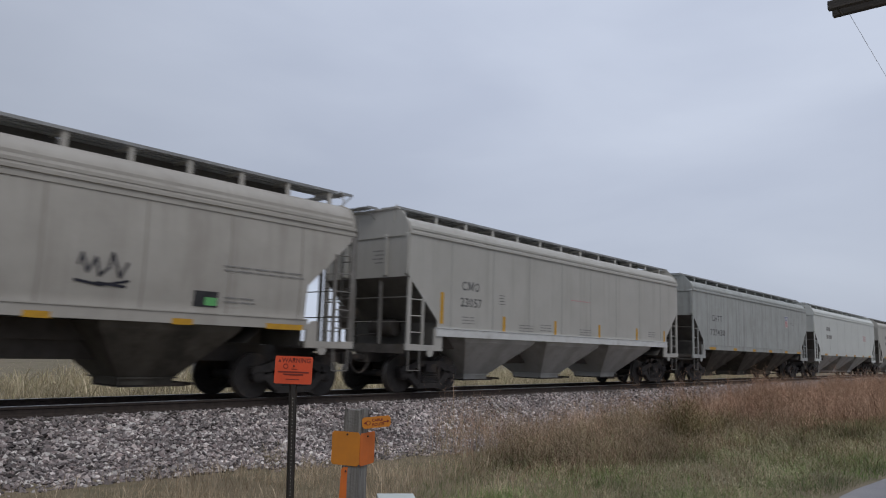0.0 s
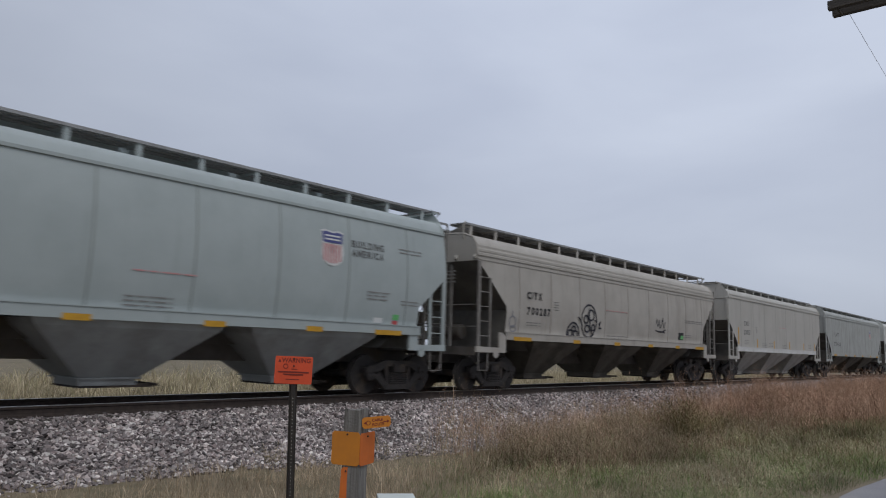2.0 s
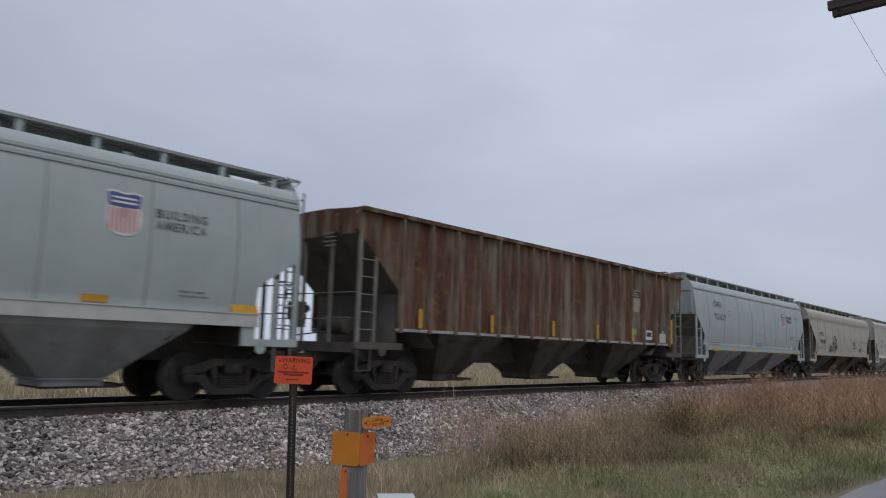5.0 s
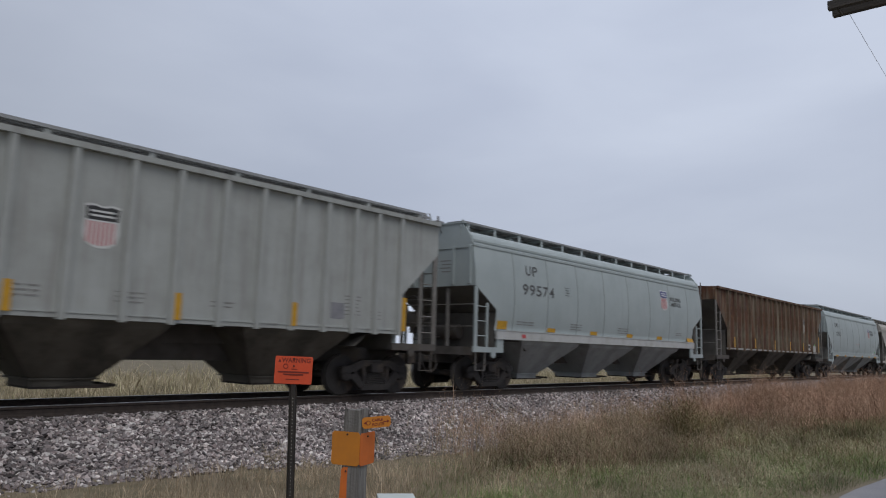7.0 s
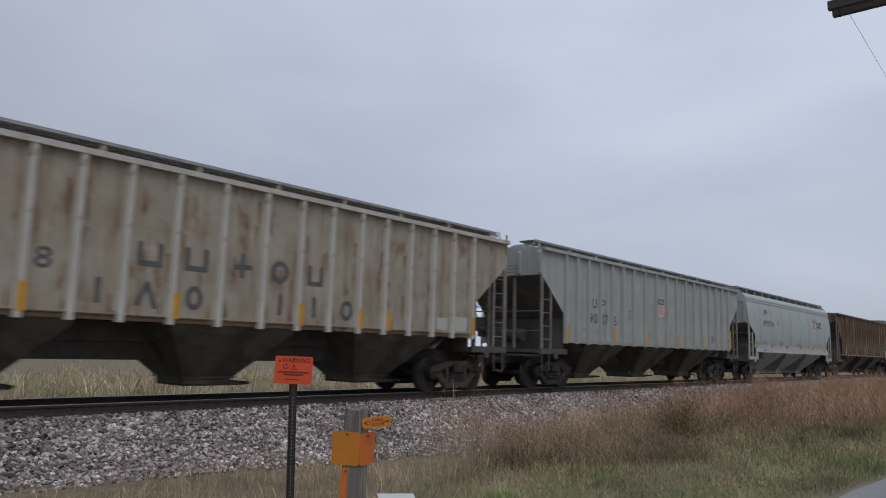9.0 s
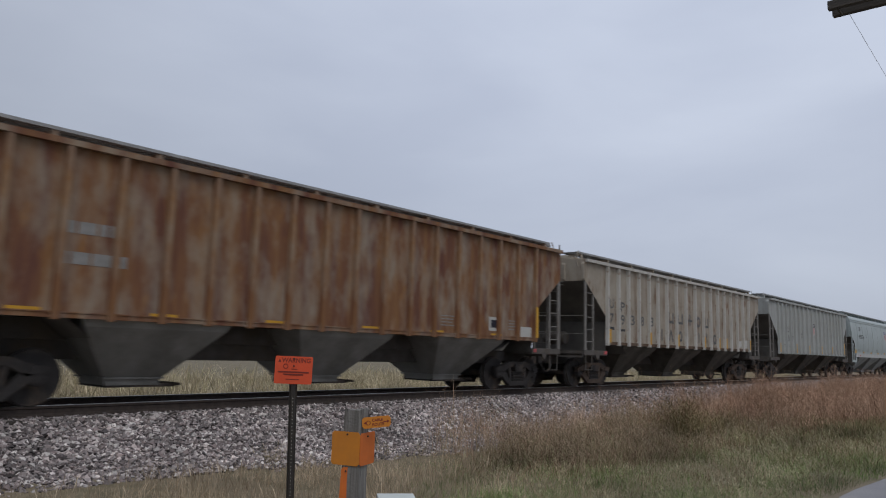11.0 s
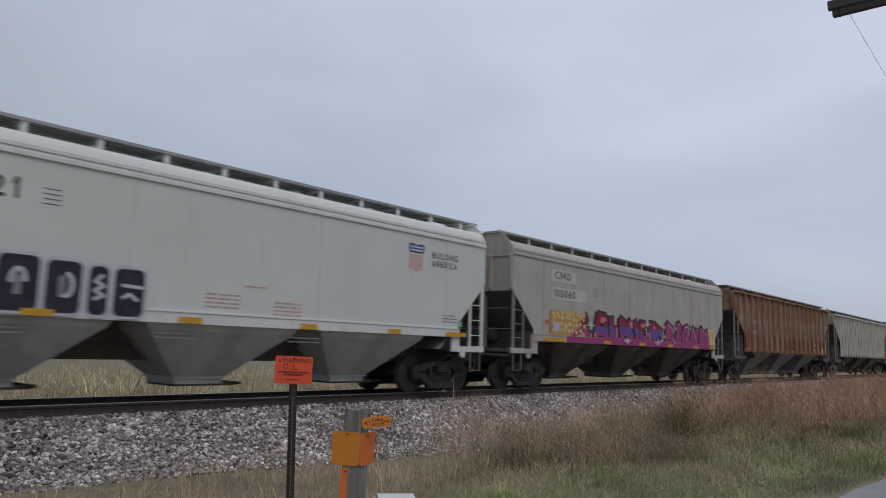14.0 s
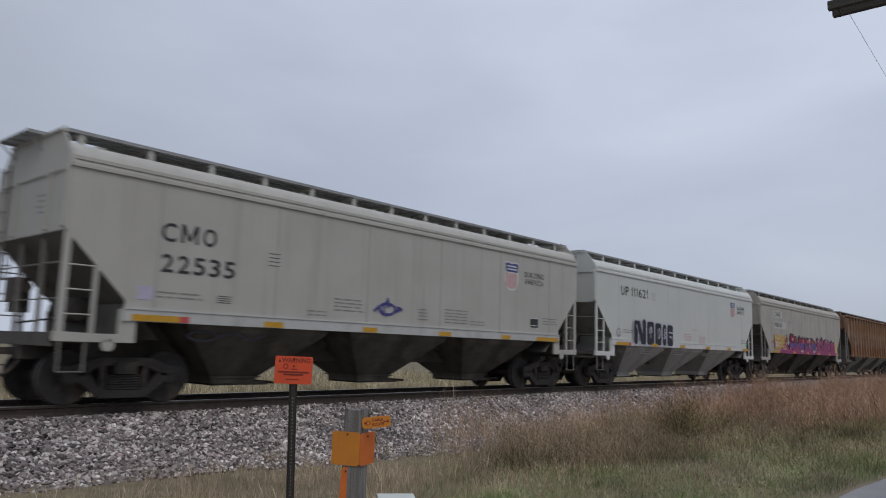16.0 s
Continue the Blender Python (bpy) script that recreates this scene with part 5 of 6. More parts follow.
def marks_far(car, L, c):
    small_print(car, -5.9, 3.0, 0.9, 1, seed=61, h=0.25)
    small_print(car, -5.9, 2.5, 1.3, 1, seed=62, h=0.25)
    small_print(car, 4.6, 2.9, 0.9, 3, PINK, seed=63, h=0.08, pitch=0.14)
    reflect(car, [(-6.6, -6.0), (-3.9, -3.4), (-1.2, -0.8), (1.3, 1.8), (4.0, 4.5), (6.1, 6.8)])


def marks_brown(car, L, c):
    emblem(car, 4.84, 2.69, 0.74, stripes=False, faded=True)
    uprights(car, (-6.9, -4.0, -0.9, 1.82, 4.36), 1.6, 0.47)
    plate(car, 7.61, 7.75, 1.56, 2.51, YELLOW, "reflector", y=-HW - 0.101)
    plate(car, 5.63, 6.15, 1.68, 2.03, WHITE, "tag_plate")
    plate(car, 5.69, 6.09, 1.8, 1.96, BLACK, "tag_mark", off=0.006)
    plate(car, 4.6, 4.85, 1.85, 2.03, GREEN, "sticker")
    plate(car, 6.8, 7.35, 1.6, 1.95, PATCH, "paint_out_patch")
    plate(car, 7.0, 7.2, 1.95, 2.05, GREEN, "sticker", off=0.006)


def marks_ash(car, L, c):
    for ch, x, z, w in (("U", -5.34, 2.62, 0.29), ("P", -4.74, 2.61, 0.28), ("90", -5.56, 2.12, 0.53), ("17", -4.71, 2.1, 0.44), ("6", -3.9, 2.11, 0.25)):
        lettering(car, ch, x, z, 0.47, FADED, 1.0, 0.006, span=w)
    emblem(car, -0.03, 2.62, 0.68, faded=True)
    uprights(car, (-7.0, -4.0, -1.38, 1.39, 3.96), 1.49, 0.48)
    plate(car, 7.1, 7.24, 1.5, 2.3, YELLOW, "reflector", y=-HW - 0.101)
    plate(car, 5.0, 5.38, 1.7, 2.05, SPRAY_GREY, "tag_plate")
    small_box(car, -2.78, 2.4)
    for x, z, w, n_ in ((-6.0, 1.9, 0.55, 2), (-5.1, 1.9, 0.5, 2), (-1.4, 1.9, 0.5, 3), (0.3, 1.9, 0.5, 3), (2.1, 1.85, 0.5, 2), (5.4, 2.2, 0.45, 6), (6.2, 1.9, 0.3, 3)):
        small_print(car, x, z, w, n_, seed=int(x * 10 + 75))


def rust_runs(car, xs, z0, z1, seed, n):
    """Ragged runs of rust down the sheets beside the stakes and up from the sill."""
    rng = random.Random(seed)
    bm = bmesh.new()
    for k in range(n):
        x = rng.choice(xs) + rng.choice((-1, 1)) * rng.uniform(0.08, 0.2)
        h = rng.uniform(0.12, 0.75)
        low = rng.random() < 0.45
        za = z0 + rng.uniform(0.0, 0.04) if low else rng.uniform(z0 + 0.8, z1 - 0.05)
        zb = za + h * 0.45 if low else max(z0 + 0.1, za - h)
        w = rng.uniform(0.008, 0.036)
        left, right = [], []
        for i in range(7):
            u = i / 6
            r = w * (1 - u) ** 0.6 * rng.uniform(0.55, 1.15) + 0.003
            left.append((x - r, -0.0003 * k, za + (zb - za) * u))
            right.append((x + r * rng.uniform(0.7, 1.2), -0.0003 * k, za + (zb - za) * u))
        bm.faces.new([bm.verts.new(p) for p in left + right[::-1]])
    tagged(part("rust_run", bm, RUST_RUN, car, "ragged brown rust runs", at=pose(0, -HW - 0.003, 0)), kind="stuff")


def marks_cream(car, L, c):
    rust_runs(car, c["stake_x"], 1.55, 4.05, 91, 90)
    plate(car, -7.36, -7.18, 1.1, 1.2, RED, "reflector")
    for ch, x, z, w in (("U", -6.98, 2.7, 0.3), ("P", -6.18, 2.62, 0.33), ("7", -6.97, 2.18, 0.28), ("9", -6.16, 2.16, 0.29), ("3", -5.4, 2.18, 0.3), ("8", -4.59, 2.19, 0.27), ("8", -3.8, 2.2, 0.27)):
        lettering(car, ch, x, z, 0.48, FADED, 0.95, 0.006, span=w)
    # the owner's name in two rows, as plain shapes: pairs of uprights, rings, wedges, bars
    def shape(x0, x1, z, form):
        w, hw = x1 - x0, 0.055
        lines = {"pair": [[(x0 + hw, z + 0.03), (x0 + hw, z + 0.42)], [(x1 - hw, z + 0.03), (x1 - hw, z + 0.42)], [(x0 + hw, z + 0.08), (x1 - hw, z + 0.08)]],
                 "ring": [ring(x0 + w / 2, z + 0.225, w / 2 - hw, 0.175)],
                 "wedge": [[(x0 + hw, z + 0.03), (x0 + w / 2, z + 0.42), (x1 - hw, z + 0.03)]],
                 "bar": [[(x0 + w / 2, z + 0.03), (x0 + w / 2, z + 0.42)]],
                 "cross": [[(x0 + w / 2, z), (x0 + w / 2, z + 0.45)], [(x0 - 0.12, z + 0.2), (x1 + 0.12, z + 0.22)]]}[form]
        bm = bmesh.new()
        k = 0
        for pts in lines:
            k = stroke(bm, pts, 0.1, k)
        tagged(part("name_shape", bm, FADED, car, at=pose(0, -HW - 0.003, 0)), kind="stuff")
    for x0, x1, z, form in ((-2.17, -1.68, 2.36, "pair"), (-1.27, -0.78, 2.36, "pair"), (-0.12, 0.02, 2.36, "cross"), (0.61, 1.07, 2.34, "ring"), (1.54, 1.97, 2.32, "pair"),
                            (-2.96, -2.6, 1.67, "bar"), (-2.16, -1.72, 1.67, "wedge"), (-1.21, -0.85, 1.68, "ring"), (0.72, 1.04, 1.66, "bar"), (1.69, 1.82, 1.66, "bar"), (2.48, 2.86, 1.66, "ring")):
        shape(x0, x1, z, form)
    uprights(car, (-7.1, -3.95, -1.42, 1.35, 3.03, 3.9, 7.05), 1.5, 0.46)
    plate(car, 6.42, 6.9, 1.58, 1.95, PATCH, "tag_plate")
    plate(car, 5.7, 6.1, 1.6, 1.9, PATCH, "tag_plate")
    plate(car, -7.0, -6.65, 1.95, 2.05, BLACK, "stencil_bar")
    plate(car, -6.2, -5.85, 1.92, 2.0, BLACK, "stencil_bar")


def marks_orange(car, L, c):
    plate(car, 7.2, 7.34, 1.1, 1.2, RED, "reflector")
    plate(car, 5.0, 5.55, 1.65, 2.03, PATCH, "tag_plate")
    plate(car, 5.08, 5.46, 1.74, 1.95, SPRAY_BLACK, "tag_mark", off=0.006)
    plate(car, 6.5, 7.05, 1.48, 1.82, PATCH, "paint_out_patch")
    plate(car, 7.15, 7.28, 1.53, 2.42, YELLOW, "reflector", y=-HW - 0.101)
    for x in (-7.0, -4.7, -2.3, 0.3, 2.6, 5.1):
        plate(car, x, x + 0.5, 1.47, 1.58, YELLOW, "reflector")
    small_print(car, -6.3, 2.8, 0.9, 1, seed=71, h=0.2)
    small_print(car, -6.3, 2.3, 1.1, 1, seed=72, h=0.2)
    for x, w in ((3.0, 0.5), (5.9, 0.5)):
        small_print(car, x, 1.95, w, 4, seed=int(x * 10))


# ---------------------------------------------------------------- the train, front to rear
def base(kind, **more):
    d = dict(truck=(1.42, 1.12), walk=4.66, posts=13, bay=BAY_PAINT["grey"], sill=1.45, eave=3.96, corner=2.85, roof=4.42, cut=1.05, end_plate=True, marks=lambda car, L, c: None)
    if kind == "stake":
        d.update(truck=(1.5, 1.5), corner_paint=UNDER, rail=LADDER, eave=4.2, roof=4.36, roof_curve=0, end_plate=False, corner=2.95, cut=1.3, walk=4.56, posts=10, walk_y=0.95, sill=1.45, sill_h=0.08, bay_half=1.4)
    d.update(more)
    return d


def train():
    P_, G_ = PAINT, BAY_PAINT
    white = dict(sill_paint=WHITE, trim=WHITE)
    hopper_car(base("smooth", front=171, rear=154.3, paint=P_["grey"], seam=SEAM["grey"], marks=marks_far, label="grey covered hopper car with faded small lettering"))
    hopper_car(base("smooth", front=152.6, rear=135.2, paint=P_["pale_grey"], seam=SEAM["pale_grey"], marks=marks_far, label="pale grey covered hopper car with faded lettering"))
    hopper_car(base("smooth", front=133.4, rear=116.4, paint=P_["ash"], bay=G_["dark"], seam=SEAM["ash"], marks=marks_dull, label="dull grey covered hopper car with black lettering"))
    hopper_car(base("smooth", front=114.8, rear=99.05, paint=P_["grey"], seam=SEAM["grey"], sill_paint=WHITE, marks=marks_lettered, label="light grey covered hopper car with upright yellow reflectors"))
    # hatch covers darkened here: shade of the trough below the walkway as colour
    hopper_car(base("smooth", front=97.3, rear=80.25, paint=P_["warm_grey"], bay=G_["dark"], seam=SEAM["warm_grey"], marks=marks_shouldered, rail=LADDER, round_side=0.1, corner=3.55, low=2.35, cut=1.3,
                    eave=3.72, roof=4.36, end_plate=False, posts=15, seams=9, seam_at=-6.57, bay_half=1.4, hatch_paint=SOOT_SHADE, grooves=(-0.12, 0.0, 0.12, 0.24), label="weathered warm grey hopper car with grooved roof edge and tags"))
    hopper_car(base("smooth", front=78.9, rear=62.85, paint=P_["aqua"], bay=G_["aqua"], seam=SEAM["aqua"], soot_shade=SOOT_SHADE_PALE, marks=marks_aqua, round_side=0.14, seam_at=-6.57, seam_step=1.88, seams=8, eave=4.03, roof=4.48, walk=4.74, cut=0.95, corner=2.92, low=2.1, grooves=(0.02,), label="pale aqua covered hopper car with shield emblem"))
    # thin pale sill: light caught by the flange painted on as colour
    hopper_car(base("stake", front=61.3, rear=43.5, paint=P_["brown"], bay=G_["dark"], walk=0, corner=3.7, low=2.47, cut=1.3, sill=1.52, sill_paint=PALE_SILL, sill_h=0.045, stake_x=[7.53, 6.4, 5.38, 4.38, 3.46, 2.63, 1.82, 1.05, 0.3, -0.45, -1.2, -2.0, -2.8, -3.65, -4.55, -5.5, -6.5, -7.53], stake=STAKE_BROWN, trim=P_["brown"], marks=marks_brown, label="heavily rusted brown hopper car with ribbed sides"))
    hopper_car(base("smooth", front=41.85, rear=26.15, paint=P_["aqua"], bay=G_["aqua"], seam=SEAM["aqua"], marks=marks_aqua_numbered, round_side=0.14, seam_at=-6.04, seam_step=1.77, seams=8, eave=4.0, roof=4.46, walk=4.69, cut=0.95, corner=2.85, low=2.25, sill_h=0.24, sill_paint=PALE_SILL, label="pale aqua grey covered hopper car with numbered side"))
    hopper_car(base("stake", front=24.55, rear=7.7, paint=P_["ash"], bay=G_["dark"], corner=3.45, low=2.26, cut=1.35, stake_x=[-7.1, -6.42, -5.69, -4.88, -4.06, -3.25, -2.44, -1.5, -0.55, 0.43, 1.31, 2.25, 3.1, 3.93, 4.78, 5.59, 6.29, 7.06], marks=marks_ash, label="grey ribbed hopper car with faded shield emblem"))
    hopper_car(base("stake", front=5.9, rear=-11.4, paint=P_["cream"], bay=G_["dark"], corner=3.5, low=2.3, cut=1.5, eave=4.12, walk=4.5, rusty_trucks=True, sill_paint=RUSTY_SILL, stake=STAKE_CREAM, trim=STAKE_CREAM, stake_x=[-7.2, -6.4, -5.65, -4.82, -3.97, -3.21, -2.39, -1.49, -0.54, 0.41, 1.3, 2.13, 2.99, 3.78, 4.62, 5.46, 6.24, 7.06], marks=marks_cream, label="cream ribbed hopper car streaked with rust"))
    hopper_car(base("stake", front=-12.95, rear=-30.2, paint=P_["orange"], bay=G_["mid"], corner=3.35, low=2.33, cut=1.35, stakes=17, marks=marks_orange, label="orange rusted hopper car with ribbed sides"))
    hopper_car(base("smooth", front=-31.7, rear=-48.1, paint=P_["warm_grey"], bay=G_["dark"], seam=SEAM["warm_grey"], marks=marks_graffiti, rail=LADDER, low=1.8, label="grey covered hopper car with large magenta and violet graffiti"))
    hopper_car(base("smooth", front=-49.45, rear=-65.1, paint=P_["pale_grey"], seam=SEAM["pale_grey"], seams=4, soot_shade=SOOT_SHADE_PALE, marks=marks_pale, low=1.8, label="clean pale grey covered hopper car with black graffiti", **white))
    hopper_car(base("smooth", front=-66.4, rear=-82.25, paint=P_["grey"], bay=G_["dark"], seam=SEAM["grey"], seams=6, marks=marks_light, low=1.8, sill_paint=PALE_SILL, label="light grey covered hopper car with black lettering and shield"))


train()

# ---------------------------------------------------------------- posts and signs in the foreground
ORANGE = material("orange_sign_sheet", (0.72, 0.10, 0.04), (0.62, 0.085, 0.035), 0.5, scale=5, dirt=(0.5, 0.1, 0.06), dirt_at=(0.6, 0.9), bump=0.02)
POST_ORANGE = material("orange_marker_sheet", (0.66, 0.165, 0.03), (0.55, 0.135, 0.03), 0.55, scale=7, dirt=(0.42, 0.13, 0.04), dirt_at=(0.55, 0.85), bump=0.03)
FADED_ORANGE = material("faded_orange_sheet", (0.64, 0.235, 0.03), (0.54, 0.20, 0.035), 0.55, scale=6, dirt=(0.4, 0.14, 0.04), dirt_at=(0.5, 0.85), bump=0.03)
TIMBER = material("weathered_grey_timber", (0.25, 0.24, 0.225), (0.13, 0.12, 0.11), 0.95, scale=9, stretch=(3, 3, 0.18), dirt=(0.05, 0.047, 0.043), dirt_at=(0.54, 0.62),
                  dirt_scale=14, dirt_stretch=(3, 3, 0.12), bump=0.6, bump_scale=30)
POST = material("dark_steel_post", (0.04, 0.037, 0.035), (0.06, 0.05, 0.042), 0.7, 0.3, scale=10, bump=0.2)
SIGN_INK = material("dark_sign_ink", (0.22, 0.04, 0.028), None, 0.6, bump=0)
PLASTIC = material("pale_grey_plastic", (0.58, 0.62, 0.60), (0.52, 0.56, 0.54), 0.45, scale=8, bump=0.05)


def warning_sign():
    x, y, yaw = 3.80, 4.905, -37.8
    sign = tagged(new("warning_sign"), "small orange warning sign on a dark perforated steel post", "sign")
    sign.matrix_basis = pose(x + 0.035, y - 0.03, -0.95, 0, -1.6, yaw)
    bm = bmesh.new()
    h = 1.86
    ring_ = [(-0.032, 0.012), (-0.032, 0.018), (-0.016, 0.018), (-0.011, -0.012), (0.011, -0.012), (0.016, 0.018), (0.032, 0.018), (0.032, 0.012), (0.02, 0.012), (0.014, -0.018), (-0.014, -0.018), (-0.02, 0.012)]
    loft(bm, [[(a, b, z) for a, b in ring_] for z in (0, h)])
    post = part("post", bm, POST, sign, "dark U-channel post")
    bm = bmesh.new()
    turned(bm, [(0.0045, -0.001), (0.0045, 0.001)], (0, 0, 0), n=8)
    hole = as_mesh("post_hole", bm, material("hole_glint", (0.3, 0.29, 0.27), None, 0.6, bump=0))
    for i in range(46):
        put("post_hole", hole, post, pose(0, -0.019, 0.35 + i * 0.0285))
    bm = bmesh.new()
    w, t = 0.152, 0.112
    out = []
    for cx, cz, a0 in ((w - 0.012, t - 0.012, 0), (-w + 0.012, t - 0.012, 90), (-w + 0.012, -t + 0.012, 180), (w - 0.012, -t + 0.012, 270)):
        out += [(cx + 0.012 * math.cos(radians(a0 + k * 30)), cz + 0.012 * math.sin(radians(a0 + k * 30))) for k in range(4)]
    prism(bm, out, -0.002, 0.002)
    panel = part("sign_panel", bm, ORANGE, sign, "bright orange panel with dark lettering", at=pose(0, -0.022, 1.86, 0, 2.6, 0))
    word = text_mesh("WARNING", 0.052, SIGN_INK, 0.001)
    put("lettering", word, panel, pose(-0.098, -0.0035, 0.062, 90, 0, 0) @ Matrix.Diagonal((0.92, 1, 1, 1)))
    bm = bmesh.new()
    bm.faces.new([bm.verts.new(p) for p in ((-0.128, 0, 0.062), (-0.104, 0, 0.062), (-0.116, 0, 0.092))])
    part("sign_mark", bm, SIGN_INK, panel, at=pose(0, -0.0035, 0))
    bm = bmesh.new()
    k = stroke(bm, ring(-0.065, 0.03, 0.018, 0.018, n=12), 0.006)
    for z, a, b in ((0.005, -0.02, 0.03), (-0.022, -0.125, 0.125), (-0.042, -0.08, 0.08), (-0.078, -0.06, 0.05)):
        quads_box(bm, a, b, -0.001, 0, z, z + (0.012 if z in (-0.022, -0.042) else 0.006))
    part("sign_lines", bm, SIGN_INK, panel, at=pose(0, -0.0035, 0))
    for z in (0.095, 0.036):
        bm = bmesh.new()
        turned(bm, [(0.007, -0.008), (0.007, 0.0)], (0, 0, 0), n=8)
        part("bolt", bm, POST, panel, at=pose(0, -0.003, z - 0.002))


def marker_post():
    post = tagged(new("marker_post"), "weathered square timber post with faded orange marker plates", "post")
    post.matrix_basis = pose(3.492, 3.79, -0.95, 0, 0, 18.7)
    bm = bmesh.new()
    a, n = 0.066, 8
    rng = random.Random(5)
    secs = []
    for i in range(15):
        z = i * 0.1172
        secs.append([(px * (1 + rng.uniform(-0.02, 0.02)), py * (1 + rng.uniform(-0.02, 0.02)), z + (rng.uniform(-0.012, 0.012) if i == 14 else 0))
                     for px, py in ((-a, -a + 0.01), (-a + 0.01, -a), (0.0, -a), (a - 0.01, -a), (a, -a + 0.01), (a, 0), (a, a - 0.01), (a - 0.01, a), (0, a), (-a + 0.01, a), (-a, a - 0.01), (-a, 0))])
    loft(bm, secs)
    part("timber", bm, TIMBER, post, "grey split-grained timber")
    def sheet(w, h, cut=0.014):
        b_ = bmesh.new()
        prism(b_, [(cut, 0), (w - cut, 0), (w, cut), (w, h - cut), (w - cut, h), (cut, h), (0, h - cut), (0, cut)], -0.0015, 0.0015)
        return b_
    p1 = part("marker_plate", sheet(0.215, 0.222), FADED_ORANGE, post, "faded orange plate", at=pose(-a - 0.006, 0.143, 1.27, 0, 0, -90))
    p2 = part("marker_plate", sheet(0.21, 0.215), POST_ORANGE, post, "orange plate", at=pose(-a - 0.006, -a - 0.009, 1.27))
    p3 = part("marker_tag", sheet(0.2, 0.075), FADED_ORANGE, post, "narrow orange tag with an arrow", at=pose(-0.055, -a - 0.012, 1.515, 0, -5, -48))
    strip = part("marker_strip", sheet(0.06, 0.7), POST_ORANGE, post, "upright orange strip", at=pose(-a - 0.03, 0.075, 0.56, 0, 2, -62))
    for parent, x, z in ((p1, 0.12, 0.205), (p2, 0.1, 0.19), (strip, 0.03, 0.675)):
        bm = bmesh.new()
        turned(bm, [(0.007, -0.006), (0.006, 0)], (0, 0, 0), n=8)
        part("nail", bm, POST, parent, at=pose(x, -0.0015, z))
    for words, z in (("CABLE", 0.043), ("ROUTE", 0.014)):
        put("lettering", text_mesh(words, 0.026, SIGN_INK, 0.0006), p3, pose(0.068, -0.003, z, 90, 0, 0))
    bm = bmesh.new()
    k = stroke(bm, ring(0.042, 0.037, 0.014, 0.014, n=10), 0.004)
    for x0, sg in ((0.016, -1), (0.186, 1)):
        bm.faces.new([bm.verts.new((x0 - sg * 0.012, -0.0012, 0.037 + d)) if d else bm.verts.new((x0 + sg * 0.006, -0.0012, 0.037)) for d in (-0.01, 0, 0.01)])
    quads_box(bm, 0.012, 0.026, -0.001, 0, 0.034, 0.04)
    quads_box(bm, 0.145, 0.185, -0.001, 0, 0.034, 0.04)
    part("tag_marks", bm, SIGN_INK, p3, at=pose(0, -0.0025, 0))


def pedestal():
    ped = tagged(new("utility_pedestal"), "pale grey plastic utility pedestal with a rounded cap", "utility box")
    ped.matrix_basis = pose(3.40, 3.29, -0.95, 0, 0, -40)
    bm = bmesh.new()
    quads_box(bm, -0.1, 0.1, -0.1, 0.1, 0, 1.0)
    part("body", bm, PLASTIC, ped, bevel=0.02)
    bm = bmesh.new()
    quads_box(bm, -0.116, 0.116, -0.116, 0.116, 0.98, 1.14)
    part("cap", bm, PLASTIC, ped, bevel=0.03, smooth=True)


warning_sign()
marker_post()
pedestal()

ARM_WOOD = material("weathered_crossarm", (0.09, 0.08, 0.072), (0.055, 0.05, 0.046), 0.9, scale=8, stretch=(3, 0.3, 3), bump=0.4)
GLASS_GREY = material("porcelain_insulator", (0.12, 0.11, 0.10), None, 0.3, bump=0)
WIRE = material("grey_wire", (0.4, 0.4, 0.42), None, 0.5, 0.5, bump=0)


def power_pole(x, y, top):
    pole = tagged(new("power_pole"), "wooden power pole with a double crossarm and insulators", "utility pole", "poles of the power line")
    pole.matrix_basis = pose(x, y, 0)
    bm = bmesh.new()
    turned(bm, [(0.16, -0.8), (0.14, 3.0), (0.12, top + 0.35), (0.05, top + 0.38)], (0, 0, 0), "z", 16)
    part("pole", bm, ARM_WOOD, pole, smooth=True)
    for dx in (-0.17, 0.09):
        bm = bmesh.new()
        quads_box(bm, dx - 0.045, dx + 0.045, -1.22, 1.22, top - 0.115, top)
        part("crossarm", bm, ARM_WOOD, pole, bevel=0.008)
    for yy in (-1.1, -0.5, 0.5, 1.1):
        bm = bmesh.new()
        turned(bm, [(0.012, -0.06), (0.012, 0.1), (0.05, 0.11), (0.045, 0.15), (0.055, 0.16), (0.035, 0.23), (0.02, 0.24)], (0.19, yy, top), "z", 10)
        part("insulator", bm, GLASS_GREY, pole)
        bm = bmesh.new()
        quads_box(bm, -0.17, 0.09, yy - 0.01, yy + 0.01, top - 0.135, top - 0.115)
        part("arm_spacer", bm, ARM_WOOD, pole)


power_pole(10.72, 1.07, 6.01)


def power_wire(y):
    bm = bmesh.new()
    xa, xb, prev = 10.6, 58.0, None
    for i in range(25):
        u = i / 24
        p = Vector((xa + (xb - xa) * u, y, 5.80 - 2.24 * u * (1 - u)))
        if prev is not None:
            bar(bm, prev, p, 0.003, 5)
        prev = p
    tagged(part("power_wire", bm, WIRE, None), "thin grey overhead wire sagging between poles", "wire", "wires of the power line")


power_wire(2.05)

ROAD = material("grey_road_surface", (0.27, 0.265, 0.275), (0.235, 0.23, 0.24), 0.9, scale=3, dirt=(0.31, 0.30, 0.30), dirt_scale=1.5, bump=0.4, bump_scale=60)


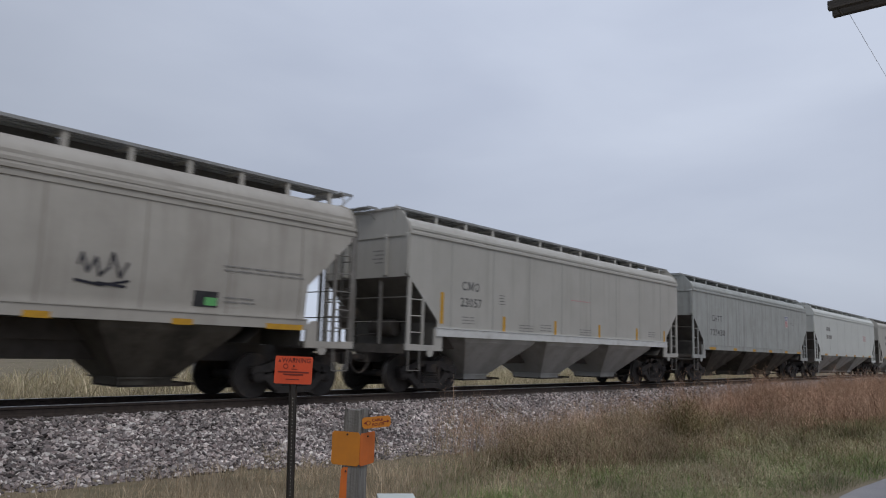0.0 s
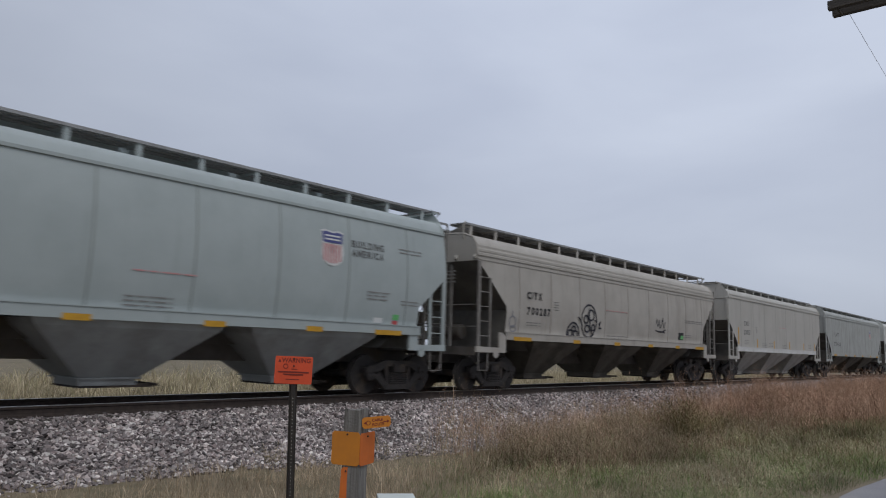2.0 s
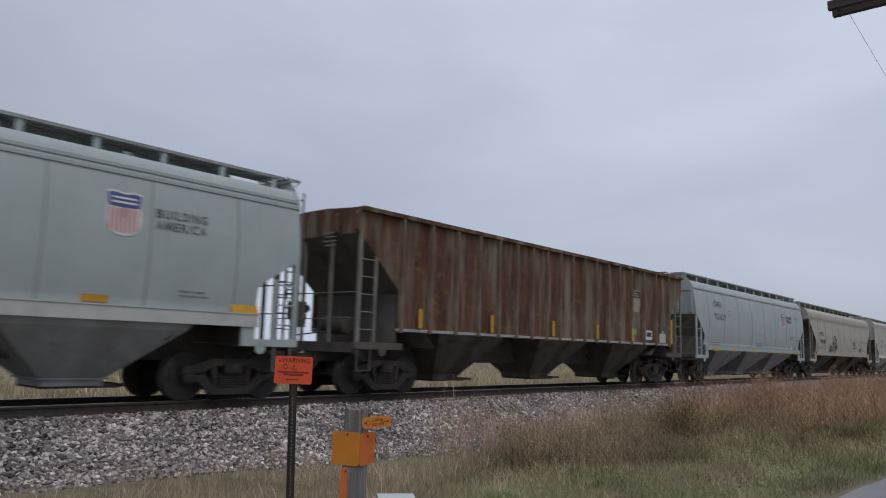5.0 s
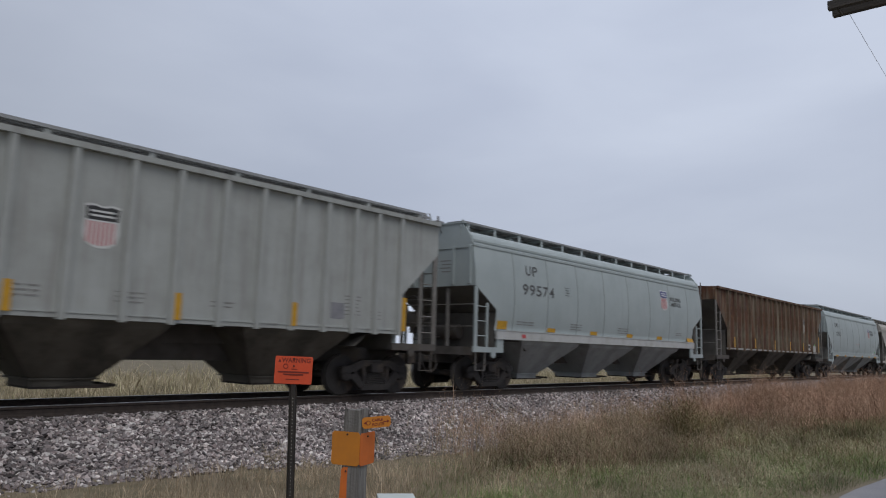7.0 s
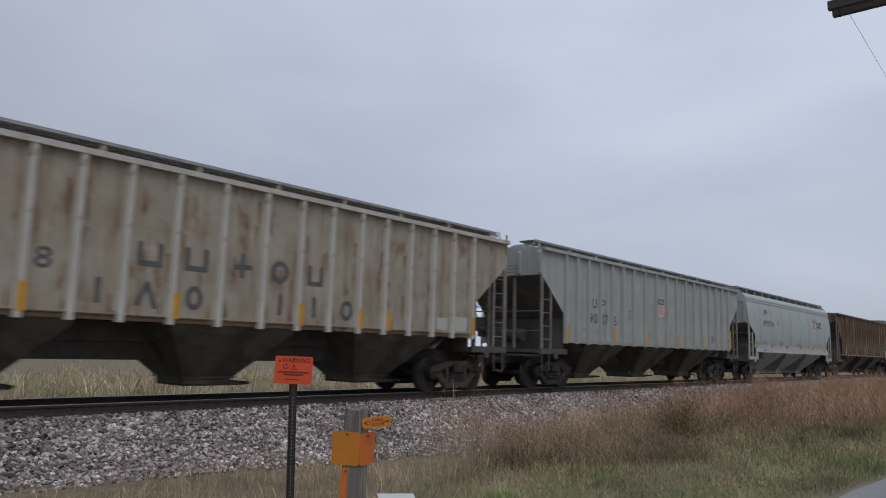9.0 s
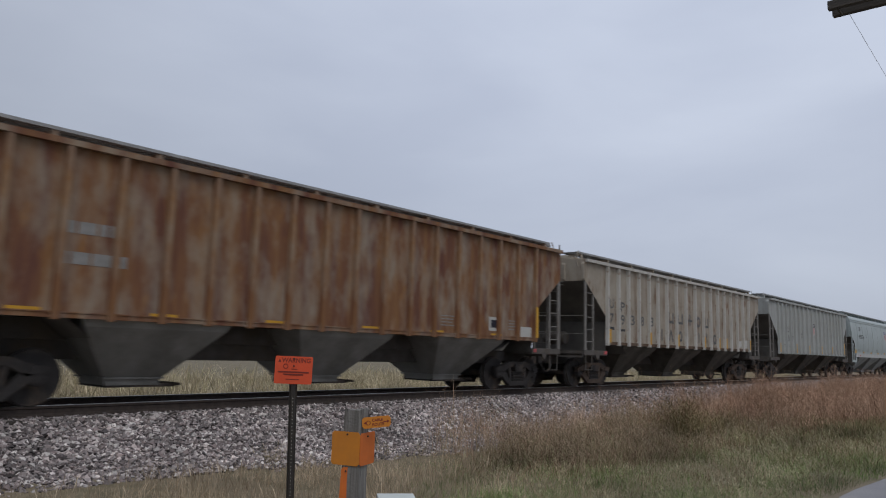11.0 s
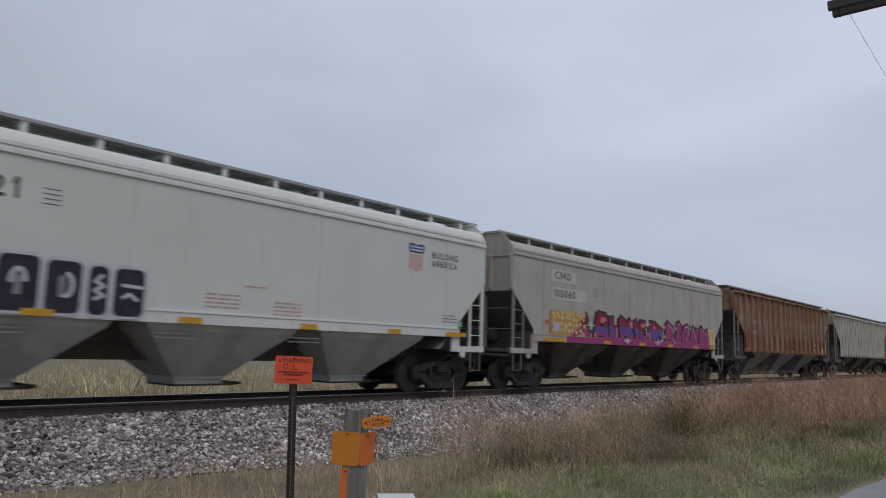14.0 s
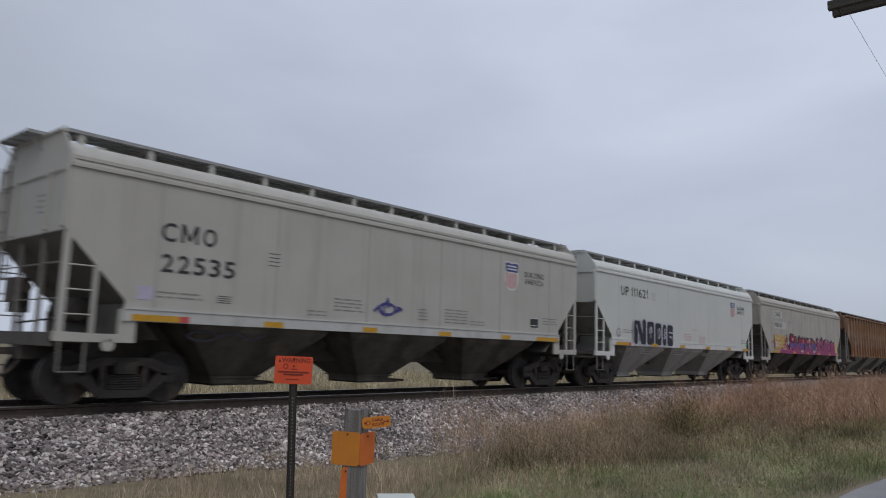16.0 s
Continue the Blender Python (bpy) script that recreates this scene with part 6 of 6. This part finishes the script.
def build_road():
    """Side road whose kerbless edge bends away towards the camera."""
    edge = [(400, -14.0), (120, -4.2), (60, -0.9), (36, 0.8), (24, 1.55), (18, 1.93), (15, 2.12), (13.4, 2.22), (12.3, 2.3), (11.3, 2.38), (10.5, 2.4), (9.8, 2.2), (9.35, 1.75), (9.1, 1.0), (9.0, -2), (9.0, -60)]
    inner = [(400, -20.7), (120, -10.9), (60, -7.6), (36, -5.9), (24, -5.1), (18, -4.8), (17, -4.7), (16.6, -4.7), (16.4, -4.7), (16.2, -4.75), (16.0, -4.8), (15.9, -4.9), (15.85, -5.0), (15.8, -5.3), (15.8, -6), (15.8, -60)]
    zt = -0.58
    verts = [(x, y, zt) for x, y in edge] + [(x, y, zt) for x, y in inner] + [(x, y + 0.25 if x > 11 else y + 0.1, -0.85) for x, y in edge]
    verts = [(vx - (0.2 if i >= 2 * len(edge) and vx < 11.5 else 0), vy, vz) for i, (vx, vy, vz) in enumerate(verts)]
    n = len(edge)
    faces = [(i, i + 1, n + i + 1, n + i) for i in range(n - 1)] + [(i, 2 * n + i, 2 * n + i + 1, i + 1) for i in range(n - 1)]
    ob = new("road", raw("road", verts, faces, ROAD))
    tagged(ob, "worn grey paved road with a curving edge", "road", kind="structure")


build_road()


# ---------------------------------------------------------------- grass
def blades(name, xy, height, width, lean, colours, label, seed, curl=0.35, heads=0.0):
    """Joined blades of grass: each a bent, tapering strip in one of the colours, some with a seed head."""
    rng = np.random.default_rng(seed)
    n = len(xy)
    h = rng.uniform(height[0], height[1], n) * rng.uniform(0.6, 1.0, n)
    h *= np.array([max(0.22, 0.95 + 0.95 * noise.noise((x * 0.6 + seed, y * 0.8, 2.0)) + 0.55 * noise.noise((x * 1.9, y * 1.9, seed))) for x, y in xy])
    a = rng.uniform(0, math.tau, n)
    ln = np.abs(rng.normal(0, lean, n)) * h
    w = rng.uniform(width[0], width[1], n)
    z0 = np.array([ground_z(x, y) for x, y in xy]) - 0.02
    dx, dy = np.cos(a), np.sin(a)
    f = rng.uniform(0, math.tau, n)
    sx, sy = np.cos(f) * w / 2, np.sin(f) * w / 2
    head = np.where(rng.random(n) < heads, 2.6, 0.8)
    def row(u, k):
        cx = xy[:, 0] + dx * ln * (u ** (1 + curl * 2))
        cy = xy[:, 1] + dy * ln * (u ** (1 + curl * 2))
        cz = z0 + h * u * (1 - 0.12 * curl * u)
        return np.stack([cx - sx * k, cy - sy * k, cz], -1), np.stack([cx + sx * k, cy + sy * k, cz], -1)
    (a0, b0), (a1, b1), (a2, b2) = row(0, 1.0), row(0.72, head), row(1.0, 0.1)
    v = np.stack([a0, b0, a1, b1, a2, b2], 1).reshape(-1, 3)
    base_ = 6 * np.arange(n)[:, None]
    q = np.concatenate([base_ + np.array([[0, 1, 3, 2]]), base_ + np.array([[2, 3, 5, 4]])], 1).reshape(-1)
    me = bpy.data.meshes.new(name)
    me.vertices.add(6 * n)
    me.vertices.foreach_set("co", v.ravel())
    me.loops.add(8 * n)
    me.loops.foreach_set("vertex_index", q.astype(np.int32))
    me.polygons.add(2 * n)
    me.polygons.foreach_set("loop_start", np.arange(0, 8 * n, 4, dtype=np.int32))
    me.polygons.foreach_set("loop_total", np.full(2 * n, 4, dtype=np.int32))
    me.update(calc_edges=True)
    me.materials.append(island_material(name + "_colours", colours, patch=0.45, drift=(0.58, 1.22)))
    tagged(new(name, me), label, "grass", kind="stuff")


def plumes(name, xy, height, colours, label, seed, twigs=11, reach=0.2, width=0.004, lean=0.25):
    """Joined feathery plants: a leaning stem each, with many short rising twigs along its upper part."""
    rng = np.random.default_rng(seed)
    n = len(xy)
    h = rng.uniform(height[0], height[1], n)
    h *= np.array([max(0.3, 0.9 + 1.0 * noise.noise((x * 0.5 + seed, y * 0.7, 3.0)) + 0.7 * noise.noise((x * 1.7, y * 1.7, seed))) for x, y in xy])
    z0 = np.array([ground_z(x, y) for x, y in xy]) - 0.02
    a = rng.uniform(0, math.tau, n)
    ln = np.abs(rng.normal(0, lean, n)) * h
    def spine(u, sel=slice(None)):
        return np.stack([xy[sel, 0] + np.cos(a[sel]) * ln[sel] * u ** 1.6, xy[sel, 1] + np.sin(a[sel]) * ln[sel] * u ** 1.6, z0[sel] + h[sel] * u], -1)
    def tri(p, q, w):
        f = rng.uniform(0, math.tau, len(p))
        s_ = np.stack([np.cos(f), np.sin(f), 0 * f], -1) * w[:, None] / 2
        return np.stack([p - s_, p + s_, q], 1)
    tris = [tri(spine(np.zeros(n)), spine(np.full(n, 0.6)), np.full(n, width * 1.4)), tri(spine(np.full(n, 0.45)), spine(np.ones(n)), np.full(n, width))]
    for i in range(twigs):
        u = rng.uniform(0.3, 0.98, n)
        p = spine(u)
        f = rng.uniform(0, math.tau, n)
        r = reach * h * rng.uniform(0.35, 1.0, n) * (1.25 - u)
        q = p + np.stack([np.cos(f) * r, np.sin(f) * r, r * rng.uniform(0.2, 1.1, n)], -1)
        tris.append(tri(p, q, np.full(n, width * 1.5) * rng.uniform(0.6, 1.5, n)))
    v = np.concatenate(tris).reshape(-1, 3)
    m = len(v) // 3
    me = bpy.data.meshes.new(name)
    me.vertices.add(3 * m)
    me.vertices.foreach_set("co", v.ravel())
    me.loops.add(3 * m)
    me.loops.foreach_set("vertex_index", np.arange(3 * m, dtype=np.int32))
    me.polygons.add(m)
    me.polygons.foreach_set("loop_start", np.arange(0, 3 * m, 3, dtype=np.int32))
    me.polygons.foreach_set("loop_total", np.full(m, 3, dtype=np.int32))
    me.update(calc_edges=True)
    me.materials.append(island_material(name + "_colours", colours, patch=0.5, drift=(0.72, 1.45)))
    tagged(new(name, me), label, "grass", kind="stuff")


def scatter(n, x0, x1, y0, y1, seed, clump=0.0, clumps=200, density=None):
    rng = np.random.default_rng(seed)
    p = np.stack([rng.uniform(x0, x1, n), rng.uniform(y0, y1, n)], -1)
    if clump:
        c = np.stack([rng.uniform(x0, x1, clumps), rng.uniform(y0, y1, clumps)], -1)
        p = c[rng.integers(0, clumps, n)] + rng.normal(0, clump, (n, 2))
    if density:
        p = p[rng.random(len(p)) < np.array([density(x, y) for x, y in p])]
    return p


def ramp(v, a, b):
    return min(1.0, max(0.0, (v - a) / (b - a)))


TAN = [(0.54, 0.42, 0.29), (0.32, 0.245, 0.165), (0.68, 0.55, 0.40), (0.24, 0.185, 0.125), (0.50, 0.395, 0.28), (0.42, 0.335, 0.225)]
RUST = [(0.195, 0.130, 0.084), (0.36, 0.215, 0.145), (0.25, 0.162, 0.106), (0.46, 0.285, 0.20), (0.34, 0.225, 0.148), (0.55, 0.385, 0.275), (0.44, 0.305, 0.21), (0.64, 0.495, 0.36)]
FRESH = [(0.12, 0.22, 0.055), (0.06, 0.10, 0.03), (0.21, 0.31, 0.09), (0.11, 0.20, 0.05), (0.29, 0.32, 0.155), (0.10, 0.15, 0.05), (0.38, 0.35, 0.215)]
FAR_TAN = [(0.62, 0.53, 0.36), (0.50, 0.42, 0.28), (0.70, 0.60, 0.43), (0.36, 0.31, 0.20), (0.46, 0.43, 0.26), (0.58, 0.47, 0.32)]
OLIVE = [(0.26, 0.26, 0.12), (0.10, 0.105, 0.045), (0.37, 0.32, 0.185), (0.17, 0.19, 0.08), (0.30, 0.20, 0.13), (0.50, 0.42, 0.28)]


def grow():
    def verge(x, y):
        return 1.0 if y > float(np.interp(x, [8.8, 9.0, 9.3, 9.8, 10.5, 11.3, 12.3, 13.4, 15, 18, 24], [-9, 1.3, 2.1, 2.55, 2.72, 2.7, 2.62, 2.54, 2.42, 2.2, 1.8])) else 0.0
    def depth(x, y):
        return 0.753 * x + 0.657 * y
    def across(x, y):
        return 0.657 * x - 0.753 * y
    # dry tan strip along the foot of the ballast, thinning out along the track
    blades("dry_grass", scatter(62000, 1.5, 17, 4.0, 10.9, 1, density=lambda x, y: (1 - 0.8 * ramp(x, 8, 13)) * (0.3 + 0.7 * ramp(y, 4.5, 7.0)) * (1 - 0.985 * ramp(y + 0.9 * ramp(x, 7, 10), 8.9, 10.7) ** 0.7) * (1 - 0.75 * ramp(across(x, y), 0.3, 2.0))),
           (0.12, 0.38), (0.002, 0.005), 0.6, TAN, "dry tan grass along the foot of the ballast", 2, heads=0.08)
    # green verge, giving way to olive and tan further off
    blades("short_green_grass", scatter(140000, 5, 24, 0.5, 9.0, 3, density=lambda x, y: ramp(across(x, y), -0.9, 1.6) * (1 - 0.93 * ramp(depth(x, y), 11.0, 16.5)) * verge(x, y)),
           (0.06, 0.22), (0.002, 0.006), 1.0, FRESH + [FRESH[2], OLIVE[2]], "short green verge grass", 4, curl=0.6)
    blades("mixed_grass", scatter(110000, 8, 34, 3.0, 10.4, 5, 0.27, 420, density=lambda x, y: ramp(x + y * 0.2, 10.5, 15.0) * ramp(depth(x, y), 11.0, 16.0) * (1 - 0.6 * ramp(depth(x, y), 20, 26)) * (1 - 0.985 * ramp(y - 0.8 * ramp(x, 12, 16), 7.3, 8.7) * (1 - ramp(x, 15, 21)))),
           (0.12, 0.42), (0.002, 0.006), 0.9, [(0.31, 0.20, 0.14), (0.20, 0.135, 0.085), (0.13, 0.14, 0.06)] + OLIVE[4::-1], "olive, tan and reddish knee-high grass", 6, heads=0.14, curl=0.6)
    blades("tall_red_grass", scatter(90000, 16, 64, 4.6, 10.6, 7, 0.3, 420, density=lambda x, y: (0.02 + 0.98 * ramp(x + 0.25 * y, 21.5, 28)) * (0.25 + 0.75 * ramp(y, 4.8, 7.5)) * (1 - 0.85 * ramp(y, 9.4, 10.4) * (1 - ramp(x, 26, 36)))),
           (0.25, 0.95), (0.002, 0.007), 0.8, RUST[:7], "tall reddish-brown prairie grass", 8, heads=0.3, curl=0.6)
    plumes("feathery_red_grass", scatter(30000, 16, 60, 4.8, 10.7, 27, 0.45, 500, density=lambda x, y: (0.03 + 0.97 * ramp(x + 0.25 * y, 20.5, 27)) * (0.2 + 0.8 * ramp(y, 4.8, 7.2))),
           (0.45, 1.2), RUST[:6] + [(0.32, 0.18, 0.12), (0.24, 0.135, 0.09)], "feathery reddish-brown seed plumes", 28, reach=0.28, width=0.006)
    plumes("brown_weeds", scatter(9500, 8.8, 21, 5.6, 9.7, 29, 0.26, 170, density=lambda x, y: ramp(across(x, y), -0.3, 1.6) * ramp(depth(x, y), 10.6, 13.5) * (1 - 0.9 * ramp(y - 0.12 * (x - 10), 8.0, 9.0))),
           (0.22, 0.72), [(0.17, 0.105, 0.072), (0.28, 0.17, 0.12), (0.33, 0.235, 0.165), (0.17, 0.16, 0.08), (0.44, 0.34, 0.25), (0.23, 0.135, 0.095), (0.12, 0.125, 0.055)], "dry brown branching weeds beside the stones", 30, reach=0.3)
    plumes("green_weeds", scatter(9000, 6.5, 20, 2.8, 8.0, 31, 0.3, 240, density=lambda x, y: ramp(across(x, y), 0.2, 1.8) * verge(x, y)),
           (0.12, 0.40), FRESH[2:5] + [(0.46, 0.40, 0.27), (0.42, 0.37, 0.25), (0.30, 0.22, 0.15), (0.20, 0.14, 0.09), (0.13, 0.13, 0.06)], "low branching weeds among the verge grass", 32, reach=0.4)
    plumes("red_tufts", scatter(1500, 12.0, 22, 7.6, 10.6, 13, 0.2, 40), (0.35, 0.95), RUST + OLIVE[2:], "reddish tufts at the foot of the ballast", 14, reach=0.22)
    plumes("tall_weeds", scatter(620, 11.4, 16.0, 7.9, 10.0, 37, 0.2, 26), (0.6, 1.25), [(0.26, 0.16, 0.11), (0.38, 0.24, 0.17), (0.46, 0.34, 0.24), (0.20, 0.13, 0.085), (0.24, 0.20, 0.11)], "tall thin reddish weeds at the edge of the verge", 38, reach=0.16, width=0.005)
    plumes("ballast_weeds", scatter(420, 7.6, 15.5, 9.5, 10.9, 33, 0.1, 22), (0.1, 0.32), [(0.30, 0.24, 0.16), (0.20, 0.17, 0.10), (0.42, 0.33, 0.23), (0.17, 0.16, 0.08)], "small dry tufts among the lowest stones", 34, reach=0.5)
    # low dark scrub where the verge meets the stones
    blades("brown_scrub", scatter(30000, 9.0, 17, 6.0, 9.6, 17, 0.3, 120, density=lambda x, y: ramp(across(x, y), 0.2, 2.6) ** 1.3 * ramp(depth(x, y), 11.0, 14.5) * (1 - 0.9 * ramp(y - 0.25 * (x - 10), 7.6, 8.9))),
           (0.16, 0.48), (0.002, 0.006), 0.85, [(0.18, 0.11, 0.075), (0.29, 0.175, 0.12), (0.22, 0.155, 0.095), (0.40, 0.28, 0.20), (0.16, 0.16, 0.075), (0.25, 0.235, 0.12), (0.14, 0.14, 0.065)], "low brown and olive scrub beside the stones", 18, heads=0.25, curl=0.6)
    blades("weed_stalks", scatter(200, 11.5, 22, 8.8, 10.9, 9, 0.4, 40), (0.5, 1.15), (0.003, 0.006), 0.35, RUST + OLIVE, "thin dry weed stalks at the foot of the ballast", 10, heads=0.4)
    plumes("dark_bush_grass", scatter(900, 16.6, 18.9, 6.5, 7.9, 15, 0.3, 14), (0.3, 0.85), [(0.30, 0.215, 0.13), (0.21, 0.18, 0.09), (0.38, 0.24, 0.155), (0.25, 0.23, 0.105), (0.20, 0.16, 0.08), (0.46, 0.33, 0.22)], "dark olive tussock among the prairie grass", 16, reach=0.3, width=0.008)
    plumes("pale_dead_tuft", scatter(90, 11.25, 11.7, 3.95, 4.25, 35, 0.08, 5), (0.12, 0.26), [(0.62, 0.58, 0.47), (0.48, 0.43, 0.33), (0.70, 0.67, 0.57)], "pale dead tuft in the verge grass", 36, reach=0.6, width=0.007)
    # the far side of the track
    blades("far_dry_grass", scatter(65000, 0, 75, 17.2, 30, 11, 0.5, 700), (0.3, 0.9), (0.006, 0.014), 0.7, FAR_TAN, "tall tan grass beyond the track", 12, heads=0.25)


grow()

build_ties()


# ---------------------------------------------------------------- what moves
def motions():
    times = [i * 1.0 for i in range(17)]
    for car, x in CARS:
        walk(car, [(t, pose(x + travel(t), YC, 0)) for t in times])
    turns = [(i / 30, math.degrees(travel(i / 30) / 0.457)) for i in range(481)]
    for wheel, dx in WHEELS:
        walk(wheel, [(t, pose(dx, 0, 0.457, 0, a, 0)) for t, a in turns])


motions()
